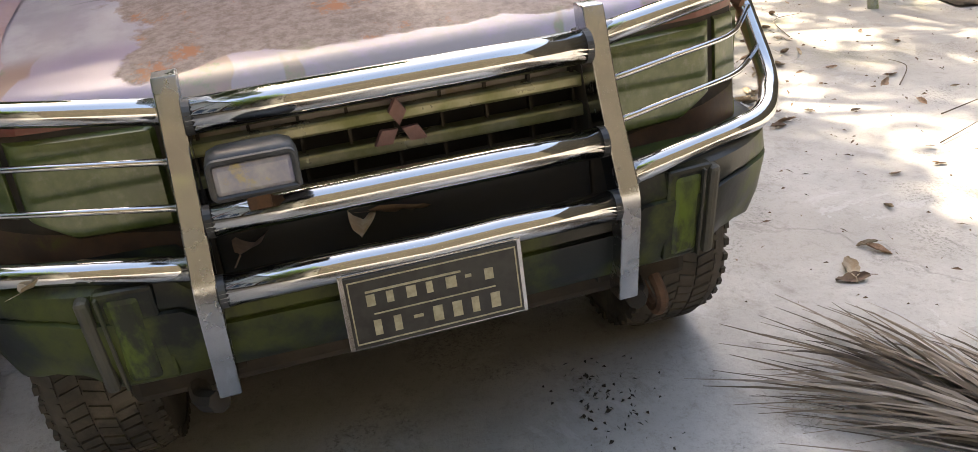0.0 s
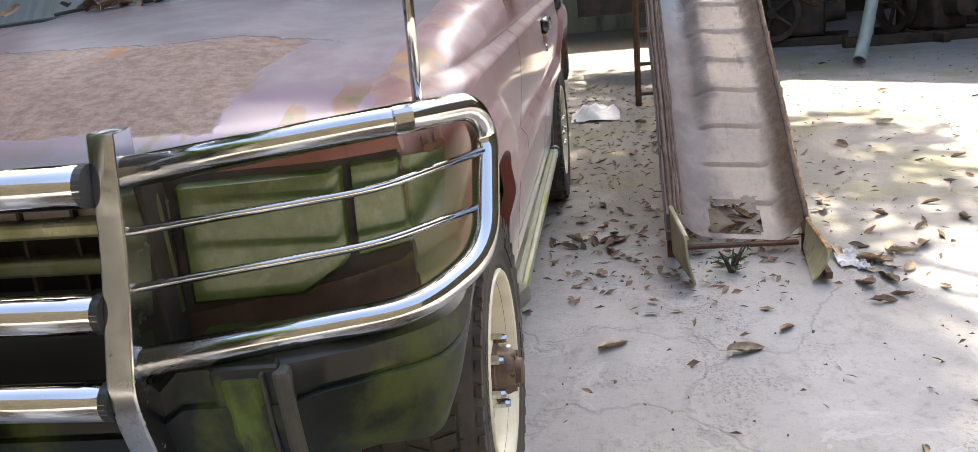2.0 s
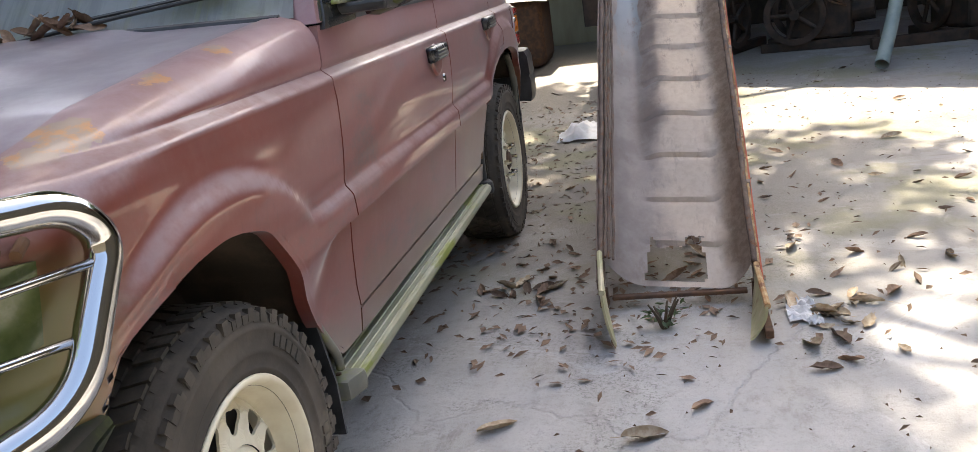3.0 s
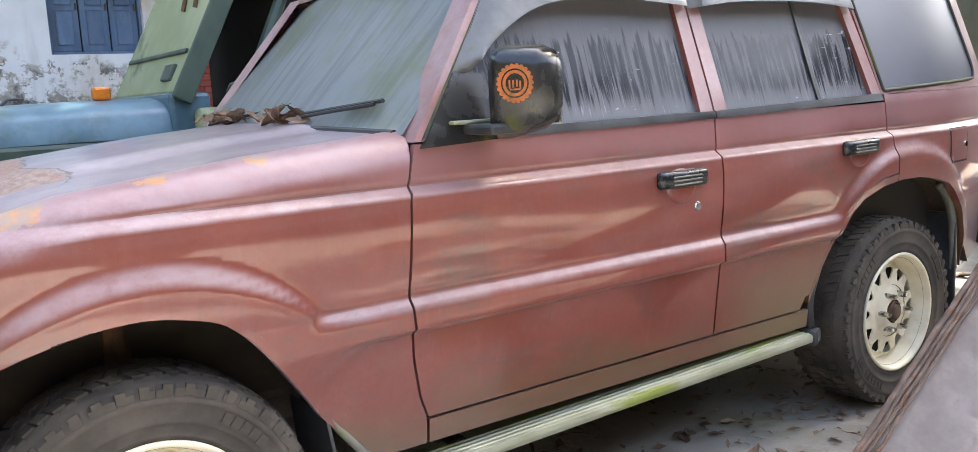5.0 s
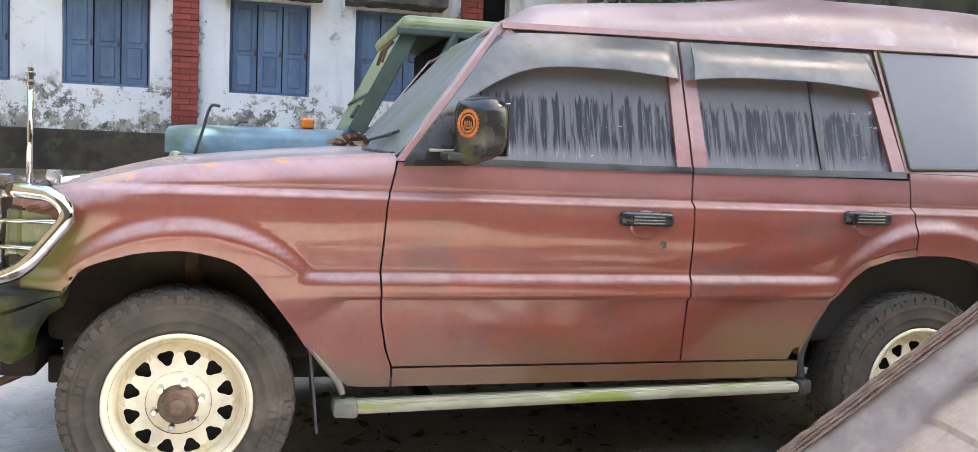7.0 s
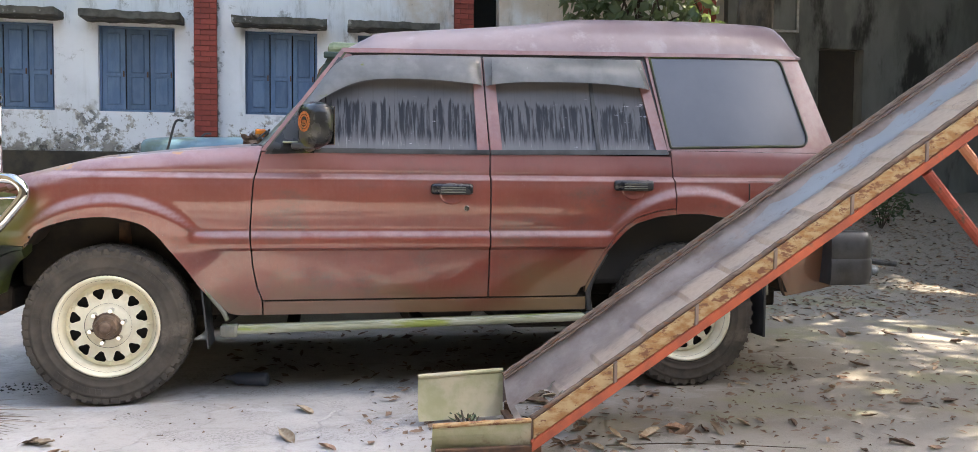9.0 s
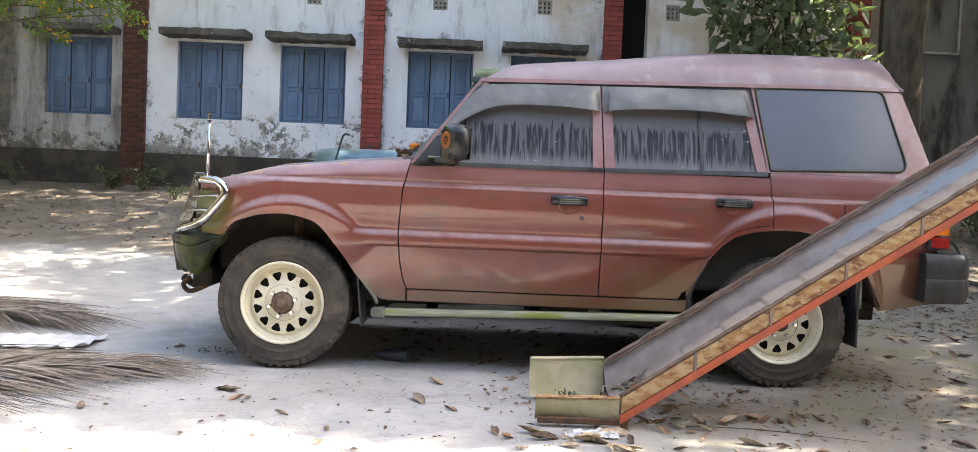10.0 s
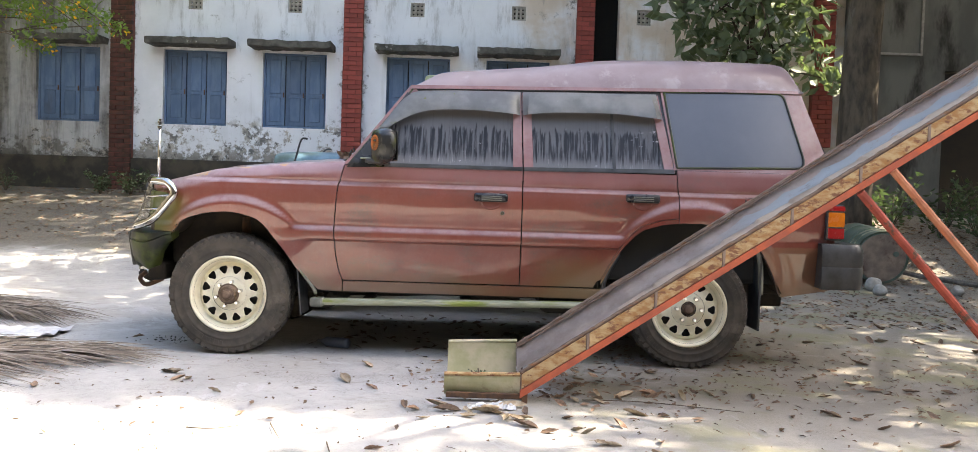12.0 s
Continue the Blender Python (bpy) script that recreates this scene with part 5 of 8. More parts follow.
    for k in range(6):
        a = 2 * math.pi * (k + 0.5) / 6
        c = Vector((0.072 * math.cos(a), -0.016, 0.072 * math.sin(a)))
        part("wheel_nut", tube([c + Vector((0, -0.06, 0)), c + Vector((0, -0.098, 0)), c + Vector((0, -0.108, 0))], 0.0125, 8, r_end=0.009), CHROME_DULL, w)
    w.location = (x, y, z)
    w.rotation_euler = (0, spin, 0)
    return w


wheel("wheel", 0.0, -0.712, 0.356, 0.25, 0.030, True)
wheel("wheel", 2.725, -0.712, 0.351, 0.55, -0.018, False)
for x in (0.0, 2.725):
    far = wheel("wheel", x, 0.712, 0.354, 0.4, 0.01, True)
    far.rotation_euler = (0, 0.4, math.pi)

# mud flaps
for y in (-0.70, 0.70):
    part("mud_flap", bm_from([(x, y + s * w, z) for x, z, w in ((0.395, 0.53, 0.105), (0.412, 0.38, 0.118), (0.425, 0.245, 0.112)) for s in (-1, 1)] + [(x + 0.008, y + s * w, z) for x, z, w in ((0.395, 0.53, 0.105), (0.412, 0.38, 0.118), (0.425, 0.245, 0.112)) for s in (-1, 1)],
         [(0, 1, 3, 2), (2, 3, 5, 4), (6, 8, 9, 7), (8, 10, 11, 9), (0, 2, 8, 6), (2, 4, 10, 8), (1, 7, 9, 3), (3, 9, 11, 5), (4, 5, 11, 10)]), BLACK, car, "dusty rubber mud flap")
    part("mud_flap", box((3.135, y - 0.12, 0.235), (3.148, y + 0.10, 0.68), 0.003), BLACK, car, "dusty rubber mud flap")
for s in (-1, 1):
    part("arch_trim", tube(smooth_path([(0.335, s * 0.812, 0.665), (0.370, s * 0.806, 0.595), (0.425, s * 0.800, 0.500), (0.490, s * 0.795, 0.415), (0.510, s * 0.790, 0.370)], 5), 0.011, 8), CAP_GREY, car, "grey rubber edge of the wheel arch", True)
    part("arch_trim", tube(smooth_path([(2.300, s * 0.800, 0.665), (2.250, s * 0.800, 0.575), (2.215, s * 0.798, 0.480), (2.225, s * 0.795, 0.385)], 5), 0.014, 8), BLACK, car, "black rubber edge of the wheel arch", True)
    part("arch_trim", tube(smooth_path([(3.040, s * 0.800, 0.800), (3.105, s * 0.802, 0.735), (3.140, s * 0.804, 0.640), (3.150, s * 0.804, 0.450)], 5), 0.016, 8), CAP_GREY, car, "grey rubber edge of the wheel arch", True)

# running boards
for s in (-1, 1):
    flip = Matrix.Diagonal((1, -s, 1, 1))
    tip = Matrix.Translation((1.36, 0, 0.342)) @ Matrix.Rotation(radians(-1.05), 4, "Y") @ Matrix.Translation((-1.36, 0, -0.342))
    bm = box((0.540, 0.735, 0.322), (2.205, 0.828, 0.356), 0.013)
    add_box(bm, (0.545, 0.690, 0.326), (2.200, 0.738, 0.346), 0.004)
    bmesh.ops.transform(bm, matrix=flip @ tip, verts=bm.verts)
    bmesh.ops.recalc_face_normals(bm, faces=bm.faces)
    board = smooth_by_angle(part("running_board", bm, RUNBOARD, car, "algae-stained alloy running board"))
    for k in range(4):
        y = 0.752 + 0.020 * k
        part("tread_rib", tube([flip @ tip @ Vector((x, y, 0.356)) for x in (0.56, 1.36, 2.19)], 0.0035, 6), RUNBOARD, board)
    for x0, x1 in ((0.478, 0.560), (2.195, 2.262)):
        bm = box((x0, 0.728, 0.310), (x1, 0.836, 0.366), 0.015)
        for v in bm.verts:
            if abs(v.co.x - 1.36) > 0.86:
                v.co.y -= 0.018
        bmesh.ops.transform(bm, matrix=flip @ tip, verts=bm.verts)
        bmesh.ops.recalc_face_normals(bm, faces=bm.faces)
        cap = smooth_by_angle(part("end_cap", bm, CAP_GREY if x0 < 1 else BLACK, board, "grey rubber end cap"))
        if x0 < 1:
            part("cap_screw", tube([flip @ Vector((0.515, 0.78, 0.345)), flip @ Vector((0.515, 0.78, 0.354))], 0.007, 8), RUST, cap)
    for x in (0.8, 1.4, 2.0):
        part("bracket", box((x - 0.03, min(s * 0.40, s * 0.72), 0.318), (x + 0.03, max(s * 0.40, s * 0.72), 0.340), 0.004), DARK, board)

# door furniture
for door, x, z in ((door_f, 1.530, 0.973), (door_r, 2.420, 0.996)):
    y = -half_width(x, z)
    bm = box((x - 0.100, y - 0.024, z - 0.036), (x + 0.100, y + 0.01, z + 0.034), 0.016)
    for v in bm.verts:
        if abs(v.co.x - x) > 0.07:
            v.co.z = z + (v.co.z - z) * 0.74 + 0.003
    hd = part("door_handle", bm, HANDLE, door, "black plastic door handle", True)
    for k in range(3):
        part("grip_rib", box((x - 0.055, y - 0.0275, z - 0.015 + 0.011 * k), (x + 0.062, y - 0.020, z - 0.010 + 0.011 * k), 0.002), CAP_GREY, hd)
    bm = lathe([(0.0, -0.0008), (0.026, -0.001), (0.045, -0.0050), (0.050, -0.0052), (0.056, 0.003)], 32)
    bm.transform(Matrix.Translation((x, y - 0.001, z - 0.020)) @ Matrix.Diagonal((1.10, 1, 0.92, 1)))
    part("handle_cup", bm, PAINT, hd, "", True)
kx, kz = 1.600, 0.886
part("key_lock", lathe([(0.0, -0.006), (0.011, -0.006), (0.014, -0.002), (0.014, 0.004)], 20), CHROME_DULL, door_f, "chrome key lock").location = (kx, -half_width(kx, kz), kz)


flap = part("fuel_flap", patch([(3.030, 0.895), (3.175, 0.895), (3.175, 1.015), (3.030, 1.015)], 6, 6, 0.003, 0.01), PAINT, car)
part("fuel_lock", lathe([(0.0, -0.006), (0.010, -0.006), (0.012, 0.004)], 16), CHROME_DULL, flap).location = (3.15, -half_width(3.15, 0.955) - 0.003, 0.955)
part("flap_gap", patch([(3.022, 0.887), (3.183, 0.887), (3.183, 1.023), (3.022, 1.023)], 6, 6, 0.0012, 0.0), DARK, car)

# wing mirrors: the housing's back looks forward and outward
for s in (-1, 1):
    bm = bmesh.new()
    add_box(bm, (-0.055, -0.092, -0.105), (0.050, 0.092, 0.105), 0.044)
    for v in bm.verts:
        if v.co.x < 0:
            v.co.z *= 0.93
            v.co.y *= 0.93
        v.co.z -= (0.24 if v.co.z < 0 else -0.06) * -v.co.y * s
    mir = part("wing_mirror", bm, MIRROR_BLACK, car, "black wing mirror, mossy, with a round orange sticker", True)
    mir.location = (0.905, s * 0.945, 1.252)
    mir.rotation_euler = (0, 0, radians(35) * -s)
    part("mirror_glass", box((0.046, -0.075, -0.085), (0.053, 0.075, 0.085), 0.002), CHROME, mir)
    part("mirror_arm", box((0.76, s * 0.84 - 0.012, 1.176), (0.94, s * 0.84 + 0.012, 1.186), 0.004), RUNBOARD, car)
    part("mirror_foot", box((0.80, min(s * 0.82, s * 0.95), 1.150), (0.93, max(s * 0.82, s * 0.95), 1.176), 0.008), BLACK, car)
    if s < 0:
        face = Matrix.Translation((-0.056, 0.004, 0.015)) @ Matrix.Rotation(radians(-90), 4, "Z")
        for r0, r1 in ((0.034, 0.042), (0.023, 0.030)):
            part("sticker_ring", lathe([(r0, 0), (r1, 0), (r1, -0.0015), (r0, -0.0015), (r0, 0)], 40), STICKER, mir).matrix_basis = face
        bm = bmesh.new()
        for k in range(22):
            a = 2 * math.pi * k / 22
            add_tube(bm, [(0.041 * math.cos(a), 0.001, 0.041 * math.sin(a)), (0.041 * math.cos(a), -0.0012, 0.041 * math.sin(a))], 0.005, 8)
        part("sticker_scallop", bm, STICKER, mir).matrix_basis = face
        bm = bmesh.new()
        for x0, z0, w, h in ((-0.013, -0.002, 0.004, 0.020), (-0.004, -0.001, 0.004, 0.018), (0.005, 0.0, 0.004, 0.016), (0.013, -0.004, 0.004, 0.019), (0.0, -0.014, 0.026, 0.004)):
            add_box(bm, (x0 - w / 2, -0.0015, z0 - h / 2), (x0 + w / 2, 0, z0 + h / 2), 0)
        part("sticker_bars", bm, STICKER, mir).matrix_basis = face

# rear lamps and bumper
for s in (-1, 1):
    y0, y1 = sorted((s * 0.62, s * 0.772))
    lamp = part("tail_lamp", box((3.535, y0, 0.785), (3.640, y1, 1.000), 0.012), BLACK, car)
    part("lens", box((3.545, y0 - 0.004, 0.865), (3.646, y1 + 0.004, 0.955), 0.008), ORANGE, lamp, "amber lens")
    part("lens", box((3.545, y0 - 0.004, 0.795), (3.646, y1 + 0.004, 0.860), 0.008), RED, lamp, "red lens")
    part("lens", box((3.545, y0 - 0.004, 0.960), (3.646, y1 + 0.004, 0.992), 0.008), RED, lamp, "red lens")
    for z in (0.862, 0.957):
        part("lens_strip", box((3.543, y0 - 0.006, z - 0.003), (3.649, y1 + 0.006, z + 0.003), 0.001), CHROME_DULL, lamp)


def loop_bumper(pts, section):
    """A bumper: a section (out, z) carried along a plan line of (x, y)."""
    line = bent([(x, y, 0) for x, y in pts], 0.10, 8)
    verts, faces = [], []
    m = len(section)
    for i, p in enumerate(line):
        d = (line[min(i + 1, len(line) - 1)] - line[max(i - 1, 0)]).normalized()
        nrm = Vector((d.y, -d.x, 0))
        for o, z in section:
            verts.append((p.x + nrm.x * o, p.y + nrm.y * o, z))
    for i in range(len(line) - 1):
        for j in range(m):
            k = (j + 1) % m
            faces.append((i * m + j, i * m + k, (i + 1) * m + k, (i + 1) * m + j))
    faces += [tuple(range(m))[::-1], tuple((len(line) - 1) * m + j for j in range(m))]
    bm = bm_from(verts, faces)
    bmesh.ops.recalc_face_normals(bm, faces=bm.faces)
    return bm


smooth_by_angle(part("rear_bumper", loop_bumper([(3.50, -0.785), (3.745, -0.785), (3.745, 0.785), (3.50, 0.785)], [(0.0, 0.50), (0.035, 0.495), (0.045, 0.53), (0.045, 0.615), (0.040, 0.63), (0.045, 0.645), (0.040, 0.735), (0.025, 0.765), (-0.08, 0.765), (-0.08, 0.50)]), BLACK, car, "dark grey plastic rear bumper"))

# ---- front of the car ----
# wrap-round bumper
def front_bumper():
    """A wrap-round bumper whose ends taper up towards the wheels."""
    line = bent([(-0.335, 0.80, 0), (-0.49, 0.80, 0), (-0.620, 0.64, 0), (-0.640, 0.0, 0), (-0.620, -0.64, 0), (-0.49, -0.80, 0), (-0.335, -0.80, 0)], 0.11, 10)
    dense = []
    for a, b in zip(line, line[1:]):
        n = max(1, int((b - a).length / 0.03))
        dense += [a.lerp(b, k / n) for k in range(n)]
    line = dense + [line[-1]]
    verts, faces = [], []
    m = 0
    for i, p in enumerate(line):
        d = (line[min(i + 1, len(line) - 1)] - line[max(i - 1, 0)]).normalized()
        nrm = Vector((d.y, -d.x, 0))
        a = abs(p.y)
        end = sstep(a, 0.38, 0.46)
        low = 0.478 + 0.030 * sstep(a, 0.602, 0.650) - 0.030 * sstep(a, 0.70, 0.80) + 0.185 * sstep(p.x, -0.50, -0.335)
        top = 0.650 + 0.066 * end
        tall = top - low
        section = [(-0.10, low + 0.02), (-0.012, low), (0.010, low + 0.07 * tall), (0.030, low + 0.30 * tall), (0.044, low + 0.62 * tall), (0.046, low + 0.68 * tall), (0.038, low + 0.70 * tall), (0.044, low + 0.74 * tall), (0.040, low + 0.93 * tall), (0.018, top), (-0.10, top)]
        m = len(section)
        for o, z in section:
            verts.append((p.x + nrm.x * o, p.y + nrm.y * o, z))
    for i in range(len(line) - 1):
        for j in range(m):
            k = (j + 1) % m
            faces.append((i * m + j, i * m + k, (i + 1) * m + k, (i + 1) * m + j))
    faces += [tuple(range(m))[::-1], tuple((len(line) - 1) * m + j for j in range(m))]
    bm = bm_from(verts, faces)
    bmesh.ops.recalc_face_normals(bm, faces=bm.faces)
    return bm


fb = smooth_by_angle(part("front_bumper", front_bumper(), BUMPER, car, "dark bumper blotched with green algae"), 40)
for s in (-1, 1):
    lean = Matrix.Translation((-0.649, s * 0.545, 0.588)) @ Matrix.Rotation(radians(s * -5), 4, "Z") @ Matrix.Rotation(radians(-9), 4, "Y")
    part("lamp_panel", box((-0.008, -0.060, -0.095), (0.03, 0.045, 0.118), 0.008, lean), BUMPER, fb)
    part("bumper_lamp", box((-0.013, -0.034, -0.085), (0.02, 0.030, 0.105), 0.012, lean), VIVID, fb, "bumper lamp smeared with vivid green algae")
    part("bumper_rib", box((-0.017, s * 0.062 - 0.013, -0.098), (0.03, s * 0.062 + 0.013, 0.112), 0.009, lean), RIB_GREY, fb, "scuffed grey vertical rib")
    part("bumper_rib", box((-0.018, s * 0.036 - 0.003, -0.095), (0.02, s * 0.036 + 0.003, 0.112), 0.002, lean), RIB_GREY, fb)
part("valance", box((-0.56, -0.60, 0.40), (-0.45, 0.60, 0.52), 0.02), DARK, car, "blackened lower valance")
part("tow_hook", tube(smooth_path([(-0.50, -0.50, 0.40), (-0.60, -0.50, 0.36), (-0.64, -0.50, 0.40), (-0.60, -0.50, 0.44)], 5), 0.014, 8), RUST, car, "rusty tow hook")

# nose: grille, lamps
# solid near-black block; the opening's shade is put into its colour
part("intake", box((-0.60, -0.37, 0.60), (-0.50, 0.37, 0.76), 0.01), INTERIOR, car, "near-black block giving the shade of the air intake")
part("nose_backing", box((-0.50, -0.655, 0.69), (-0.42, 0.655, 0.945), 0.02), INTERIOR, car)
grille = part("grille_frame", tube(bent([(-0.545, 0.405, 0.745), (-0.555, 0.405, 0.955), (-0.568, 0, 0.965), (-0.555, -0.405, 0.955), (-0.545, -0.405, 0.745)], 0.03), 0.012, 8), GRILLE, car, "mossy chrome grille frame")
for z in (0.775, 0.835, 0.895, 0.945):
    part("grille_slat", box((-0.578, -0.40, z - 0.013), (-0.535, 0.40, z + 0.013), 0.006), GRILLE if z > 0.8 else DARK, grille, "tarnished chrome grille slat")
for k in range(9):
    y = -0.36 + 0.09 * k
    part("grille_bar", box((-0.555, y - 0.003, 0.75), (-0.535, y + 0.003, 0.95), 0.0), DARK, grille)
# badge: three lozenges
badge_z, bx = 0.872, -0.588
badge = empty("badge", "", "")
badge.parent = car
for a in (90, 210, 330):
    lo = 0.052
    bm = bmesh.new()
    d = Vector((0, math.cos(radians(a)), math.sin(radians(a))))
    e = Vector((0, -d.z, d.y))
    pts = [d * 0.004, d * 0.030 + e * 0.0165, d * 0.057, d * 0.030 - e * 0.0165]
    f = [bm.verts.new(Vector((bx, 0, badge_z)) + p) for p in pts]
    b = [bm.verts.new(Vector((bx + 0.012, 0, badge_z)) + p * 1.06) for p in pts]
    bm.faces.new(f)
    for i in range(4):
        bm.faces.new((f[i], f[(i + 1) % 4], b[(i + 1) % 4], b[i]))
    bmesh.ops.recalc_face_normals(bm, faces=bm.faces)
    part("lozenge", bm, BADGE, badge, "dull red lozenge")


def nose_x(y, z):
    """How far forward the nose stands at a width and height."""
    a = abs(y)
    return -0.548 + 0.030 * (a / 0.65) ** 2 + 0.55 * max(a - 0.66, 0) ** 1.35 * 1.6 + 0.05 * (z - 0.75)


def nose_patch(outline, out, depth, n=10, chamfer=(0.0, 1.0)):
    """A lamp face on the nose; outline (y, z) corners: low inner, low outer, top outer, top inner; the lower outer corner may be cut."""
    a, b, c, d = outline
    verts, faces = [], []
    for i in range(n + 1):
        u = i / n
        for j in range(n + 1):
            v = j / n
            y = (a[0] * (1 - u) + b[0] * u) * (1 - v) + (d[0] * (1 - u) + c[0] * u) * v
            z = (a[1] * (1 - u) + b[1] * u) * (1 - v) + (d[1] * (1 - u) + c[1] * u) * v
            if u > chamfer[1]:
                z += chamfer[0] * (u - chamfer[1]) / (1 - chamfer[1]) * (1 - v)
            rim = min(sstep(u, 0, 0.05), sstep(u, 1, 0.95), sstep(v, 0, 0.05), sstep(v, 1, 0.95))
            verts.append((nose_x(y, z) - out * rim, y, z))
    for i in range(n):
        for j in range(n):
            faces.append((i * (n + 1) + j, (i + 1) * (n + 1) + j, (i + 1) * (n + 1) + j + 1, i * (n + 1) + j + 1))
    bm = bm_from(verts, faces)
    for g in bmesh.ops.extrude_edge_only(bm, edges=[e for e in bm.edges if e.is_boundary])["geom"]:
        if isinstance(g, bmesh.types.BMVert):
            g.co.x += depth
    bmesh.ops.recalc_face_normals(bm, faces=bm.faces)
    return bm


for s in (-1, 1):
    smooth_by_angle(part("headlamp", nose_patch([(s * 0.428, 0.752), (s * 0.686, 0.757), (s * 0.689, 0.952), (s * 0.428, 0.946)], 0.014, 0.05, 24, (0.048, 0.70)), LAMP_GREEN, car, "headlamp clouded by green algae"), 45)
    smooth_by_angle(part("corner_lamp", nose_patch([(s * 0.697, 0.806), (s * 0.774, 0.812), (s * 0.766, 0.950), (s * 0.700, 0.955)], 0.012, 0.03, 24), LAMP_GREEN, car, "corner lamp green with algae"), 45)
    smooth_by_angle(part("lamp_panel", nose_patch([(s * 0.405, 0.690), (s * 0.772, 0.700), (s * 0.772, 0.860), (s * 0.405, 0.760)], 0.0, 0.05, 24), LAMP_RUST, car, "rusty brown panel below the lamps"))
    part("lamp_gap", nose_patch([(s * 0.415, 0.735), (s * 0.772, 0.79), (s * 0.765, 0.962), (s * 0.415, 0.957)], 0.0015, 0.03, 20), DARK, car)
    part("lamp_trim", box((-0.562, min(s * 0.402, s * 0.412), 0.75), (-0.52, max(s * 0.402, s * 0.412), 0.95), 0.002), GRILLE, car)
    part("nose_panel", nose_patch([(s * 0.40, 0.950), (s * 0.772, 0.956), (s * 0.765, 0.990), (s * 0.40, 0.972)], 0.0, 0.04), PAINT, car)
    part("fender_brace", box((-0.40, min(s * 0.70, s * 0.76), 0.70), (-0.34, max(s * 0.70, s * 0.76), 0.96), 0.01), PAINT, car)

# the corner lamps run on round the corner into the wings
side_lamp = smooth_by_angle(part("corner_lamp", patch([(-0.452, 0.812), (-0.375, 0.835), (-0.362, 0.940), (-0.452, 0.950)], 10, 8, 0.006, 0.012), LAMP_GREEN, car, "corner lamp green with algae"))
mirrored(side_lamp)
# bull bar
bull = empty("bull_bar", "", "")
bull["label"] = "chrome bull bar with two uprights and side cages"
bull.parent = car


def upright(y, s):
    """A flat bar that leans forward going down, then turns back under the bumper."""
    side = [(p.x, p.z) for p in bent([(-0.622, 0, 1.046), (-0.660, 0, 0.88), (-0.730, 0, 0.695), (-0.724, 0, 0.640), (-0.676, 0, 0.445)], 0.05, 7)]
    verts, faces = [], []
    n = len(side)
    for dx, dy in ((0.0, -0.021), (0.0, 0.021), (0.068, 0.021), (0.068, -0.021)):
        for k, (x, z) in enumerate(side):
            deep = dx * (0.75 if k in (0, n - 1) else 1.0)
            verts.append((x + deep, y + dy + s * 0.035 * (1.055 - z), z))
    for q in range(4):
        r = (q + 1) % 4
        for k in range(n - 1):
            faces.append((q * n + k, r * n + k, r * n + k + 1, q * n + k + 1))
    faces += [(0, n, 2 * n, 3 * n), (n - 1, 4 * n - 1, 3 * n - 1, 2 * n - 1)]
    bm = bm_from(verts, faces)
    bmesh.ops.recalc_face_normals(bm, faces=bm.faces)
    sharp = [e for e in bm.edges if e.calc_face_angle(0) > radians(50)]
    bmesh.ops.bevel(bm, geom=sharp, offset=0.003, segments=2, affect="EDGES", profile=0.5)
    return bm


for s in (-1, 1):
    smooth_by_angle(part("upright", upright(s * 0.385, s), CHROME_BAR, bull, "flat chromed upright"), 20)
    part("upright_backing", box((-0.60, min(s * 0.37, s * 0.415), 0.45), (-0.53, max(s * 0.37, s * 0.415), 0.99), 0.006), DARK, bull)
tubes = ((-0.634, 0.975, 0.032), (-0.674, 0.797, 0.030), (-0.708, 0.677, 0.030))
for x, z, r in tubes:
    t = part("cross_tube", tube([(x, 0.362 + 0.035 * (1.055 - z), z), (x, 0.15, z), (x, 0.0, z - (0.004 if z < 0.7 else 0)), (x, -0.15, z), (x, -0.362 - 0.035 * (1.055 - z), z)], r, 24), CHROME, bull, "polished cross tube", True)
    for s in (-1, 1):
        e = s * (0.351 + 0.035 * (1.055 - z))
        part("collar", tube([(x, e, z), (x, e + s * 0.013, z)], r * 1.01, 20), BLACK, t, "thin black rubber collar")
R2 = 0.0232
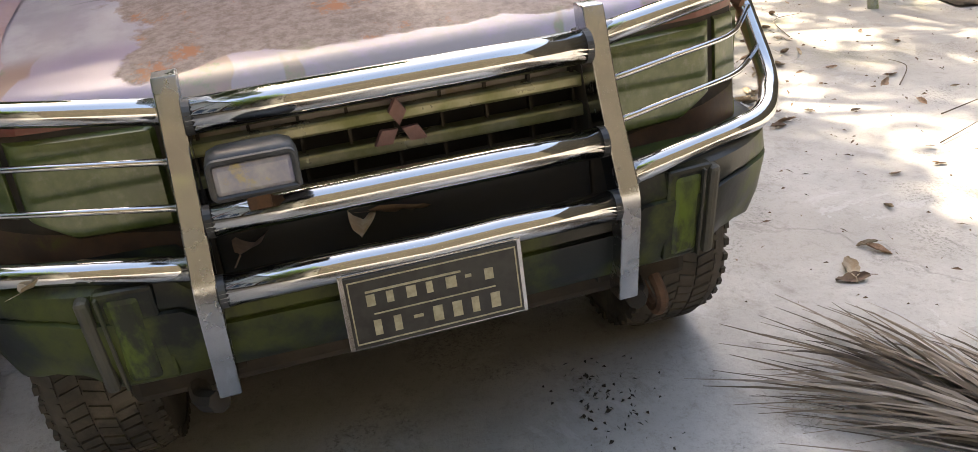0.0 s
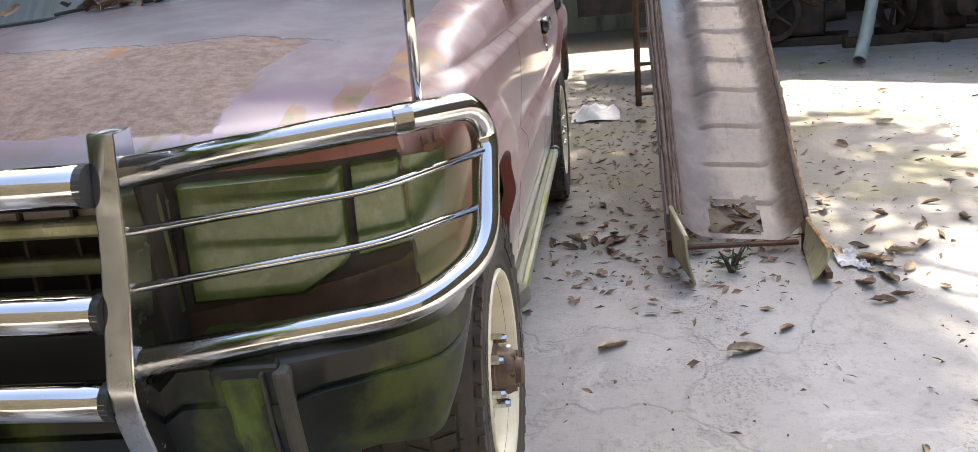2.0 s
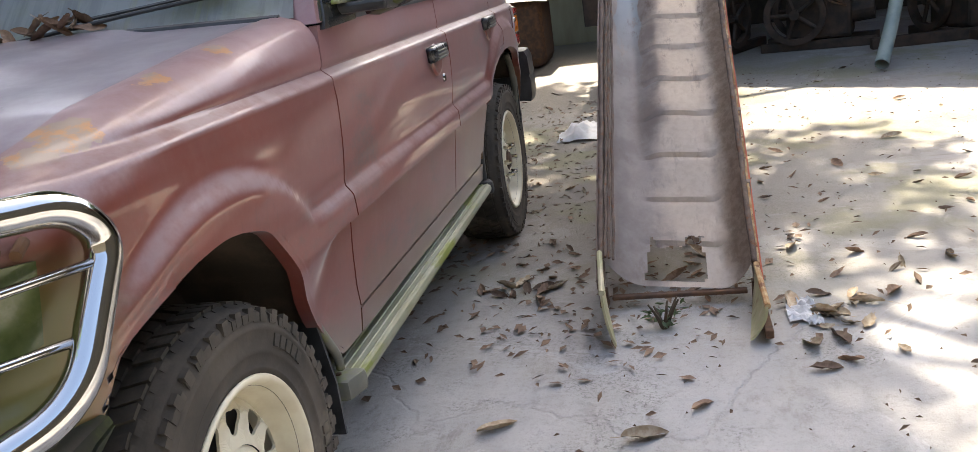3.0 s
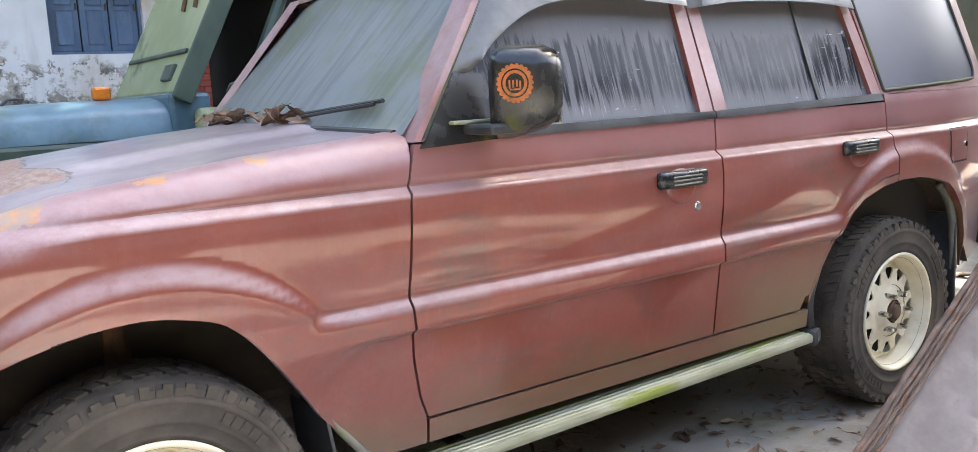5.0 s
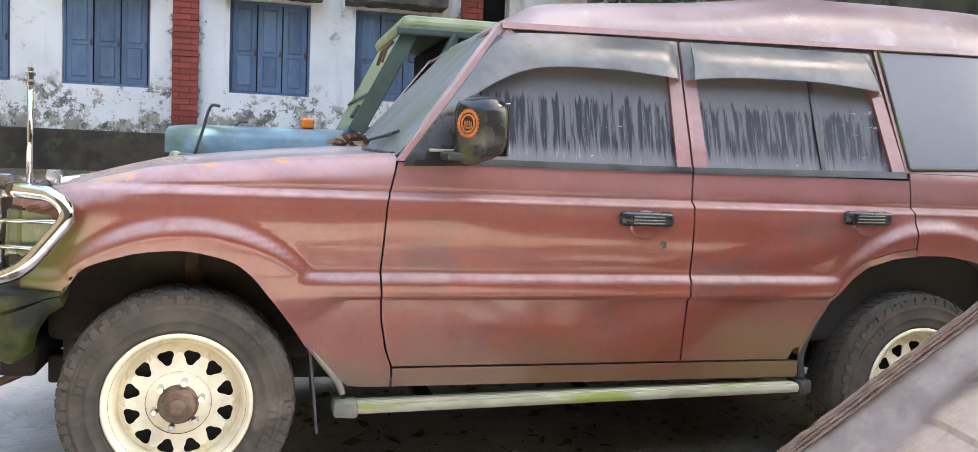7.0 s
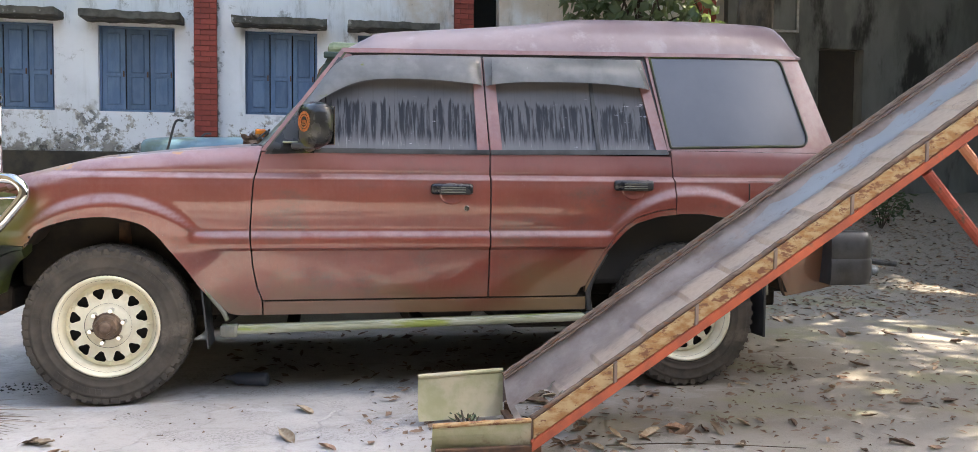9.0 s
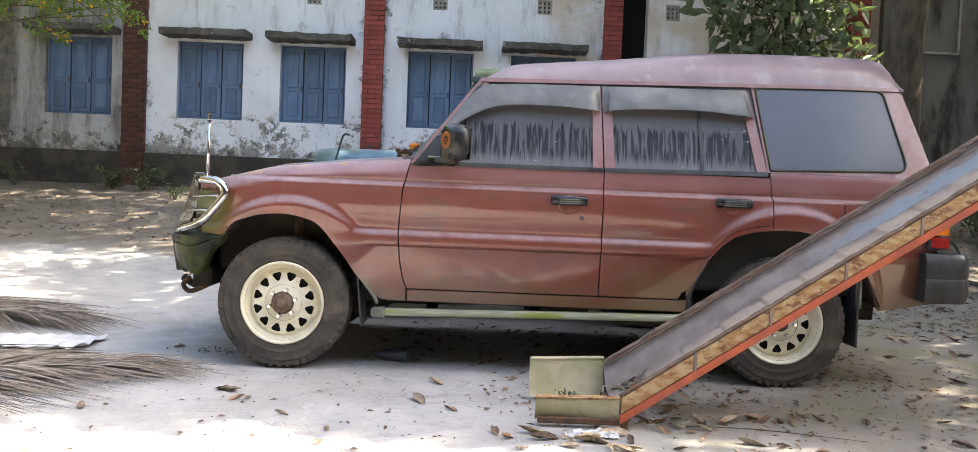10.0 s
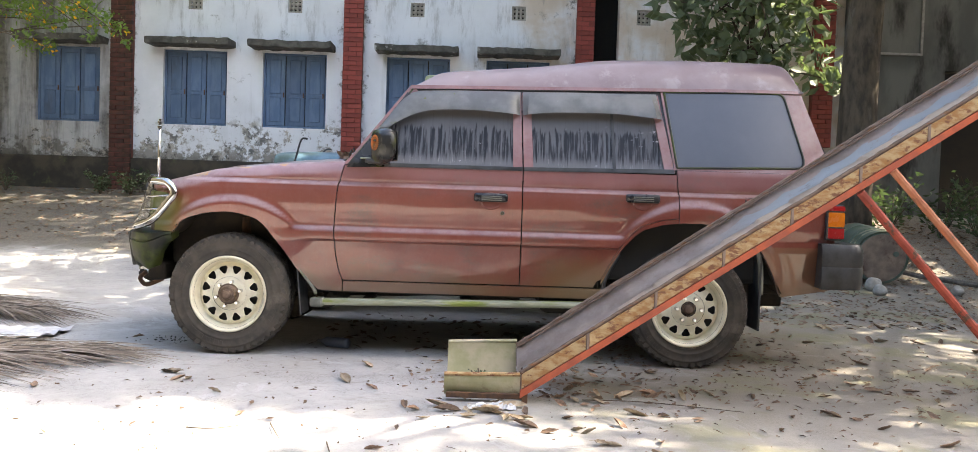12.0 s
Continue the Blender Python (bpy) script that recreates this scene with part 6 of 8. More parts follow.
for s in (-1, 1):
    loop = bent([(-0.612, s * 0.40, 0.985), (-0.475, s * 0.790, 1.012), (-0.345, s * 0.868, 1.003), (-0.298, s * 0.880, 0.945), (-0.428, s * 0.884, 0.778), (-0.560, s * 0.795, 0.738), (-0.685, s * 0.41, 0.722)], 0.065, 8)
    cage = part("side_cage", tube(loop, R2, 20), CHROME, bull, "polished side loop", True)
    part("tube_sleeve", tube([(-0.482, s * 0.772, 1.0105), (-0.470, s * 0.797, 1.0115)], R2 * 1.04, 20), CHROME_DULL, cage)
    for zi, zo, xi in ((0.905, 0.925, -0.638), (0.828, 0.845, -0.662)):
        part("thin_rod", tube(bent([(xi, s * 0.41, zi), (xi + 0.12, s * 0.74, zi + 0.010), (-0.338 if zi > 0.87 else -0.385, s * 0.880, zo)], 0.06, 6), 0.0065, 10), CHROME, bull, "thin chrome rod", True)
    part("mount_bolt", tube([(-0.40, s * 0.80, 0.965), (-0.43, s * 0.81, 0.955)], 0.009, 8), RUST, bull, "rusty bolt")
    part("mount_bolt", tube([(-0.36, s * 0.81, 0.965), (-0.39, s * 0.82, 0.955)], 0.008, 8), RUST, bull, "rusty bolt")
    part("bumper_stay", tube(smooth_path([(-0.66, s * 0.43, 0.43), (-0.58, s * 0.47, 0.40), (-0.52, s * 0.47, 0.44)], 5), 0.022, 8), DARK, bull, "blackened bumper stay")
# marker mast
mast = part("marker_mast", tube([(-0.428, -0.800, 0.99), (-0.424, -0.806, 1.33)], 0.0085, 12), CHROME_DULL, bull, "slim chrome marker mast", True)
for z, r in ((1.325, 0.013), (1.342, 0.009), (1.352, 0.013), (1.366, 0.008)):
    part("mast_ring", tube([(-0.424, -0.806, z - 0.005), (-0.424, -0.806, z + 0.005)], r, 12), CHROME, mast)
# spot lamp
fog = part("spot_lamp", box((-0.750, 0.197, 0.858), (-0.665, 0.350, 0.934), 0.026), BLACK, bull, "black rectangular spot lamp", True)
part("lens", box((-0.757, 0.207, 0.862), (-0.740, 0.340, 0.918), 0.010), FOG, fog, "clouded ribbed lens")
part("lens_rim", tube(bent([(-0.753, 0.205, 0.860), (-0.753, 0.205, 0.922), (-0.753, 0.343, 0.922), (-0.753, 0.343, 0.860), (-0.753, 0.205, 0.860)], 0.012), 0.006, 8), BLACK, fog)
part("lamp_bracket", box((-0.715, 0.255, 0.815), (-0.675, 0.295, 0.868), 0.004), RUST, fog)
# number plate: bars stand in for its characters
tilt = Matrix.Translation((-0.742, 0.004, 0.664)) @ Matrix.Rotation(radians(4), 4, "Y") @ Matrix.Rotation(radians(-90), 4, "Z")
plate = part("number_plate", box((-0.163, -0.003, -0.140), (0.163, 0.003, 0.0), 0.0015, tilt), PLATE, bull, "black number plate with worn cream characters")


def plate_bar(x0, z0, x1, z1, depth=0.0045):
    bm = box((x0, -depth, z0), (x1, -0.0028, z1), 0, tilt)
    part("plate_bar", bm, PLATE_INK, plate)


part("plate_border", box((-0.172, 0.0032, -0.145), (0.172, 0.007, 0.004), 0.001, tilt), CHROME_DULL, plate, "grey plate edge")
for a in ((-0.158, -0.010, 0.158, -0.0075), (-0.158, -0.132, 0.158, -0.1295), (-0.158, -0.132, -0.1555, -0.0075), (0.1555, -0.132, 0.158, -0.0075), (-0.118, -0.078, 0.112, -0.0755)):
    plate_bar(*a)
for k, w in enumerate((0.016, 0.013, 0.018, 0.012, 0.020, 0.012, 0.017)):
    x = -0.128 + 0.037 * k
    h = 0.006 if k == 5 else 0.022
    z = -0.047 if k == 5 else -0.060
    plate_bar(x, z, x + w, z + h)
plate_bar(-0.128, -0.034, 0.05, -0.030)
for k, w in enumerate((0.014, 0.014, 0.018, 0.018, 0.018, 0.014, 0.018)):
    x = -0.122 + 0.037 * k
    h = 0.006 if k == 2 else 0.030
    z = -0.103 if k == 2 else -0.119
    plate_bar(x, z, x + w, z + h)

# wipers and the leaves caught under them
for y0, y1 in ((-0.12, -0.62), (0.42, -0.05)):
    arm = part("wiper", tube(smooth_path([(0.585, y0, 1.190), (0.625, (y0 + y1) / 2, 1.215), (0.675, y1, 1.235)], 6), 0.005, 8), BLACK, car, "black wiper arm")
    part("wiper_blade", tube([(0.640, y0 - 0.10, 1.214), (0.690, y1 - 0.02, 1.243)], 0.006, 6), BLACK, arm)

# ---- building behind the car ----
FY, BASE, TOP = 8.5, 0.80, 6.4
rng = random.Random(7)
WINDOWS = [-9.54, -7.92, -5.807, -3.755, -2.143, -0.143, 1.476]
PILLARS = [(-8.30, -7.98), (-4.563, -4.215), (-0.837, -0.519), (2.903, 3.198)]
WIN_W, WIN_LO, WIN_HI = 1.03, 1.93, 3.14


def wall_with_openings(x0, x1, z0, z1, y0, y1, holes):
    """A thick wall with rectangular openings cut through it; holes: x0, x1, z0, z1."""
    xs = sorted({x0, x1, *[h[0] for h in holes], *[h[1] for h in holes]})
    zs = sorted({z0, z1, *[h[2] for h in holes], *[h[3] for h in holes]})

    def solid(i, j):
        if not (0 <= i < len(xs) - 1 and 0 <= j < len(zs) - 1):
            return False
        cx, cz = (xs[i] + xs[i + 1]) / 2, (zs[j] + zs[j + 1]) / 2
        return not any(h[0] < cx < h[1] and h[2] < cz < h[3] for h in holes)
    verts, faces = [], []

    def quad(*pts):
        faces.append(tuple(range(len(verts), len(verts) + 4)))
        verts.extend(pts)
    for i in range(len(xs) - 1):
        for j in range(len(zs) - 1):
            if not solid(i, j):
                continue
            a, b, c, d = xs[i], xs[i + 1], zs[j], zs[j + 1]
            quad((a, y0, c), (b, y0, c), (b, y0, d), (a, y0, d))
            quad((b, y1, c), (a, y1, c), (a, y1, d), (b, y1, d))
            if not solid(i - 1, j):
                quad((a, y1, c), (a, y0, c), (a, y0, d), (a, y1, d))
            if not solid(i + 1, j):
                quad((b, y0, c), (b, y1, c), (b, y1, d), (b, y0, d))
            if not solid(i, j - 1):
                quad((a, y1, c), (b, y1, c), (b, y0, c), (a, y0, c))
            if not solid(i, j + 1):
                quad((a, y0, d), (b, y0, d), (b, y1, d), (a, y1, d))
    bm = bm_from(verts, faces)
    bmesh.ops.remove_doubles(bm, verts=bm.verts, dist=1e-4)
    bmesh.ops.recalc_face_normals(bm, faces=bm.faces)
    return bm


VENTS = [(-3.37, -3.14), (-1.76, -1.53), (0.217, 0.446), (1.86, 2.09)]
holes = [(x, x + WIN_W, WIN_LO, WIN_HI) for x in WINDOWS] + [(a, b, 3.79, 4.02) for a, b in VENTS]
tagged(part("wall_north", wall_with_openings(-11.0, 3.20, BASE - 0.4, TOP, FY, FY + 0.25, holes), PLASTER), "old whitewashed building wall, mould-stained near its foot", "wall", kind="structure")
plinth = tagged(part("wall_plinth", box((-11.0, FY - 0.10, BASE - 0.5), (3.20, FY - 0.002, 1.36), 0.02), PLINTH), "dark mossy plinth along the building", "plinth", kind="structure")
# near-black sheet; the room's shade is its colour
tagged(part("building_back", box((-11.0, FY + 1.2, 0.4), (3.2, FY + 1.35, TOP)), INTERIOR), "near-black sheet giving the shade of the room behind the shutters", "wall", kind="structure")
tagged(part("building_roof", box((-11.3, FY - 0.6, TOP), (12.5, FY + 5, TOP + 0.15), 0.02), CONCRETE_DARK), "grey concrete roof slab", "roof", kind="structure")


def shutter_window(name, x, dark):
    w = tagged(new(name), "blue three-leaf wooden shutters closed in the wall", "window", kind="structure")
    y = FY + 0.105
    for k in range(3):
        a, b = x + 0.033 + 0.323 * k, x + 0.03 + 0.323 * (k + 1) - 0.013
        ang = rng.uniform(-0.02, 0.02)
        leaf = part("shutter_leaf", box((a, y, WIN_LO + 0.04), (b, y + 0.03, WIN_HI - 0.03), 0.004), SHUTTER, w)
        leaf.location.y = ang * 0.3
        for z0, z1 in ((WIN_LO + 0.11, WIN_LO + 0.50), (WIN_LO + 0.56, WIN_HI - 0.10)):
            part("raised_panel", box((a + 0.065, y - 0.016, z0), (b - 0.065, y + 0.002, z1), 0.013), SHUTTER, leaf)
            for zz in (z0 - 0.012, z1 + 0.004):
                part("panel_moulding", box((a + 0.045, y - 0.006, zz), (b - 0.045, y + 0.001, zz + 0.008), 0.002), SHUTTER, leaf)
        part("latch", box((b - 0.03, y - 0.02, WIN_LO + 0.50), (b - 0.012, y, WIN_LO + 0.58), 0.003), RUST, leaf, "small dark latch")
    for lo, hi in (((x, FY + 0.08, WIN_LO), (x + 0.03, FY + 0.16, WIN_HI)), ((x + WIN_W - 0.03, FY + 0.08, WIN_LO), (x + WIN_W, FY + 0.16, WIN_HI)),
                   ((x + 0.03, FY + 0.08, WIN_HI - 0.03), (x + WIN_W - 0.03, FY + 0.16, WIN_HI)), ((x + 0.03, FY + 0.075, WIN_LO), (x + WIN_W - 0.03, FY + 0.17, WIN_LO + 0.035))):
        part("window_frame", box(lo, hi, 0.003), SHUTTER, w)
    # concrete ledge over the opening
    bm = box((x - 0.15, FY - 0.46, WIN_HI + 0.03), (x + WIN_W + 0.14, FY - 0.002, WIN_HI + 0.135), 0.012)
    bmesh.ops.subdivide_edges(bm, edges=[e for e in bm.edges if abs(e.verts[0].co.x - e.verts[1].co.x) > 0.5], cuts=16, use_grid_fill=True)
    for v in bm.verts:
        v.co.z += 0.022 * noise.noise(Vector((v.co.x * 9, v.co.y * 9, x)))
        v.co.y += 0.025 * noise.noise(Vector((v.co.x * 7, v.co.z * 9, x + 5)))
    part("rain_ledge", bm, LEDGE, w, "mould-black concrete ledge")


for i, x in enumerate(WINDOWS):
    shutter_window("window_%d" % (i + 1), x, False)


def vent(x, z, y):
    v = tagged(new("vent_grille"), "square pierced concrete vent in the wall", "vent", group="wall vents")
    for k in range(4):
        a = x + 0.2 * k / 3
        part("vent_bar", box((a, y, z), (a + 0.03, y + 0.05, z + 0.23), 0.003), STONE, v)
        b = z + 0.2 * k / 3
        part("vent_bar", box((x + 0.001, y + 0.006, b), (x + 0.229, y + 0.045, b + 0.03), 0.003), STONE, v)
    for i in range(3):
        for j in range(3):
            c = Vector((x + 0.048 + 0.067 * i, y + 0.03, z + 0.048 + 0.067 * j))
            part("vent_ring", tube([c + Vector((0.02 * math.cos(t), 0, 0.02 * math.sin(t))) for t in [2 * math.pi * q / 10 for q in range(11)]], 0.006, 6, False), STONE, v)


for a, b in VENTS:
    vent(a, 3.79, FY + 0.02)

# wall stretch farther along, set back behind a dark gap
tagged(part("wall_north_east", wall_with_openings(3.62, 7.3, BASE - 0.4, TOP, FY + 0.05, FY + 0.30, [(3.898, 4.128, 3.79, 4.04), (4.6, 6.2, 0.9, 3.1)]), PLASTER), "stained whitewashed wall with a yellow damp patch", "wall", kind="structure")
vent(3.898, 3.80, FY + 0.07)
# near-black sheet; the recess's shade is its colour
tagged(part("wall_recess", box((3.0, FY + 1.0, 0.4), (12.0, FY + 1.2, TOP)), INTERIOR), "near-black sheet giving the shade of the recess behind the wall", "wall", kind="structure")
tagged(part("wall_far_east", wall_with_openings(7.3, 12.5, BASE - 0.5, TOP, FY - 0.10, FY + 0.15, [(8.9, 9.7, 0.9, 3.2)]), CONCRETE_DARK), "dark damp-streaked wall", "wall", kind="structure")
board = tagged(part("wall_board", box((7.78, FY - 0.14, 3.46), (8.46, FY - 0.104, 4.5), 0.006), CONCRETE_DARK), "framed grey board above the doorway", "board")
for lo, hi in (((7.74, FY - 0.155, 3.42), (8.50, FY - 0.105, 3.46)), ((8.46, FY - 0.155, 3.46), (8.50, FY - 0.105, 4.5))):
    part("board_frame", box(lo, hi, 0.004), STONE, board)


# brick pilasters: courses of single bricks
def pilaster(name, x0, x1, y, z0, z1, brick_meshes, facing):
    core = tagged(part(name, box((x0 + 0.008, y, z0), (x1 - 0.008, y + 0.16, z1)), MORTAR), "red-painted brick pilaster with worn faces", "pilaster", kind="structure")
    n = int((z1 - z0) / 0.076)
    w = x1 - x0
    for k in range(n):
        z = z0 + 0.076 * k
        cuts = (0.0, 0.70, 1.0) if k % 2 else (0.0, 0.30, 1.0)
        for a, b in zip(cuts, cuts[1:]):
            key = round((b - a) * w, 3)
            if key not in brick_meshes:
                bm = box((0.003, -0.016, 0.004), (key - 0.003, 0.05, 0.072), 0.004)
                me = bpy.data.meshes.new("brick")
                bm.to_mesh(me)
                bm.free()
                me.materials.append(facing)
                brick_meshes[key] = me
            ob = new("brick", brick_meshes[key])
            ob.parent = core
            ob.location = (x0 + a * w, y + rng.uniform(-0.003, 0.003), z)


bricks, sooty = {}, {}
# the two left pilasters take the brick with soot and tree shade coloured in
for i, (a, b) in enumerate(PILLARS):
    pilaster("pilaster_%d" % (i + 1), a, b, FY - 0.125, 0.75 if i else 0.6, 4.4, sooty if i < 2 else bricks, BRICK_SOOTY_SHADED if i < 2 else BRICK)
pilaster("pilaster_5", 6.76, 7.10, FY - 0.09, 1.9, 4.6, bricks, BRICK)

# ---- walls and shed that close the yard ----
tagged(part("wall_east", box((12.0, -10.2, -0.2), (12.25, FY + 0.4, 3.2)), BEIGE_WALL), "stained beige wall at the yard's far end", "wall", kind="structure")
# unseen wall, added to keep the sun off the ground around the drums
tagged(part("wall_east_house", box((12.30, 1.2, -0.2), (12.55, FY + 0.4, 6.4)), CONCRETE_DARK), "unseen tall wall added to shade the ground by the drums", "wall", kind="structure")
# unseen wall, added to cut sky light on the car's front and chrome
tagged(part("wall_west", box((-7.5, -10.2, -0.2), (-7.3, 2.4, 7.0)), PLINTH), "unseen tall dark wall added to darken the car's front", "wall", kind="structure")
# unseen wall, added to shade the facade's left end and the soil
tagged(part("wall_north_west", box((-7.4, 2.4, -0.2), (-7.1, FY - 0.15, 7.5)), CONCRETE_DARK), "unseen tall wall added to shade the building's left end", "wall", kind="structure")
# unseen wall, added and kept dark for what doors and windows reflect
tagged(part("wall_south", box((-7.5, -10.4, -0.2), (12.25, -10.2, 7.5)), PLINTH), "unseen tall dark wall added to darken reflections in the car", "wall", kind="structure")

# open shed full of old machines
shed = empty("shed", "dark open shed with a corrugated iron roof", "shed")
# unseen roof, its eave slanted to cast the straight shade edge
bm = bmesh.new()
rows = []
for i in range(200):
    yy = -10.0 + 8.35 * i / 199
    eave = 8.45 + (yy + 2.25) * 0.72
    wave = 0.02 * math.sin(yy * 2 * math.pi / 0.16)
    rows.append([bm.verts.new((max(eave, 5.2), yy, 2.75 + wave)), bm.verts.new((11.85, yy, 3.25 + wave))])
for a, b in zip(rows, rows[1:]):
    bm.faces.new((a[0], a[1], b[1], b[0]))
bmesh.ops.solidify(bm, geom=bm.faces[:], thickness=0.004)
part("roof", bm, RUST, shed, "rusty corrugated roof sheet")
for y in (-9.8, -7.2, -1.75):
    px = max(8.45 + (y + 2.25) * 0.72, 5.2) + 0.1
    part("post", tube([(px, y, -0.02), (px, y, 2.76)], 0.06, 10), DARK, shed)
    part("post", tube([(11.5, y, -0.02), (11.5, y, 3.2)], 0.06, 10), DARK, shed)
# near-black boards; the shade inside the shed is put into their colour
part("back_board", box((11.7, -10.0, 0.0), (11.75, -1.65, 3.2), 0.004), DARK, shed, "near-black back boards giving the shed its shade")
part("side_board", box((7.6, -1.70, 0.0), (11.7, -1.65, 3.0), 0.004), DARK, shed, "near-black side boards giving the shed its shade")


def flywheel(r, w):
    return lathe([(r * 0.80, -w / 2), (r, -w / 2), (r, w / 2), (r * 0.80, w / 2), (r * 0.80, -w / 2)], 32)


def engine(name, x, y, turn, paint, label, red):
    """An old stationary engine on skids: block, hopper, flywheels, pipes."""
    e = empty(name, label, "machine", group="scrap machines")
    for s in (-0.22, 0.22):
        part("skid", box((-0.55, s - 0.04, 0.0), (0.55, s + 0.04, 0.09), 0.008), MACHINE, e)
    part("block", box((-0.32, -0.20, 0.09), (0.30, 0.20, 0.50), 0.04), MACHINE, e)
    part("cylinder_head", tube([(-0.30, 0, 0.32), (-0.52, 0, 0.34)], 0.11, 18), MACHINE, e)
    part("hopper", box((-0.20, -0.17, 0.50), (0.16, 0.17, 0.74), 0.03), paint, e, red)
    for s in (-0.27, 0.27):
        fw = part("flywheel", flywheel(0.30, 0.07), MACHINE, e)
        fw.location = (0.20, s, 0.36)
        for k in range(5):
            a = 2 * math.pi * k / 5
            part("spoke", tube([(0, 0, 0), (0.25 * math.cos(a), 0, 0.25 * math.sin(a))], 0.02, 8), MACHINE, fw)
        part("hub", tube([(0, -0.05, 0), (0, 0.05, 0)], 0.05, 12), MACHINE, fw)
    part("exhaust", tube(smooth_path([(-0.45, 0.05, 0.42), (-0.46, 0.06, 0.60), (-0.40, 0.10, 0.80), (-0.30, 0.12, 0.98)], 5), 0.028, 10), RUST, e)
    part("fuel_tank", tube([(0.05, -0.16, 0.86), (0.05, 0.16, 0.86)], 0.09, 16), MACHINE, e)
    part("tank_stay", box((0.03, -0.02, 0.70), (0.07, 0.02, 0.80)), MACHINE, e)
    for k in range(3):
        part("fuel_line", tube(smooth_path([(0.05 - 0.1 * k, 0.15, 0.80), (-0.1, 0.24, 0.62 - 0.06 * k), (-0.28, 0.20, 0.40)], 5), 0.009, 6), RUST, e)
    e.matrix_basis = pose(x, y, 0, 0, 0, turn)
    return e


engine("scrap_engine", 8.2, -4.35, 20, MACHINE_RED, "old stationary engine with a dull red hopper", "dull red water hopper")
engine("scrap_engine", 8.5, -3.05, 75, MACHINE, "oily black stationary engine with flywheels", "")
engine("scrap_engine", 9.0, -5.6, 110, MACHINE, "rusted stationary engine on skids", "")
engine("scrap_engine", 8.9, -2.1, 150, MACHINE, "oily black stationary engine with flywheels", "")
engine("scrap_engine", 9.4, -7.2, 40, MACHINE, "rusted stationary engine on skids", "")
tagged(part("scrap_beam", box((7.75, -5.1, 0.0), (7.87, -3.4, 0.10), 0.01), MACHINE), "dark timber beam on the shed floor", "beam")
tagged(part("leaning_pipe", tube(smooth_path([(6.40, -3.20, 0.06), (6.75, -3.36, 0.36), (7.15, -3.52, 0.70), (7.9, -3.80, 1.25)], 5), 0.055, 16, False), PIPE, None, "", True), "grey-green pipe leaning on the scrap machines", "pipe")
tagged(part("scrap_sheet", box((7.7, -1.6, 0.0), (7.8, -0.75, 1.0), 0.01, pose(0, 0, 0, 0, -4, 0)), MACHINE), "dark metal sheet standing against the shed", "sheet")


# ---- playground slide ----
slide = empty("playground_slide", "worn steel playground slide with rusted orange frame", "slide")
Y0, Y1 = -1.300, -1.800          # inner and outer wall of the chute
KX, KZ, RISE = 1.690, 0.045, math.tan(radians(33.45))
UPW = 0.098                      # height of the chute's sides
CANT = 0.095                     # the chute leans to its outer side


def cant(y):
    return CANT * (y - Y1)


TOPX = 4.55


def chute_floor():
    """The bed: hollows between cross ribs, folded up at both sides, torn open at the foot."""
    verts, faces = [], []
    nx, ny = 420, 44
    for i in range(nx + 1):
        x = KX + (TOPX - KX) * i / nx
        along = (x - KX) / math.cos(radians(33.6))
        for j in range(ny + 1):
            v = j / ny
            y = Y0 + (Y1 - Y0) * v
            mid = sstep(v, 0.24, 0.36) * sstep(v, 0.92, 0.82)
            ph = along / 0.205 + 0.04 * noise.noise(Vector((0, v * 4, along)))
            saw = ph - math.floor(ph)
            dent = (0.011 * saw + 0.004 * sstep(saw, 0.86, 0.97)) * sstep(saw, 1.0, 0.965) * mid
            rip = 0.005 * noise.noise(Vector((x * 4, y * 7, 0.3)))
            curb = UPW * (max(0.0, 1 - v / 0.30) ** 2.2 + max(0.0, 1 - (1 - v) / 0.24) ** 2.2)
            raised = 0.050 * sstep(v, 0.22, 0.46) * sstep(x - KX, 0.2, 0.75)
            curb -= raised / UPW * UPW * max(0.0, 1 - (1 - v) / 0.24) ** 2.2
            curb += raised
            if v > 0.78:
                rip += 0.012 * noise.noise(Vector((x * 13, y * 10, 7)))
            verts.append((x, y, KZ + (x - KX) * RISE - dent + rip + curb + cant(y)))
    n = ny + 1
    for i in range(nx):
        for j in range(ny):
            u, v = i / nx * (TOPX - KX), (j + 0.5) / ny
            torn = 0.175 + 0.05 * noise.noise(Vector((v * 13, 1.5, 0)))
            if 0.02 < u < torn and 0.27 + 0.30 * u < v < 0.70 + 0.05 * noise.noise(Vector((u * 16, 0, 2))):
                continue
            faces.append((i * n + j, (i + 1) * n + j, (i + 1) * n + j + 1, i * n + j + 1))
    bm = bm_from(verts, faces)
    bmesh.ops.solidify(bm, geom=bm.faces[:], thickness=0.003)
    bmesh.ops.recalc_face_normals(bm, faces=bm.faces)
    return bm


smooth_by_angle(part("chute_bed", chute_floor(), SLIDE_STEEL, slide, "dented sheet-steel chute torn at the foot"), 24)
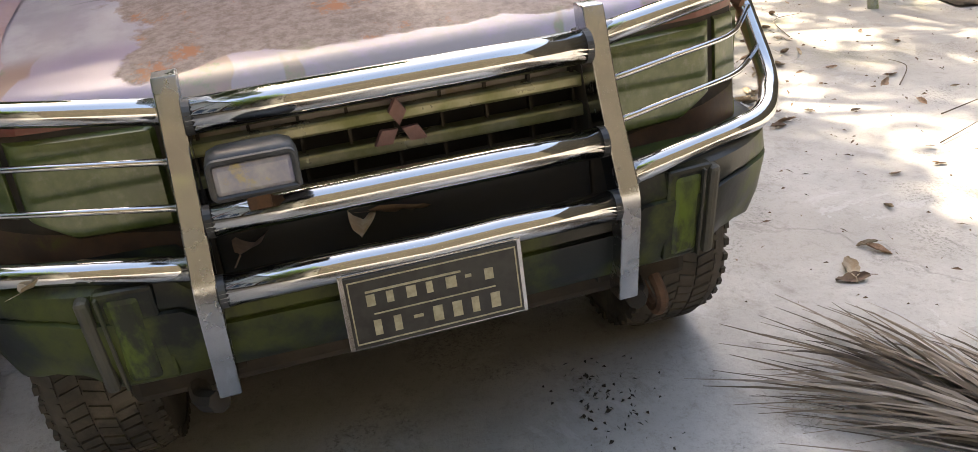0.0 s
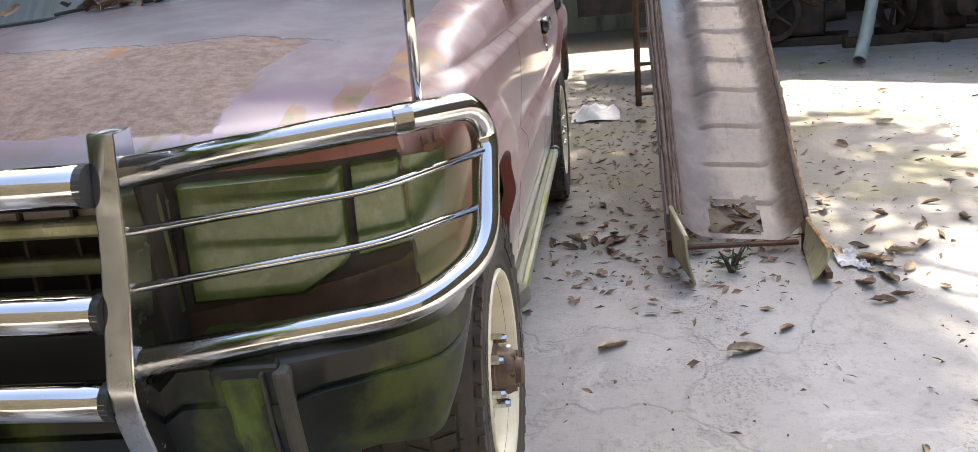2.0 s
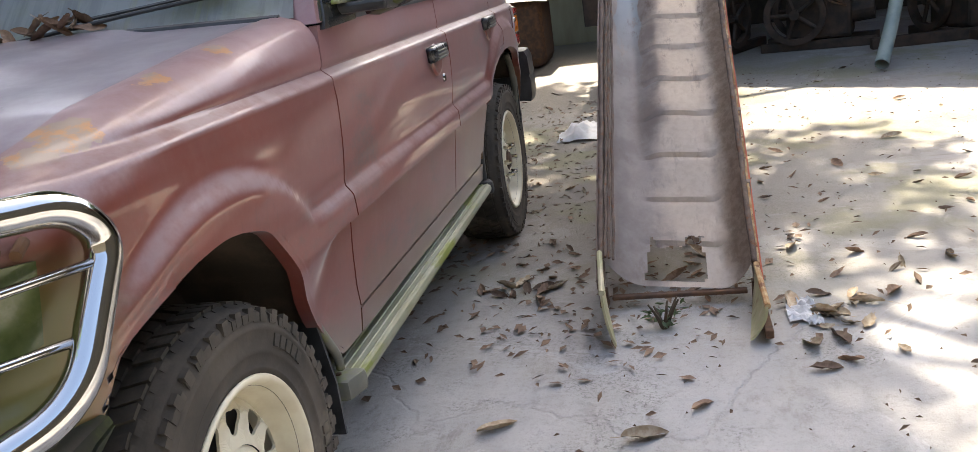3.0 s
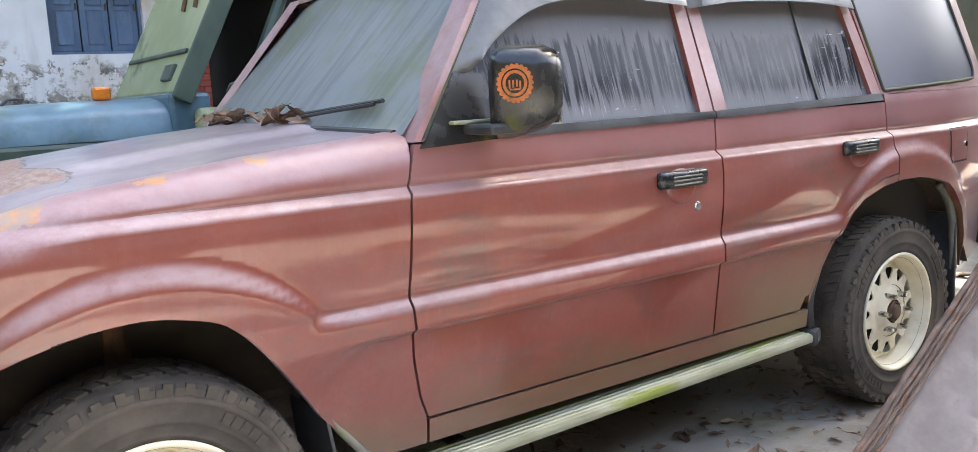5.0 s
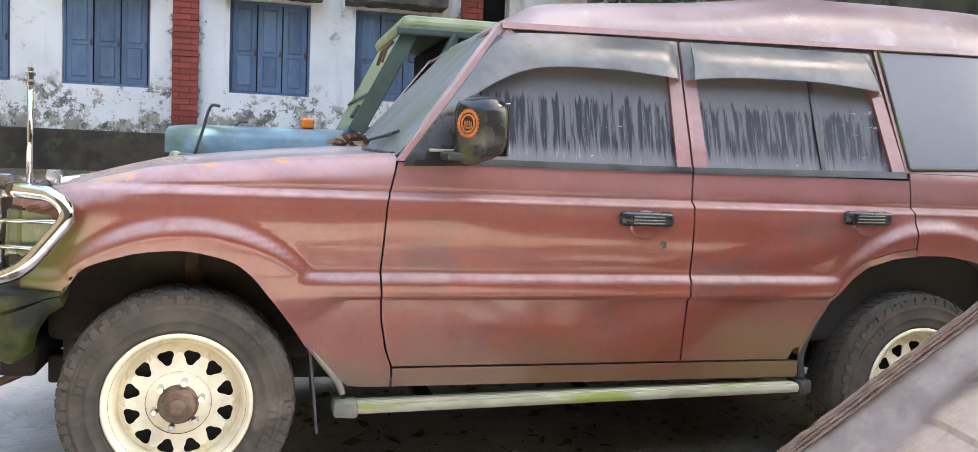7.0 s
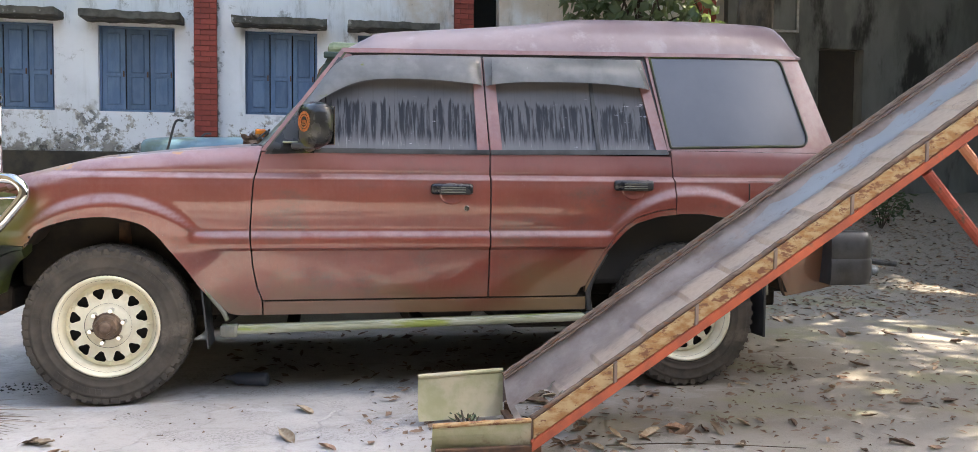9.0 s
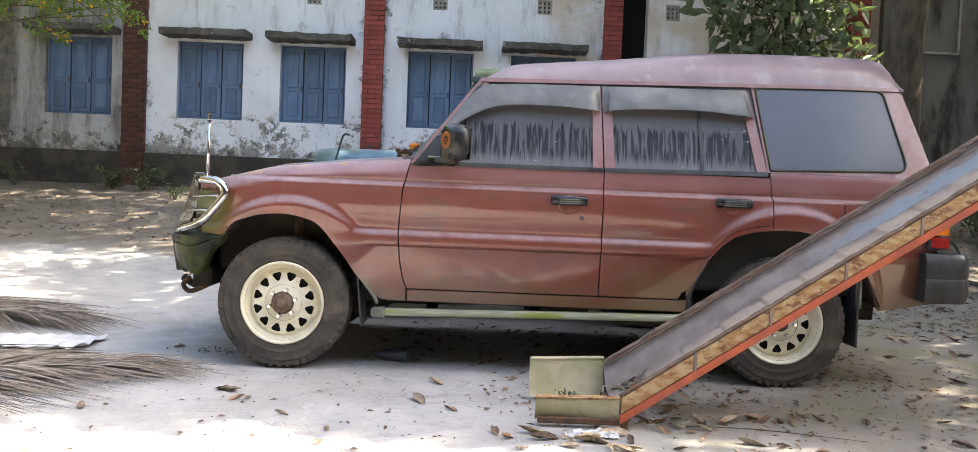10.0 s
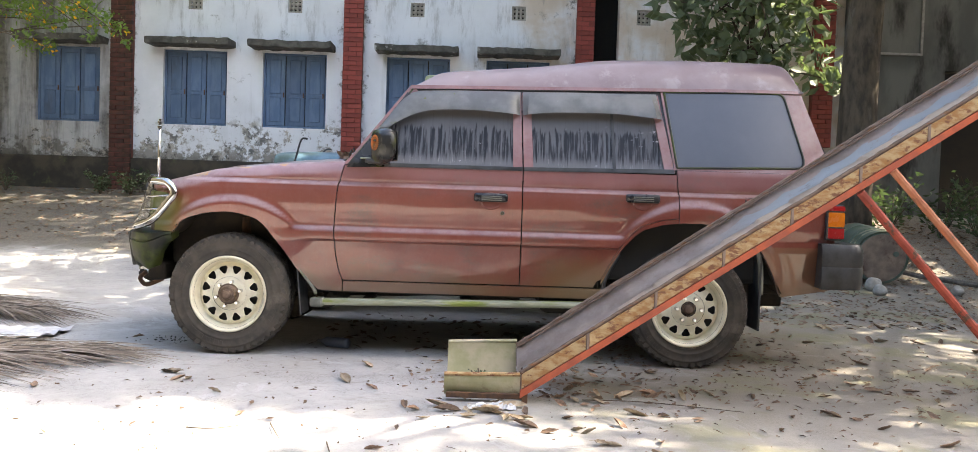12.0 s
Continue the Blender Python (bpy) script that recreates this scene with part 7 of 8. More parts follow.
def wall_sheet(y, thick, lo, hi, x0=KX, x1=TOPX):
    bm = bmesh.new()
    n = 60
    rows = []
    for i in range(n + 1):
        x = x0 + (x1 - x0) * i / n
        z = KZ + (x - KX) * RISE + cant(y)
        wob = 0.003 * noise.noise(Vector((x * 3, y, 0)))
        rows.append([bm.verts.new((x, y + wob + s, z + h)) for s, h in ((-thick / 2, lo), (thick / 2, lo), (thick / 2, hi), (-thick / 2, hi))])
    for a, b in zip(rows, rows[1:]):
        for k in range(4):
            bm.faces.new((a[k], a[(k + 1) % 4], b[(k + 1) % 4], b[k]))
    bm.faces.new(rows[0])
    bm.faces.new(rows[-1][::-1])
    bmesh.ops.recalc_face_normals(bm, faces=bm.faces)
    return bm


for name, y in (("side_wall", Y0 + 0.008), ("side_wall", Y1 - 0.008)):
    w = part(name, wall_sheet(y, 0.006, -0.02, UPW), SLIDE_INNER, slide, "grey-brown side wall with pale blue paint remains")
    bm = tube([(x, y, KZ + UPW + cant(y) + (x - KX) * RISE) for x in [KX + 0.01 * k for k in range(int((TOPX - KX) / 0.01))]], 0.011, 8)
    for v in bm.verts:
        v.co.z += 0.004 * noise.noise(v.co * 26) + 0.004 * noise.noise(v.co * 11)
        v.co.y += 0.004 * noise.noise(v.co * 9 + Vector((5, 0, 0)))
    part("edge_roll", bm, LIP_BROWN, w, "uneven rusty rolled edge", True)
# folded lips along the far wall
for off, dz in ((-0.010, 0.005), (-0.022, 0.000), (-0.035, -0.009)):
    line = [(x, Y0 + off, KZ + UPW + cant(Y0) + dz + (x - KX) * RISE) for x in [KX + (TOPX - KX) * k / 160 for k in range(161)]]
    bm = tube(line, 0.0055, 6)
    for v in bm.verts:
        v.co.y += 0.006 * noise.noise(v.co * 7 + Vector((0, off * 90, 0)))
        v.co.z += 0.005 * noise.noise(v.co * 10 + Vector((off * 70, 0, 0))) + 0.002 * noise.noise(v.co * 55)
    part("folded_lip", bm, LIP_BROWN, slide, "rough rusty folded lip")
# outer face of the near wall: cream strip in lengths over an orange-red angle iron
n = 9
for k in range(n):
    a, b = KX + (TOPX - KX) * k / n, KX + (TOPX - KX) * (k + 1) / n
    bm = wall_sheet(Y1 - 0.018, 0.016, 0.022, 0.090, a + 0.008, b - 0.008)
    part("cream_strip", bm, SLIDE_SIDE, slide, "flaking cream side strip")
    part("strip_joint", wall_sheet(Y1 - 0.020, 0.022, 0.0, 0.092, b - 0.006, b + 0.006), SLIDE_INNER, slide)
    part("grey_strip", wall_sheet(Y0 + 0.018, 0.016, 0.012, 0.085, a + 0.008, b - 0.008), SLIDE_INNER, slide)
for y in (Y0 + 0.016, Y1 - 0.022):
    part("angle_iron", wall_sheet(y, 0.030, -0.018, 0.018), SLIDE_ORANGE if y < -1.6 else SLIDE_INNER, slide, "flaking orange-red angle iron")
# level run-out at the foot: two splayed walls
def run_out(ya, yb, top, lean):
    """A low wall from the chute's kink to the foot, its lower edge curling in."""
    verts, faces = [], []
    n, m = 10, 6
    for side in (-0.004, 0.004):
        for i in range(n + 1):
            u = i / n
            for j in range(m + 1):
                h = j / m
                ragged = 0.012 * noise.noise(Vector((u * 5, h * 2, ya))) * u
                verts.append((KX - 0.365 * u + ragged * (1 - h), ya + (yb - ya) * u + lean * (1 - h) ** 2 * (0.2 + 0.8 * u) + side, 0.02 + (top - 0.02) * h))
    k = (n + 1) * (m + 1)
    for i in range(n):
        for j in range(m):
            a = i * (m + 1) + j
            faces += [(a, a + 1, a + m + 2, a + m + 1), (k + a, k + a + m + 1, k + a + m + 2, k + a + 1)]
    for i in range(n):
        a, b2 = i * (m + 1), i * (m + 1) + m
        faces += [(a, a + m + 1, k + a + m + 1, k + a), (b2, k + b2, k + b2 + m + 1, b2 + m + 1)]
    for j in range(m):
        a = n * (m + 1) + j
        faces += [(a, a + 1, k + a + 1, k + a)]
    bm = bm_from(verts, faces)
    bmesh.ops.recalc_face_normals(bm, faces=bm.faces)
    return bm


part("run_out_wall", run_out(Y1 - 0.01, Y1 - 0.012, 0.128, 0.05), RUNOUT, slide, "cream and rust run-out wall")
part("run_out_wall", run_out(Y0 + 0.01, Y0 - 0.020, 0.200, -0.03), RUNOUT, slide, "mossy grey run-out wall")
part("run_out_roll", tube([(KX, Y1 - 0.012, 0.136), (1.325, Y1 - 0.014, 0.130)], 0.010, 8), SLIDE_SIDE, slide)
part("run_out_roll", tube([(KX, Y0 + 0.01, 0.212), (1.325, Y0 - 0.022, 0.202)], 0.010, 8), RUNOUT, slide)
part("run_out_angle", box((1.335, Y1 - 0.03, 0.018), (1.70, Y1 - 0.004, 0.045), 0.004), RUST, slide, "rusted bottom angle")
part("cross_bar", box((1.675, Y1 + 0.02, 0.035), (1.705, Y0 - 0.02, 0.050), 0.004), RUST, slide, "rusty cross bar")
for y in (Y1 - 0.012, Y0 + 0.012):
    part("short_leg", box((1.70, y - 0.015, -0.03), (1.728, y + 0.015, 0.07), 0.003), RUST, slide)
# braces and ladder
ZT = KZ + (TOPX - KX) * RISE
part("brace", tube([(3.28, Y1 - 0.03, KZ + (3.28 - KX) * RISE - 0.03), (4.02, Y1 - 0.03, 0.26), (4.28, Y1 - 0.03, -0.02)], 0.022, 10), BRACE_RED, slide, "chipped red brace")
part("brace", tube([(3.43, Y1 - 0.03, KZ + (3.43 - KX) * RISE - 0.02), (4.55, Y1 - 0.03, -0.02)], 0.020, 10), BRACE_TAN, slide, "faded orange brace")
for y in (Y0 + 0.03, Y1 - 0.03):
    part("ladder_rail", tube([(TOPX, y, ZT + 0.7), (TOPX + 0.02, y, ZT), (TOPX + 0.75, y, -0.02)], 0.024, 10), RUST, slide, "dark red ladder rail")
for k in range(8):
    f = (k + 0.6) / 8
    x, z = TOPX + 0.02 + 0.73 * f, ZT * (1 - f)
    part("rung", tube([(x, Y0 + 0.03, z), (x, Y1 - 0.03, z)], 0.015, 8), RUST, slide, "rusty rung")

# ---- swing frame ----
swing = empty("swing_frame", "wooden-pole swing frame with a slatted bench", "swing")
apex = [(3.30, -3.76, 2.3), (3.30, -6.1, 2.3)]
for (ax, ay, az) in apex:
    for bx, mat in ((3.85, WOOD), (2.82, DRUM_GREEN)):
        part("pole", tube([(bx, ay + 0.02, -0.03), ((ax + bx) / 2, ay + 0.01, az / 2), (ax, ay, az)], 0.035, 10), WOOD if bx > 3 else RUNBOARD, swing, "weathered pole")
part("top_beam", tube([apex[0], apex[1]], 0.04, 10), WOOD, swing)
# the bench hangs askew, its far end down on the ground
rail = [Vector((3.20, -3.98, 0.45)), Vector((3.72, -3.98, 0.60)), Vector((3.72, -4.80, 0.19)), Vector((3.20, -4.80, 0.04))]
bench = part("bench_frame", tube(bent(rail + [rail[0]], 0.05), 0.020, 8), SLIDE_SIDE, swing, "pale worn bench frame")
for k in range(13):
    f = (k + 0.5) / 13
    a, b = rail[0].lerp(rail[3], f), rail[1].lerp(rail[2], f)
    part("slat", tube([a, (a + b) / 2 + Vector((0, 0, -0.02)), b], 0.009, 6), WOOD, bench)
for c in rail[:2]:
    part("hanger", tube([c, (3.30, -4.0, 2.3)], 0.006, 6), RUST, bench)


bm = bm_from([(2.33 + 0.055 * i + 0.02 * j, -4.52 + 0.06 * j - 0.012 * i, 0.012 + 0.012 * abs(noise.noise(Vector((i * 0.6, j * 0.6, 3))))) for i in range(8) for j in range(8)], [(i * 8 + j, (i + 1) * 8 + j, (i + 1) * 8 + j + 1, i * 8 + j + 1) for i in range(7) for j in range(7)])
bmesh.ops.solidify(bm, geom=bm.faces[:], thickness=0.006)
tagged(part("iron_sheet", bm, MACHINE), "dark rusted iron sheet lying on the concrete", "sheet")


# ---- blue bonnet jeep behind the car ----
jeep = empty("old_jeep", "old jeep with a faded blue bonnet and olive cab", "jeep")


def jeep_bonnet():
    verts, faces = [], []
    ny, nx = 18, 16
    for i in range(nx + 1):
        x = -0.25 + 1.0 * i / nx
        for j in range(ny + 1):
            a = math.pi * j / ny
            y = 1.82 - 0.53 * math.cos(a) * (0.94 + 0.06 * i / nx)
            r = abs(math.sin(a)) ** 0.35
            front = sstep(i, -1, 2)
            verts.append((x, y, 1.135 + (0.165 + 0.012 * i / nx) * r * (0.9 + 0.1 * front)))
    for i in range(nx):
        for j in range(ny):
            faces.append((i * (ny + 1) + j, i * (ny + 1) + j + 1, (i + 1) * (ny + 1) + j + 1, (i + 1) * (ny + 1) + j))
    faces.append(tuple(range(ny + 1)))
    bm = bm_from(verts, faces)
    bmesh.ops.recalc_face_normals(bm, faces=bm.faces)
    return bm


smooth_by_angle(part("bonnet", jeep_bonnet(), JEEP_BLUE, jeep, "rounded faded blue bonnet"), 45)
part("grille_shell", box((-0.23, 1.30, 0.55), (-0.16, 2.34, 1.15), 0.03), JEEP_GREEN, jeep)
part("bonnet_side", box((-0.20, 1.30, 0.75), (0.78, 2.34, 1.137), 0.02), JEEP_DARK, jeep, "dark green bonnet side")
for y in (1.10, 2.30):
    part("wing", box((-0.30, y, 0.72), (0.85, y + 0.24, 0.86), 0.04), JEEP_GREEN, jeep)
for x in (0.15, 2.3):
    for y in (1.22, 2.42):
        jw = part("wheel", lathe([(0.19, -0.09), (0.33, -0.10), (0.37, -0.07), (0.375, 0.0), (0.37, 0.07), (0.33, 0.10), (0.19, 0.09)], 40), RUBBER, jeep, "", True)
        jw.location = (x, y, 0.375)
        part("rim", lathe([(0.0, -0.02), (0.12, -0.04), (0.19, -0.085)], 32), JEEP_GREEN, jw)
part("tub", box((0.80, 1.20, 0.55), (2.85, 2.44, 1.25), 0.03), JEEP_GREEN, jeep, "olive green tub")
part("scuttle", box((0.70, 1.28, 1.10), (0.88, 2.36, 1.32), 0.02), JEEP_BLUE, jeep)
screen = part("windscreen_frame", box((-0.02, -0.55, 0.0), (0.03, 0.55, 0.62), 0.012), JEEP_GREEN, jeep, "sheet-covered olive windscreen frame")
screen.matrix_basis = pose(0.74, 1.82, 1.31, 0, 27, 0)
part("screen_rib", box((-0.032, -0.50, 0.19), (-0.018, 0.50, 0.21), 0.003), JEEP_DARK, screen)
part("screen_rib", box((-0.035, -0.42, 0.06), (-0.018, -0.28, 0.14), 0.006), JEEP_DARK, screen)
for y in (-0.36, -0.18):
    part("screen_handle", tube([(-0.03, y, 0.42), (-0.045, y, 0.50), (-0.03, y, 0.56)], 0.010, 6), RUST, screen)
part("screen_edge", box((-0.03, -0.575, -0.02), (0.06, -0.55, 0.65), 0.006), JEEP_DARK, screen)
part("cab_roof", box((0.98, 1.22, 1.86), (2.85, 2.42, 1.945), 0.035), JEEP_GREEN, jeep, "pale weathered cab roof")
part("roof_rim", box((0.95, 1.20, 1.83), (2.86, 1.235, 1.875), 0.01), JEEP_DARK, jeep)
# near-black sheet and block stand in for the shade inside the cab
part("cab_side", box((1.30, 1.215, 1.25), (2.84, 1.245, 1.86), 0.006), INTERIOR, jeep, "dark cab side")
part("cab_inside", box((1.25, 1.26, 1.25), (2.80, 2.40, 1.85), 0.01), INTERIOR, jeep)
part("door_post", tube([(1.00, 1.22, 1.25), (1.28, 1.22, 1.85)], 0.028, 8), JEEP_DARK, jeep)
part("amber_lamp", box((0.47, 1.62, 1.305), (0.545, 1.68, 1.365), 0.012), ORANGE, jeep, "amber bonnet lamp")
part("bonnet_prop", tube(smooth_path([(-0.10, 1.30, 1.12), (-0.06, 1.29, 1.25), (-0.02, 1.285, 1.385), (0.03, 1.285, 1.39)], 4), 0.008, 8), BLACK, jeep, "bent black rod on the bonnet")
part("bonnet_catch", tube([(0.10, 1.62, 1.30), (0.13, 1.62, 1.325), (0.17, 1.62, 1.325)], 0.007, 6), BLACK, jeep)
part("headlamp_bracket", box((-0.24, 1.26, 1.05), (-0.13, 1.34, 1.11), 0.006), RUNBOARD, jeep)


# ---- drums, stones, sticks ----
def drum(name, m, mat, label):
    d = part(name, lathe([(0.0, -0.44), (0.27, -0.44), (0.27, -0.425), (0.29, -0.425), (0.295, -0.44), (0.29, -0.30), (0.288, -0.16), (0.300, -0.145), (0.288, -0.13), (0.288, 0.13), (0.300, 0.145), (0.288, 0.16), (0.29, 0.44), (0.27, 0.42), (0.0, 0.42)], 40), mat)
    tagged(d, label, "drum", group="steel drums")
    d.matrix_basis = m
    smooth_by_angle(d, 40)
    part("bung", tube([(0.15, -0.445, 0.05), (0.15, -0.455, 0.05)], 0.03, 12), mat, d)
    return d


drum("steel_drum", pose(7.35, 0.62, 0.30, 0, 0, 62), DRUM, "blue-black steel drum lying on its side")
drum("steel_drum", pose(8.3, 0.75, 0.30, 0, 20, 70), DRUM, "blue-black steel drum lying on its side")
drum("steel_drum", pose(8.0, 1.0, 0.80, 0, 10, 66), DRUM, "dark blue drum lying across other drums")
green_drum = drum("steel_drum", pose(5.96, 4.22, ground_height(5.96, 4.22) + 0.295, 5, 0, -3), DRUM_GREEN, "mossy green drum with cream bands lying on the litter")
for y in (-0.30, -0.20):
    part("cream_band", lathe([(0.2905, y - 0.025), (0.2925, y), (0.2905, y + 0.025)], 40), DRUM_BAND, green_drum, "worn cream band", True)
part("drum_end", lathe([(0.0, -0.4435), (0.262, -0.4435), (0.268, -0.437)], 40), DRUM_END, green_drum, "rusty tan drum end")
tagged(part("tarpaulin", bm_from([(9.2 + 0.1 * i, -0.2 + 0.14 * j, 0.75 + 0.32 * math.exp(-((i - 6) / 5) ** 2 - ((j - 5) / 5) ** 2) + 0.05 * noise.noise(Vector((i * 0.5, j * 0.5, 1)))) for i in range(13) for j in range(12)], [(i * 12 + j, (i + 1) * 12 + j, (i + 1) * 12 + j + 1, i * 12 + j + 1) for i in range(12) for j in range(11)]), JEEP_DARK, None, "", True), "dark sheet heaped over scrap", "tarpaulin")
tagged(part("scrap_heap", box((9.3, -0.1, 0.0), (10.3, 1.2, 0.85), 0.12), RUST), "rusty scrap heap under the sheet", "scrap")


def stone(x, y, r, label):
    bm = bmesh.new()
    bmesh.ops.create_icosphere(bm, subdivisions=3, radius=r)
    for v in bm.verts:
        v.co *= 1 + 0.45 * noise.noise(v.co * (1.1 / r) + Vector((x, y, 0))) + 0.12 * noise.noise(v.co * (3.5 / r) + Vector((y, x, 0)))
        v.co.z *= 0.85
    s = tagged(part("stone", bm, STONE, None, "", True), label, "stone", group="stones")
    s.location = (x, y, ground_height(x, y) + r * 0.70)


for x, y, r in ((5.75, 3.55, 0.085), (5.70, 3.25, 0.07), (5.55, 3.7, 0.06), (6.6, 3.4, 0.06)):
    stone(x, y, r, "round grey stone on the litter")
tagged(part("fallen_pole", tube([(5.85, 4.2, 0.36), (6.4, 3.85, 0.22), (6.95, 3.5, 0.16)], 0.028, 8), POLE_GREY), "grey pole lying on the ground", "pole")


# ---- trees ----
def leaf_quad(verts, faces, c, d, up, length, width):
    side = d.cross(up).normalized() * width / 2
    i = len(verts)
    verts += [c, c + d * length * 0.45 + side + up * length * 0.05, c + d * length, c + d * length * 0.45 - side + up * length * 0.05]
    faces.append((i, i + 1, i + 2, i + 3))


def rand_dir(r, flat=1.0):
    v = Vector((r.gauss(0, 1), r.gauss(0, 1), r.gauss(0, flat)))
    return v.normalized()


def clumped_crown(r, centres, per, spread, length, width, droop=0.4):
    verts, faces = [], []
    for c, rad in centres:
        for _ in range(int(per * rad * rad)):
            p = Vector(c) + rand_dir(r) * rad * r.random() ** 0.45 * spread
            d = rand_dir(r)
            d.z -= droop
            d.normalize()
            up = rand_dir(r)
            leaf_quad(verts, faces, p, d, (up - d * up.dot(d)).normalized(), length * r.uniform(0.6, 1.2), width * r.uniform(0.6, 1.2))
    me = bpy.data.meshes.new("crown")
    me.from_pydata([tuple(v) for v in verts], [], faces)
    me.update()
    return me


def tree(name, label, foot, top, r0, r1, limbs, clumps, per, length, width, mat, seed, droop=0.4):
    r = random.Random(seed)
    t = empty(name, label, "tree")
    foot, top = Vector(foot), Vector(top)
    line = [foot + (top - foot) * k / 10 + Vector((0.10 * noise.noise(Vector((k * 0.5, seed, 0))), 0.10 * noise.noise(Vector((k * 0.5, seed, 9))), 0)) for k in range(11)]
    bm = tube(line, r0, 18, True, r1)
    for v in bm.verts:
        v.co += Vector((v.co.x - foot.x, v.co.y - foot.y, 0)) * 0.16 * noise.noise(Vector((v.co.x * 3, v.co.y * 3, v.co.z * 1.1)))
    part("trunk", bm, BARK, t, "rough grey-brown trunk", True)
    for c, rad in limbs:
        c = Vector(c)
        a = line[r.randint(6, 10)]
        mid = (a + c) / 2 + Vector((r.uniform(-0.3, 0.3), r.uniform(-0.3, 0.3), r.uniform(0.0, 0.4)))
        part("limb", tube(smooth_path([a, mid, c], 6), rad, 10, True, rad * 0.25), BARK, t)
    crown = new("crown", clumped_crown(r, clumps, per, 1.0, length, width, droop))
    crown.data.materials.append(mat)
    crown.parent = t
    return t


r = random.Random(3)
# tall tree at the far end of the yard: its high crown shades the car
clumps = []
for i in range(9):
    for j in range(10):
        x, yy = 4.3 + 1.02 * i + r.uniform(-0.3, 0.3), -2.9 + 1.0 * j + r.uniform(-0.3, 0.3)
        sparse = 0.04 if yy > -1.3 else (0.82 if 7.0 < x < 8.0 else 0.66 if 8.0 <= x < 9.0 else (0.60 if 9.0 < x < 10.9 else (0.72 if x > 9.6 else 1.0)))
        if r.random() > sparse:
            clumps.append(((x, yy, 7.1 + r.uniform(-0.8, 1.0)), r.uniform(0.6, 0.95)))
# second unseen layer, added to keep sun spots off the car
for i in range(10):
    for j in range(5):
        clumps.append(((4.35 + 0.62 * i + r.uniform(-0.2, 0.2), -1.1 + 0.62 * j + r.uniform(-0.2, 0.2), 8.0 + r.uniform(-0.3, 0.3)), r.uniform(0.5, 0.7)))
for k in range(11):
    clumps.append(((4.7 + 0.36 * k, -4.7 + 0.5 * ((k * 3) % 4) + r.uniform(-0.2, 0.2), 7.3), r.uniform(0.25, 0.45)))
# unseen clumps beyond the shed, added to block bright sky reflections
for k in range(16):
    clumps.append(((12.4 + 0.7 * (k % 3), -9.2 + 0.42 * k, 4.3 + 0.8 * (k % 2)), r.uniform(0.8, 1.1)))
for k in range(3):
    clumps.append(((8.1 + 0.6 * k, -2.35 + 0.42 * ((k * 5) % 4) + r.uniform(-0.1, 0.1), 7.4), r.uniform(0.32, 0.48)))
tree("shade_tree", "tall shade tree with a wide high crown", (9.6, 1.75, -0.1), (8.9, 2.2, 6.6), 0.26, 0.16, [(c, 0.07) for c, _ in clumps[::4]], clumps, 720, 0.24, 0.13, FOLIAGE, 5)
# thick trunk by the building
clumps = []
for _ in range(22):
    a, q = r.uniform(0, 2 * math.pi), math.sqrt(r.random())
    clumps.append(((6.6 + 3.2 * q * math.cos(a), 6.2 + 2.2 * q * math.sin(a), 7.4 + r.uniform(-0.9, 1.2)), r.uniform(0.6, 1.0)))
# unseen clumps spread far from the trunk, added to shade the soil
for i in range(9):
    for j in range(5):
        if r.random() > 0.10:
            clumps.append(((-0.6 + 0.85 * i + r.uniform(-0.25, 0.25), 3.9 + 0.95 * j + r.uniform(-0.25, 0.25), 7.6 + r.uniform(-0.5, 0.5)), r.uniform(0.5, 0.75)))
for i in range(8):
    if r.random() < 0.62:
        clumps.append(((0.6 + 0.75 * i + r.uniform(-0.25, 0.25), 3.0 + r.uniform(-0.5, 0.4), 7.5 + r.uniform(-0.4, 0.4)), r.uniform(0.40, 0.60)))
for k in range(24):
    clumps.append(((-1.6 + 0.62 * (k % 8), 4.6 + 1.05 * (k // 8) + r.uniform(-0.2, 0.2), 8.3), r.uniform(0.5, 0.7)))
tree("trunk_tree", "old tree with a thick rough trunk by the wall", (6.50, 6.0, 0.45), (6.62, 6.1, 7.0), 0.27, 0.18, [(c, 0.06) for c, _ in clumps[::3]], clumps, 430, 0.24, 0.13, FOLIAGE, 8)
# broad-leaved tree in front of the wall, low crown
clumps = [((4.55, 7.1, 3.45), 0.42), ((4.95, 7.0, 3.05), 0.40), ((5.35, 7.1, 3.45), 0.45), ((5.7, 7.0, 3.0), 0.42), ((6.1, 7.1, 3.35), 0.40), ((6.35, 6.9, 2.95), 0.30), ((6.65, 6.9, 2.75), 0.20), ((4.7, 7.2, 4.0), 0.5), ((5.4, 7.2, 4.1), 0.55), ((6.0, 7.1, 3.9), 0.45), ((5.0, 7.2, 4.7), 0.6), ((5.8, 7.2, 4.7), 0.6), ((4.15, 7.2, 3.9), 0.25)]
tree("broadleaf_tree", "small tree with large green leaves before the wall", (5.45, 7.35, 0.6), (5.4, 7.3, 4.4), 0.07, 0.035, [(c, 0.025) for c, _ in clumps], clumps, 420, 0.27, 0.135, FOLIAGE_GREY, 11, 0.35)
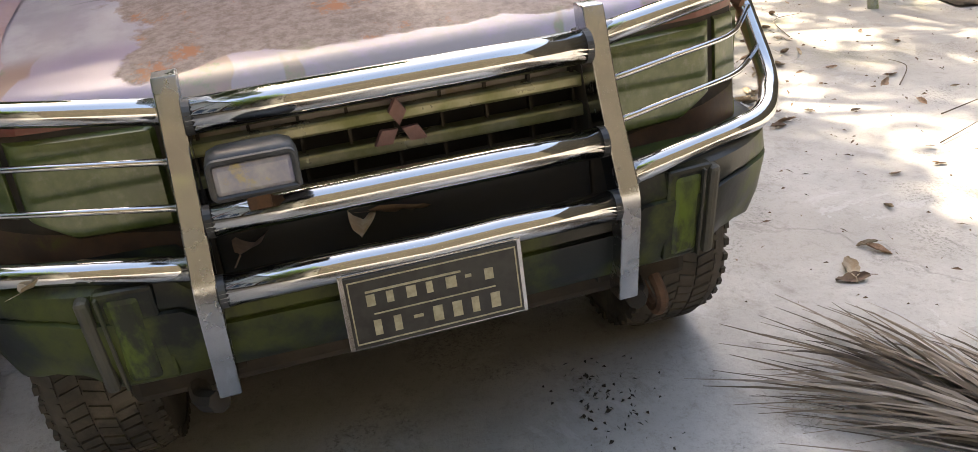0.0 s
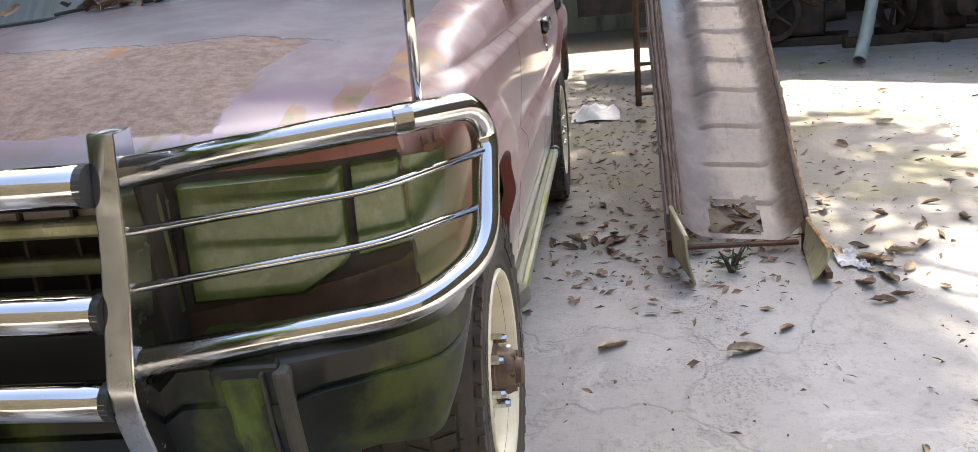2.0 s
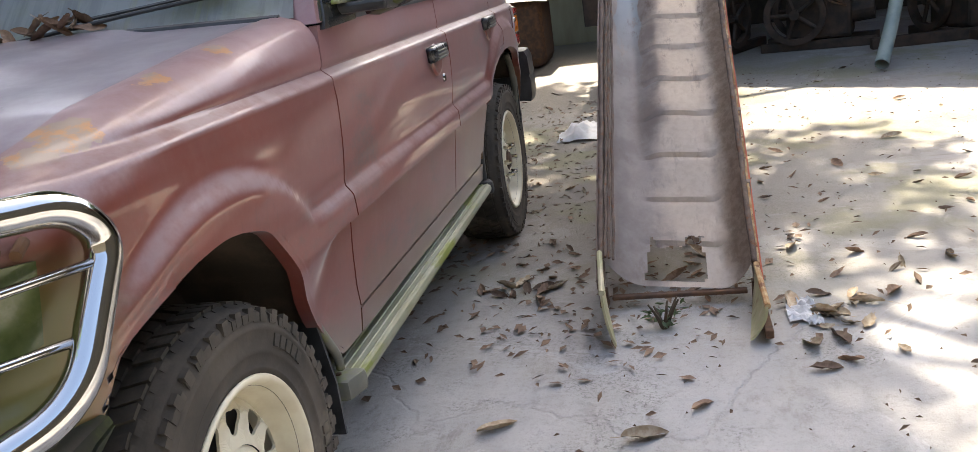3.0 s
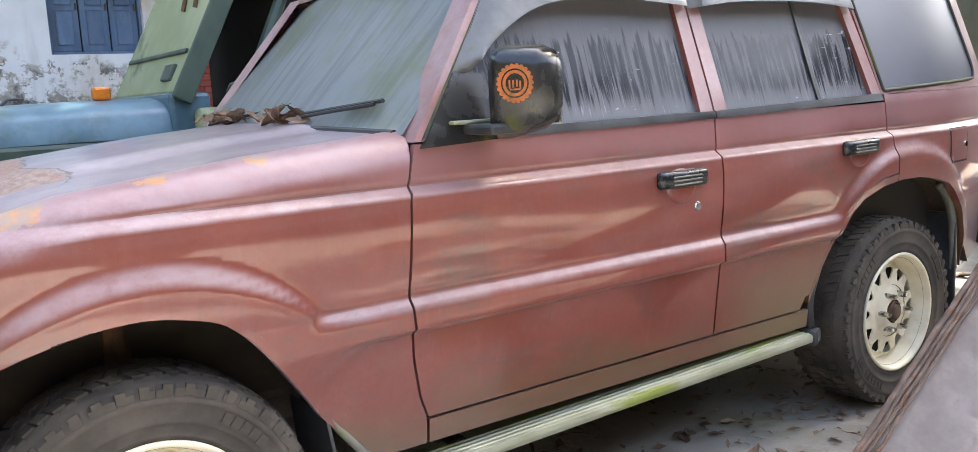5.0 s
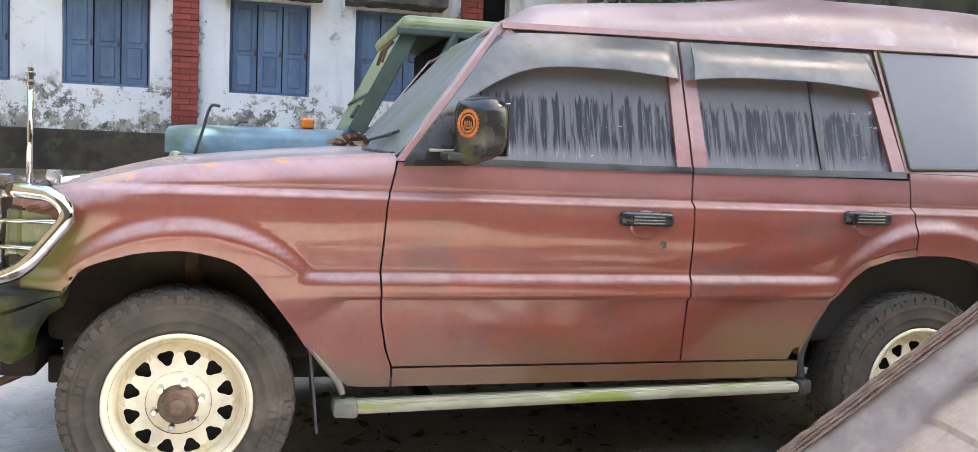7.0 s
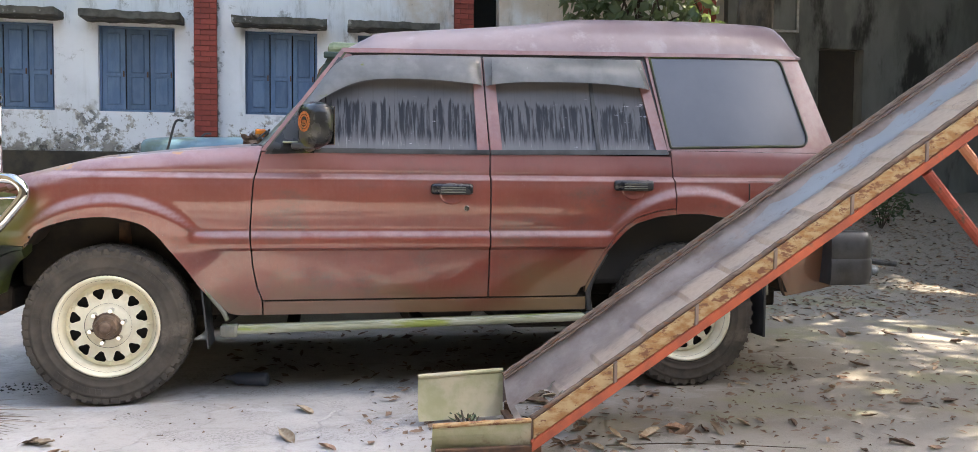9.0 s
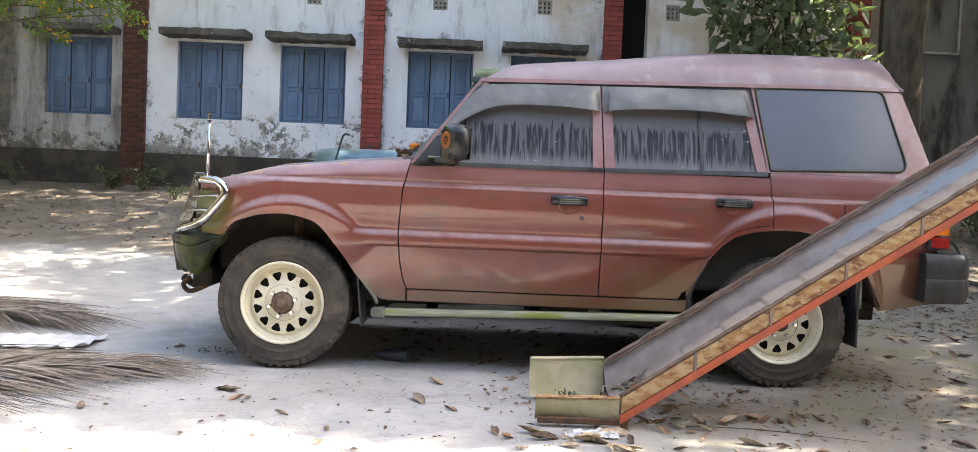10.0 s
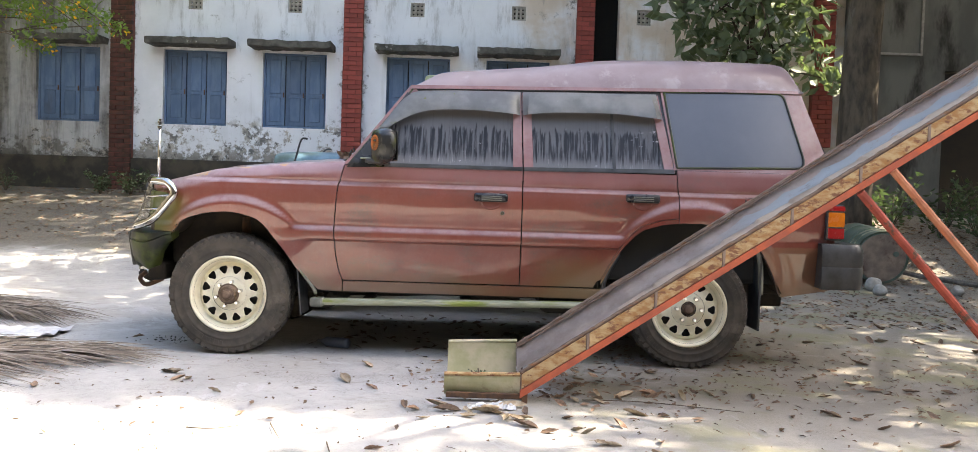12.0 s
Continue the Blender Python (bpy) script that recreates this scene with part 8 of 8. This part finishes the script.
# light foliage with yellow flowers hanging in from the side
# clumps high above the branch are unseen, added to darken the wall's left end
clumps = [((-4.9 + 0.19 * k, 5.5 + 0.1 * (k % 3), 3.02 + 0.09 * ((k * 7) % 4)), 0.17 + 0.03 * ((k * 3) % 4)) for k in range(9)] + [((-4.45, 5.5, 2.75), 0.17), ((-4.15, 5.5, 2.70), 0.13), ((-3.6, 5.5, 2.85), 0.12), ((-3.15, 5.5, 2.80), 0.09), ((-5.3, 5.6, 3.2), 0.4), ((-6.0, 5.7, 3.6), 0.6), ((-6.5, 5.7, 4.1), 0.6), ((-5.4, 5.6, 4.6), 0.8), ((-4.3, 5.8, 4.7), 0.7), ((-6.4, 6.2, 5.1), 0.9), ((-5.0, 6.4, 5.3), 0.8)] + [((-6.5 + 0.95 * (k % 4) + 0.2 * (k // 4), 4.2 + 0.9 * (k // 4), 5.7 + 0.3 * ((k * 5) % 3)), 0.85) for k in range(16)] + [((-8.0 + 1.0 * (k % 4), 3.2 + 1.2 * (k // 4), 6.6), 0.95) for k in range(12)] + [((-6.6 + 0.6 * (k % 4), 7.0 + 0.55 * (k // 4), 5.0 + 0.35 * ((k * 7) % 3)), 0.65) for k in range(12)]
flower_tree = tree("flowering_tree", "light green tree with yellow flowers, its branch hanging in", (-6.95, 5.9, 0.4), (-6.5, 5.8, 3.8), 0.13, 0.07, [(c, 0.018) for c, _ in clumps], clumps, 2500, 0.08, 0.036, FOLIAGE_LIGHT, 21, 0.5)
verts, faces = [], []
for _ in range(34):
    c, rad = r.choice(clumps[:11])
    p = Vector(c) + Vector((r.uniform(-1, 1), r.uniform(-1, 0.2), r.uniform(-1, 0.5))) * rad
    for _ in range(3):
        d = rand_dir(r)
        leaf_quad(verts, faces, p, d, d.orthogonal().normalized(), 0.05, 0.04)
me = bpy.data.meshes.new("flowers")
me.from_pydata([tuple(v) for v in verts], [], faces)
fl = tagged(new("flower_cluster", me), kind="stuff")
me.materials.append(FLOWER)
fl.parent = flower_tree


def shrub(x, y, h, n, seed):
    q = random.Random(seed)
    s = empty("shrub", "low green shrub growing at the wall's foot", "shrub", group="shrubs")
    z = ground_height(x, y)
    verts, faces = [], []
    for k in range(7):
        a = 2 * math.pi * k / 7 + q.uniform(-0.3, 0.3)
        tip = Vector((x + 0.5 * h * math.cos(a), y + 0.5 * h * math.sin(a), z + h * q.uniform(0.6, 1.0)))
        root = Vector((x, y, z - 0.02))
        part("stem", tube(smooth_path([root, (root + tip) / 2 + Vector((0, 0, 0.12 * h)), tip], 4), 0.008, 6, True, 0.003), BARK, s)
        for _ in range(n):
            f = q.uniform(0.3, 1.05)
            p = root + (tip - root) * f + rand_dir(q) * 0.12 * h
            d = rand_dir(q, 0.6)
            leaf_quad(verts, faces, p, d, d.orthogonal().normalized(), q.uniform(0.07, 0.13) * min(1, 0.3 + h), q.uniform(0.03, 0.05) * min(1, 0.3 + h))
    me = bpy.data.meshes.new("leaves")
    me.from_pydata([tuple(v) for v in verts], [], faces)
    me.materials.append(FOLIAGE)
    ob = new("leaves", me)
    ob.parent = s


for k, (x, y, h) in enumerate(((7.3, 6.6, 0.8), (7.9, 6.3, 0.7), (8.5, 6.5, 0.9), (6.9, 6.9, 0.6), (8.2, 5.6, 0.6), (-4.4, 7.7, 0.35), (-3.9, 7.6, 0.4), (-5.9, 7.8, 0.3), (-3.2, 6.9, 0.25), (1.50, -1.50, 0.10))):
    shrub(x, y, h, 34 if h > 0.3 else (14 if h > 0.15 else 5), 40 + k)


# ---- dry palm fronds ----
def palm_frond(name, label, pts, n, length, spread, seed, lift=0.03):
    q = random.Random(seed)
    f = empty(name, label, "palm frond", group="dry palm fronds")
    line = smooth_path(pts, 10)
    part("rachis", tube(line, 0.018, 8, True, 0.006), FROND, f, "woody grey midrib", True)
    m = len(line) - 1
    mat_verts, mat_faces = [], []
    for side in (-1, 1):
        for k in range(n):
            u = (k + q.random()) / n
            i = min(int(u * m), m - 1)
            p = line[i] + (line[i + 1] - line[i]) * (u * m - i)
            d = (line[i + 1] - line[i]).normalized()
            nrm = Vector((-d.y, d.x, 0)) * side
            ang = radians(spread) * (1 - 0.65 * u) * (q.uniform(0.75, 1.2) if u < 0.72 else q.uniform(0.05, 1.3))
            w = d * math.cos(ang) + nrm * math.sin(ang)
            ln = length * q.uniform(0.55, 1.12) * (0.75 + 0.5 * math.sin(math.pi * min(u + 0.2, 1)))
            bend = q.uniform(-0.035, 0.035)
            wid = q.uniform(0.0022, 0.0060)
            verts, faces = [], []
            steps = 5
            side_v = Vector((-w.y, w.x, 0))
            hgt = q.uniform(0.004, lift * 2)
            for s in range(steps + 1):
                t = s / steps
                c = p + w * ln * t + side_v * bend * ln * t * t
                c.z = 0.006 + p.z * (1 - t) + hgt * math.sin(math.pi * t) + 0.004 * q.random()
                ww = wid * (1 - t ** 3) + 0.0008
                tw = q.uniform(-0.4, 0.4)
                verts += [c + side_v * ww + Vector((0, 0, ww * tw)), c + Vector((0, 0, ww * 0.9)), c - side_v * ww - Vector((0, 0, ww * tw))]
            for s in range(steps):
                a, b = 3 * s, 3 * s + 3
                faces += [(a, a + 1, b + 1, b), (a + 1, a + 2, b + 2, b + 1)]
            if k % 2:
                base = len(mat_verts)
                mat_verts += [tuple(v) for v in verts]
                mat_faces += [tuple(base + i for i in fc) for fc in faces]
                continue
            me = bpy.data.meshes.new("leaflet")
            me.from_pydata([tuple(v) for v in verts], [], faces)
            me.materials.append(FROND)
            new("leaflet", me).parent = f
    me = bpy.data.meshes.new("leaflet_mat")
    me.from_pydata(mat_verts, [], mat_faces)
    me.materials.append(FROND_MAT)
    tagged(new("leaflet_mat", me), kind="stuff").parent = f


palm_frond("palm_frond", "dry grey palm frond lying on the concrete", [(-2.65, -1.92, 0.03), (-2.00, -1.64, 0.04), (-1.45, -1.40, 0.04), (-0.88, -1.17, 0.03)], 280, 0.92, 56, 51)
palm_frond("palm_frond", "dry grey palm frond lying on the concrete", [(-3.8, 0.95, 0.03), (-3.1, 0.75, 0.04), (-2.4, 0.52, 0.04), (-1.90, 0.34, 0.03)], 230, 1.0, 44, 52)
bm = bm_from([(-1.85 + 0.06 * i, -0.60 + 0.07 * j, 0.012 + 0.05 * abs(noise.noise(Vector((i * 0.5, j * 0.5, 4))))) for i in range(12) for j in range(7)], [(i * 7 + j, (i + 1) * 7 + j, (i + 1) * 7 + j + 1, i * 7 + j + 1) for i in range(11) for j in range(6)])
tagged(part("plastic_sheet", bm, CLOTH, None, "", False), "crumpled white plastic sheet on the ground", "plastic sheet")
bm = bm_from([(4.72 + 0.045 * i, -1.12 + 0.045 * j, 0.01 + 0.11 * max(0, 1 - ((i - 5) / 5.5) ** 2 - ((j - 4) / 4.5) ** 2) * (0.35 + 1.6 * abs(noise.noise(Vector((i * 1.3, j * 1.3, 2)))))) for i in range(11) for j in range(9)], [(i * 9 + j, (i + 1) * 9 + j, (i + 1) * 9 + j + 1, i * 9 + j + 1) for i in range(10) for j in range(8)])
tagged(part("plastic_bag", bm, CLOTH, None, "", True), "crumpled white plastic bag on the concrete", "plastic bag")
for bx, by, bs in ((1.545, -1.93, 0.016), (1.62, -1.96, 0.012), (1.48, -1.97, 0.010)):
    bm = bm_from([(bx + bs * (i - 4), by + bs * 0.8 * (j - 3), 0.006 + 0.035 * abs(noise.noise(Vector((i * 0.8 + bx * 9, j * 0.8, 2))))) for i in range(9) for j in range(7)], [(i * 7 + j, (i + 1) * 7 + j, (i + 1) * 7 + j + 1, i * 7 + j + 1) for i in range(8) for j in range(6)])
    tagged(part("paper_scrap", bm, CLOTH), "crumpled white paper scrap by the slide's foot", "paper", group="paper scraps")
bottle = tagged(part("plastic_bottle", lathe([(0.0, -0.10), (0.03, -0.10), (0.033, -0.09), (0.033, 0.05), (0.012, 0.09), (0.012, 0.115), (0.0, 0.115)], 20), GLASS_QTR, None, "", True), "clear plastic bottle lying under the car", "bottle")
bottle.matrix_basis = pose(0.58, -0.50, 0.034, 0, 0, 70)


# ---- fallen leaves ----
def leaf_mesh(seed, mat, length):
    q = random.Random(seed)
    verts, faces = [], []
    n, m = 8, 4
    curl, cup, twist = q.uniform(0.2, 0.9), q.uniform(0.3, 1.1), q.uniform(-0.5, 0.5)
    for i in range(n + 1):
        u = i / n
        w = length * 0.24 * math.sin(math.pi * min(u * 0.94 + 0.05, 1)) ** 0.8
        for j in range(m + 1):
            v = 2 * j / m - 1
            x = (u - 0.5) * length
            y = v * w * math.cos(cup * v)
            z = w * abs(math.sin(cup * v)) * 0.9 + curl * length * 0.5 * (u - 0.5) ** 2 + twist * v * w * (u - 0.5)
            verts.append((x, y + 0.004 * q.uniform(-1, 1), z + 0.003 * q.uniform(-1, 1)))
    for i in range(n):
        for j in range(m):
            faces.append((i * (m + 1) + j, (i + 1) * (m + 1) + j, (i + 1) * (m + 1) + j + 1, i * (m + 1) + j + 1))
    k = len(verts)
    verts += [(-0.5 * length, 0.002, verts[2][2]), (-0.72 * length, 0.002, 0.006), (-0.72 * length, -0.002, 0.006), (-0.5 * length, -0.002, verts[2][2])]
    faces.append((k, k + 1, k + 2, k + 3))
    low = min(v[2] for v in verts)
    me = bpy.data.meshes.new("fallen_leaf")
    me.from_pydata([(x, y, z - low) for x, y, z in verts], [], faces)
    me.materials.append(mat)
    me.shade_smooth()
    return me


LEAVES = [leaf_mesh(70 + k, LEAF_DRY if k % 3 else LEAF_PALE, 0.11 + 0.02 * (k % 4)) for k in range(9)]
q = random.Random(99)


def drop_leaf(x, y, size=1.0, tilt=18, me=None, z=None):
    ob = tagged(new("fallen_leaf", me or q.choice(LEAVES)), "dry curled brown leaf on the ground", "leaf", group="fallen leaves")
    zz = ground_height(x, y) if z is None else z
    ob.matrix_basis = pose(x, y, zz + 0.004, q.uniform(-tilt, tilt), q.uniform(-tilt, tilt), q.uniform(0, 360)) @ Matrix.Scale(size, 4)


# leaves that stand out one by one
for x, y, s in ((0.01, -1.54, 0.7), (0.95, -1.60, 0.8), (-0.16, -1.36, 1.3), (0.80, -1.45, 1.1), (0.86, -1.05, 1.0), (0.45, -2.2, 0.6), (1.15, -2.35, 0.6), (-0.109, -1.393, 1.5), (-0.042, -1.546, 0.9), (2.0, -0.95, 1.2), (1.9, -1.05, 1.1), (1.35, -2.02, 1.2), (1.45, -2.12, 1.1), (1.55, -2.0, 1.2), (1.62, -2.15, 1.0), (1.25, -2.18, 0.8), (1.7, -2.25, 1.1), (1.15, -1.95, 0.9), (-0.7, -0.35, 0.7)):
    drop_leaf(x, y, s * 0.72)
for k in range(22):
    drop_leaf(q.uniform(1.6, 4.6), q.gauss(-1.4, 0.5), q.uniform(0.35, 0.7))
for k in range(16):
    drop_leaf(q.uniform(1.8, 7.0), q.uniform(-4.2, -1.9), q.uniform(0.3, 0.65))
# drifts of larger curled leaves
for cx, cy, sd, n in ((1.95, -0.98, 0.20, 18), (2.55, -1.55, 0.25, 12), (3.3, -2.1, 0.35, 14), (2.6, -2.9, 0.40, 14), (1.9, -2.35, 0.25, 12), (3.9, -1.2, 0.40, 16), (3.4, -3.4, 0.5, 12), (1.95, -1.75, 0.18, 12), (4.6, 0.4, 0.5, 16), (0.9, -3.0, 0.5, 7), (2.9, -0.5, 0.3, 10)):
    for k in range(n * 3 // 4):
        drop_leaf(q.gauss(cx, sd), q.gauss(cy, sd * 0.6), q.uniform(0.42, 0.82), 28)
for k in range(34):
    drop_leaf(q.uniform(3.6, 7.0), q.uniform(-0.8, 3.4), q.uniform(0.5, 0.95))
for k in range(26):
    drop_leaf(q.uniform(-3.0, 1.2), q.uniform(-3.0, -1.6), q.uniform(0.25, 0.5))
for k in range(7):
    drop_leaf(q.uniform(1.28, 1.78), q.uniform(-2.16, -1.88), q.uniform(0.5, 0.85), 25, LEAVES[0] if k % 2 else LEAVES[3])
for k in range(6):
    drop_leaf(q.gauss(2.0, 0.22), q.gauss(-1.02, 0.12), q.uniform(0.5, 0.9), 25)
for k in range(6):
    drop_leaf(q.gauss(1.55, 0.2), q.gauss(-2.02, 0.10), q.uniform(0.5, 0.9), 25)
# caught under the wipers
for k in range(30):
    y = q.choice((q.gauss(-0.22, 0.10), q.gauss(0.20, 0.12)))
    ob = tagged(new("fallen_leaf", LEAVES[q.choice((1, 2, 4, 5, 7, 8))]), "dry leaf caught under the wipers", "leaf", group="leaves on the bonnet")
    ob.matrix_basis = pose(q.uniform(0.555, 0.61), y, 1.195 + q.uniform(0, 0.022), q.uniform(-50, 50), q.uniform(-40, 40), q.uniform(0, 360)) @ Matrix.Scale(q.uniform(0.45, 0.75), 4)
# on the bumper behind the bars
for x, y, z in ((-0.60, 0.10, 0.706), (-0.60, 0.02, 0.706), (-0.59, 0.30, 0.706), (-0.58, 0.66, 0.706), (-0.59, 0.60, 0.706)):
    drop_leaf(x, y, 0.9, 12, None, z)


def litter(name, label, n, place, seed, size, mat):
    """Crumbled leaves and twigs that nobody could count."""
    p = random.Random(seed)
    verts, faces = [], []
    for _ in range(n):
        x, y = place(p)
        z = ground_height(x, y)
        a, s = p.uniform(0, 2 * math.pi), size * p.uniform(0.4, 1.3)
        d, e = Vector((math.cos(a), math.sin(a), p.uniform(-0.1, 0.35))), Vector((-math.sin(a), math.cos(a), p.uniform(-0.3, 0.3)))
        c = Vector((x, y, z + 0.004 + 0.012 * p.random()))
        i = len(verts)
        w = s * p.uniform(0.12, 0.5)
        verts += [c - d * s * 0.5, c + e * w * 0.6 + Vector((0, 0, 0.006)), c + d * s * 0.5, c - e * w * 0.6]
        faces.append((i, i + 1, i + 2, i + 3))
    me = bpy.data.meshes.new(name)
    me.from_pydata([tuple(v) for v in verts], [], faces)
    me.materials.append(mat)
    tagged(new(name, me), label, "litter", kind="stuff")


litter("leaf_litter", "crumbled dry leaves strewn along the car and slide", 1300, lambda p: (p.uniform(1.3, 6.5), p.gauss(-1.0, 0.65)), 1, 0.045, LEAF_DRY)
# leaves lie under the rear; the rest are added to darken the shaded ground
litter("leaf_litter", "old brown leaves blown under the car", 350, lambda p: (p.uniform(0.4, 3.6), p.uniform(-0.62, 1.0)), 9, 0.07, LEAF_DRY)
litter("leaf_litter", "thick dry leaf litter by the drums", 5200, lambda p: (p.uniform(3.8, 9.5), 1.0 + 6.5 * p.random() ** 0.9), 2, 0.075, LEAF_DRY)
litter("leaf_litter", "pale leaf crumbs on the litter", 1500, lambda p: (p.uniform(3.8, 9.5), 1.0 + 6.5 * p.random()), 3, 0.07, LEAF_PALE)
litter("leaf_litter", "sparse leaf crumbs over the bright concrete", 420, lambda p: (p.uniform(-4, 7), p.uniform(-4.5, -1.2)), 4, 0.035, LEAF_DRY)
litter("soil_litter", "twigs and leaves on the soil before the building", 4200, lambda p: (p.uniform(-9, 3.5), p.uniform(4.6, 8.35)), 5, 0.07, LEAF_DRY)
litter("soil_litter", "pale rubble and leaf bits before the building", 1200, lambda p: (p.uniform(-9, 3.5), p.uniform(3.6, 8.35)), 6, 0.06, LEAF_PALE)


litter("grit_litter", "dark specks of leaf and bark on the concrete", 900, lambda p: (p.uniform(-2.5, 7), -0.9 - 3.8 * p.random() ** 1.2), 14, 0.016, LEAF_DRY)
litter("leaf_litter", "brown leaf crumbs at the slide's foot", 190, lambda p: (p.gauss(1.75, 0.35), p.gauss(-1.25, 0.32)), 15, 0.05, LEAF_DRY)


litter("leaf_litter", "dark crumbs of bark on the concrete before the bumper", 90, lambda p: (p.gauss(-0.42, 0.10), p.gauss(-0.45, 0.07)), 17, 0.016, DARK)


def twig(pts, rad):
    tagged(part("twig", tube(smooth_path([(x, y, ground_height(x, y) + 0.008 + z) for x, y, z in pts], 6), rad, 6, True, rad * 0.4), BARK), "thin dark twig on the concrete", "twig", group="twigs")


for pts in ([(0.62, -2.35, 0), (0.72, -2.62, 0.01)], [(0.30, -2.45, 0), (0.42, -2.50, 0.012), (0.50, -2.40, 0)], [(2.0, -1.75, 0), (2.3, -1.80, 0.01), (2.75, -1.9, 0)], [(1.35, -2.75, 0), (1.55, -2.95, 0.015), (1.75, -3.0, 0)], [(0.9, -2.6, 0), (1.0, -3.0, 0.01)], [(2.5, -2.9, 0), (2.9, -3.05, 0.01), (3.0, -3.3, 0)]):
    twig(pts, 0.0035)
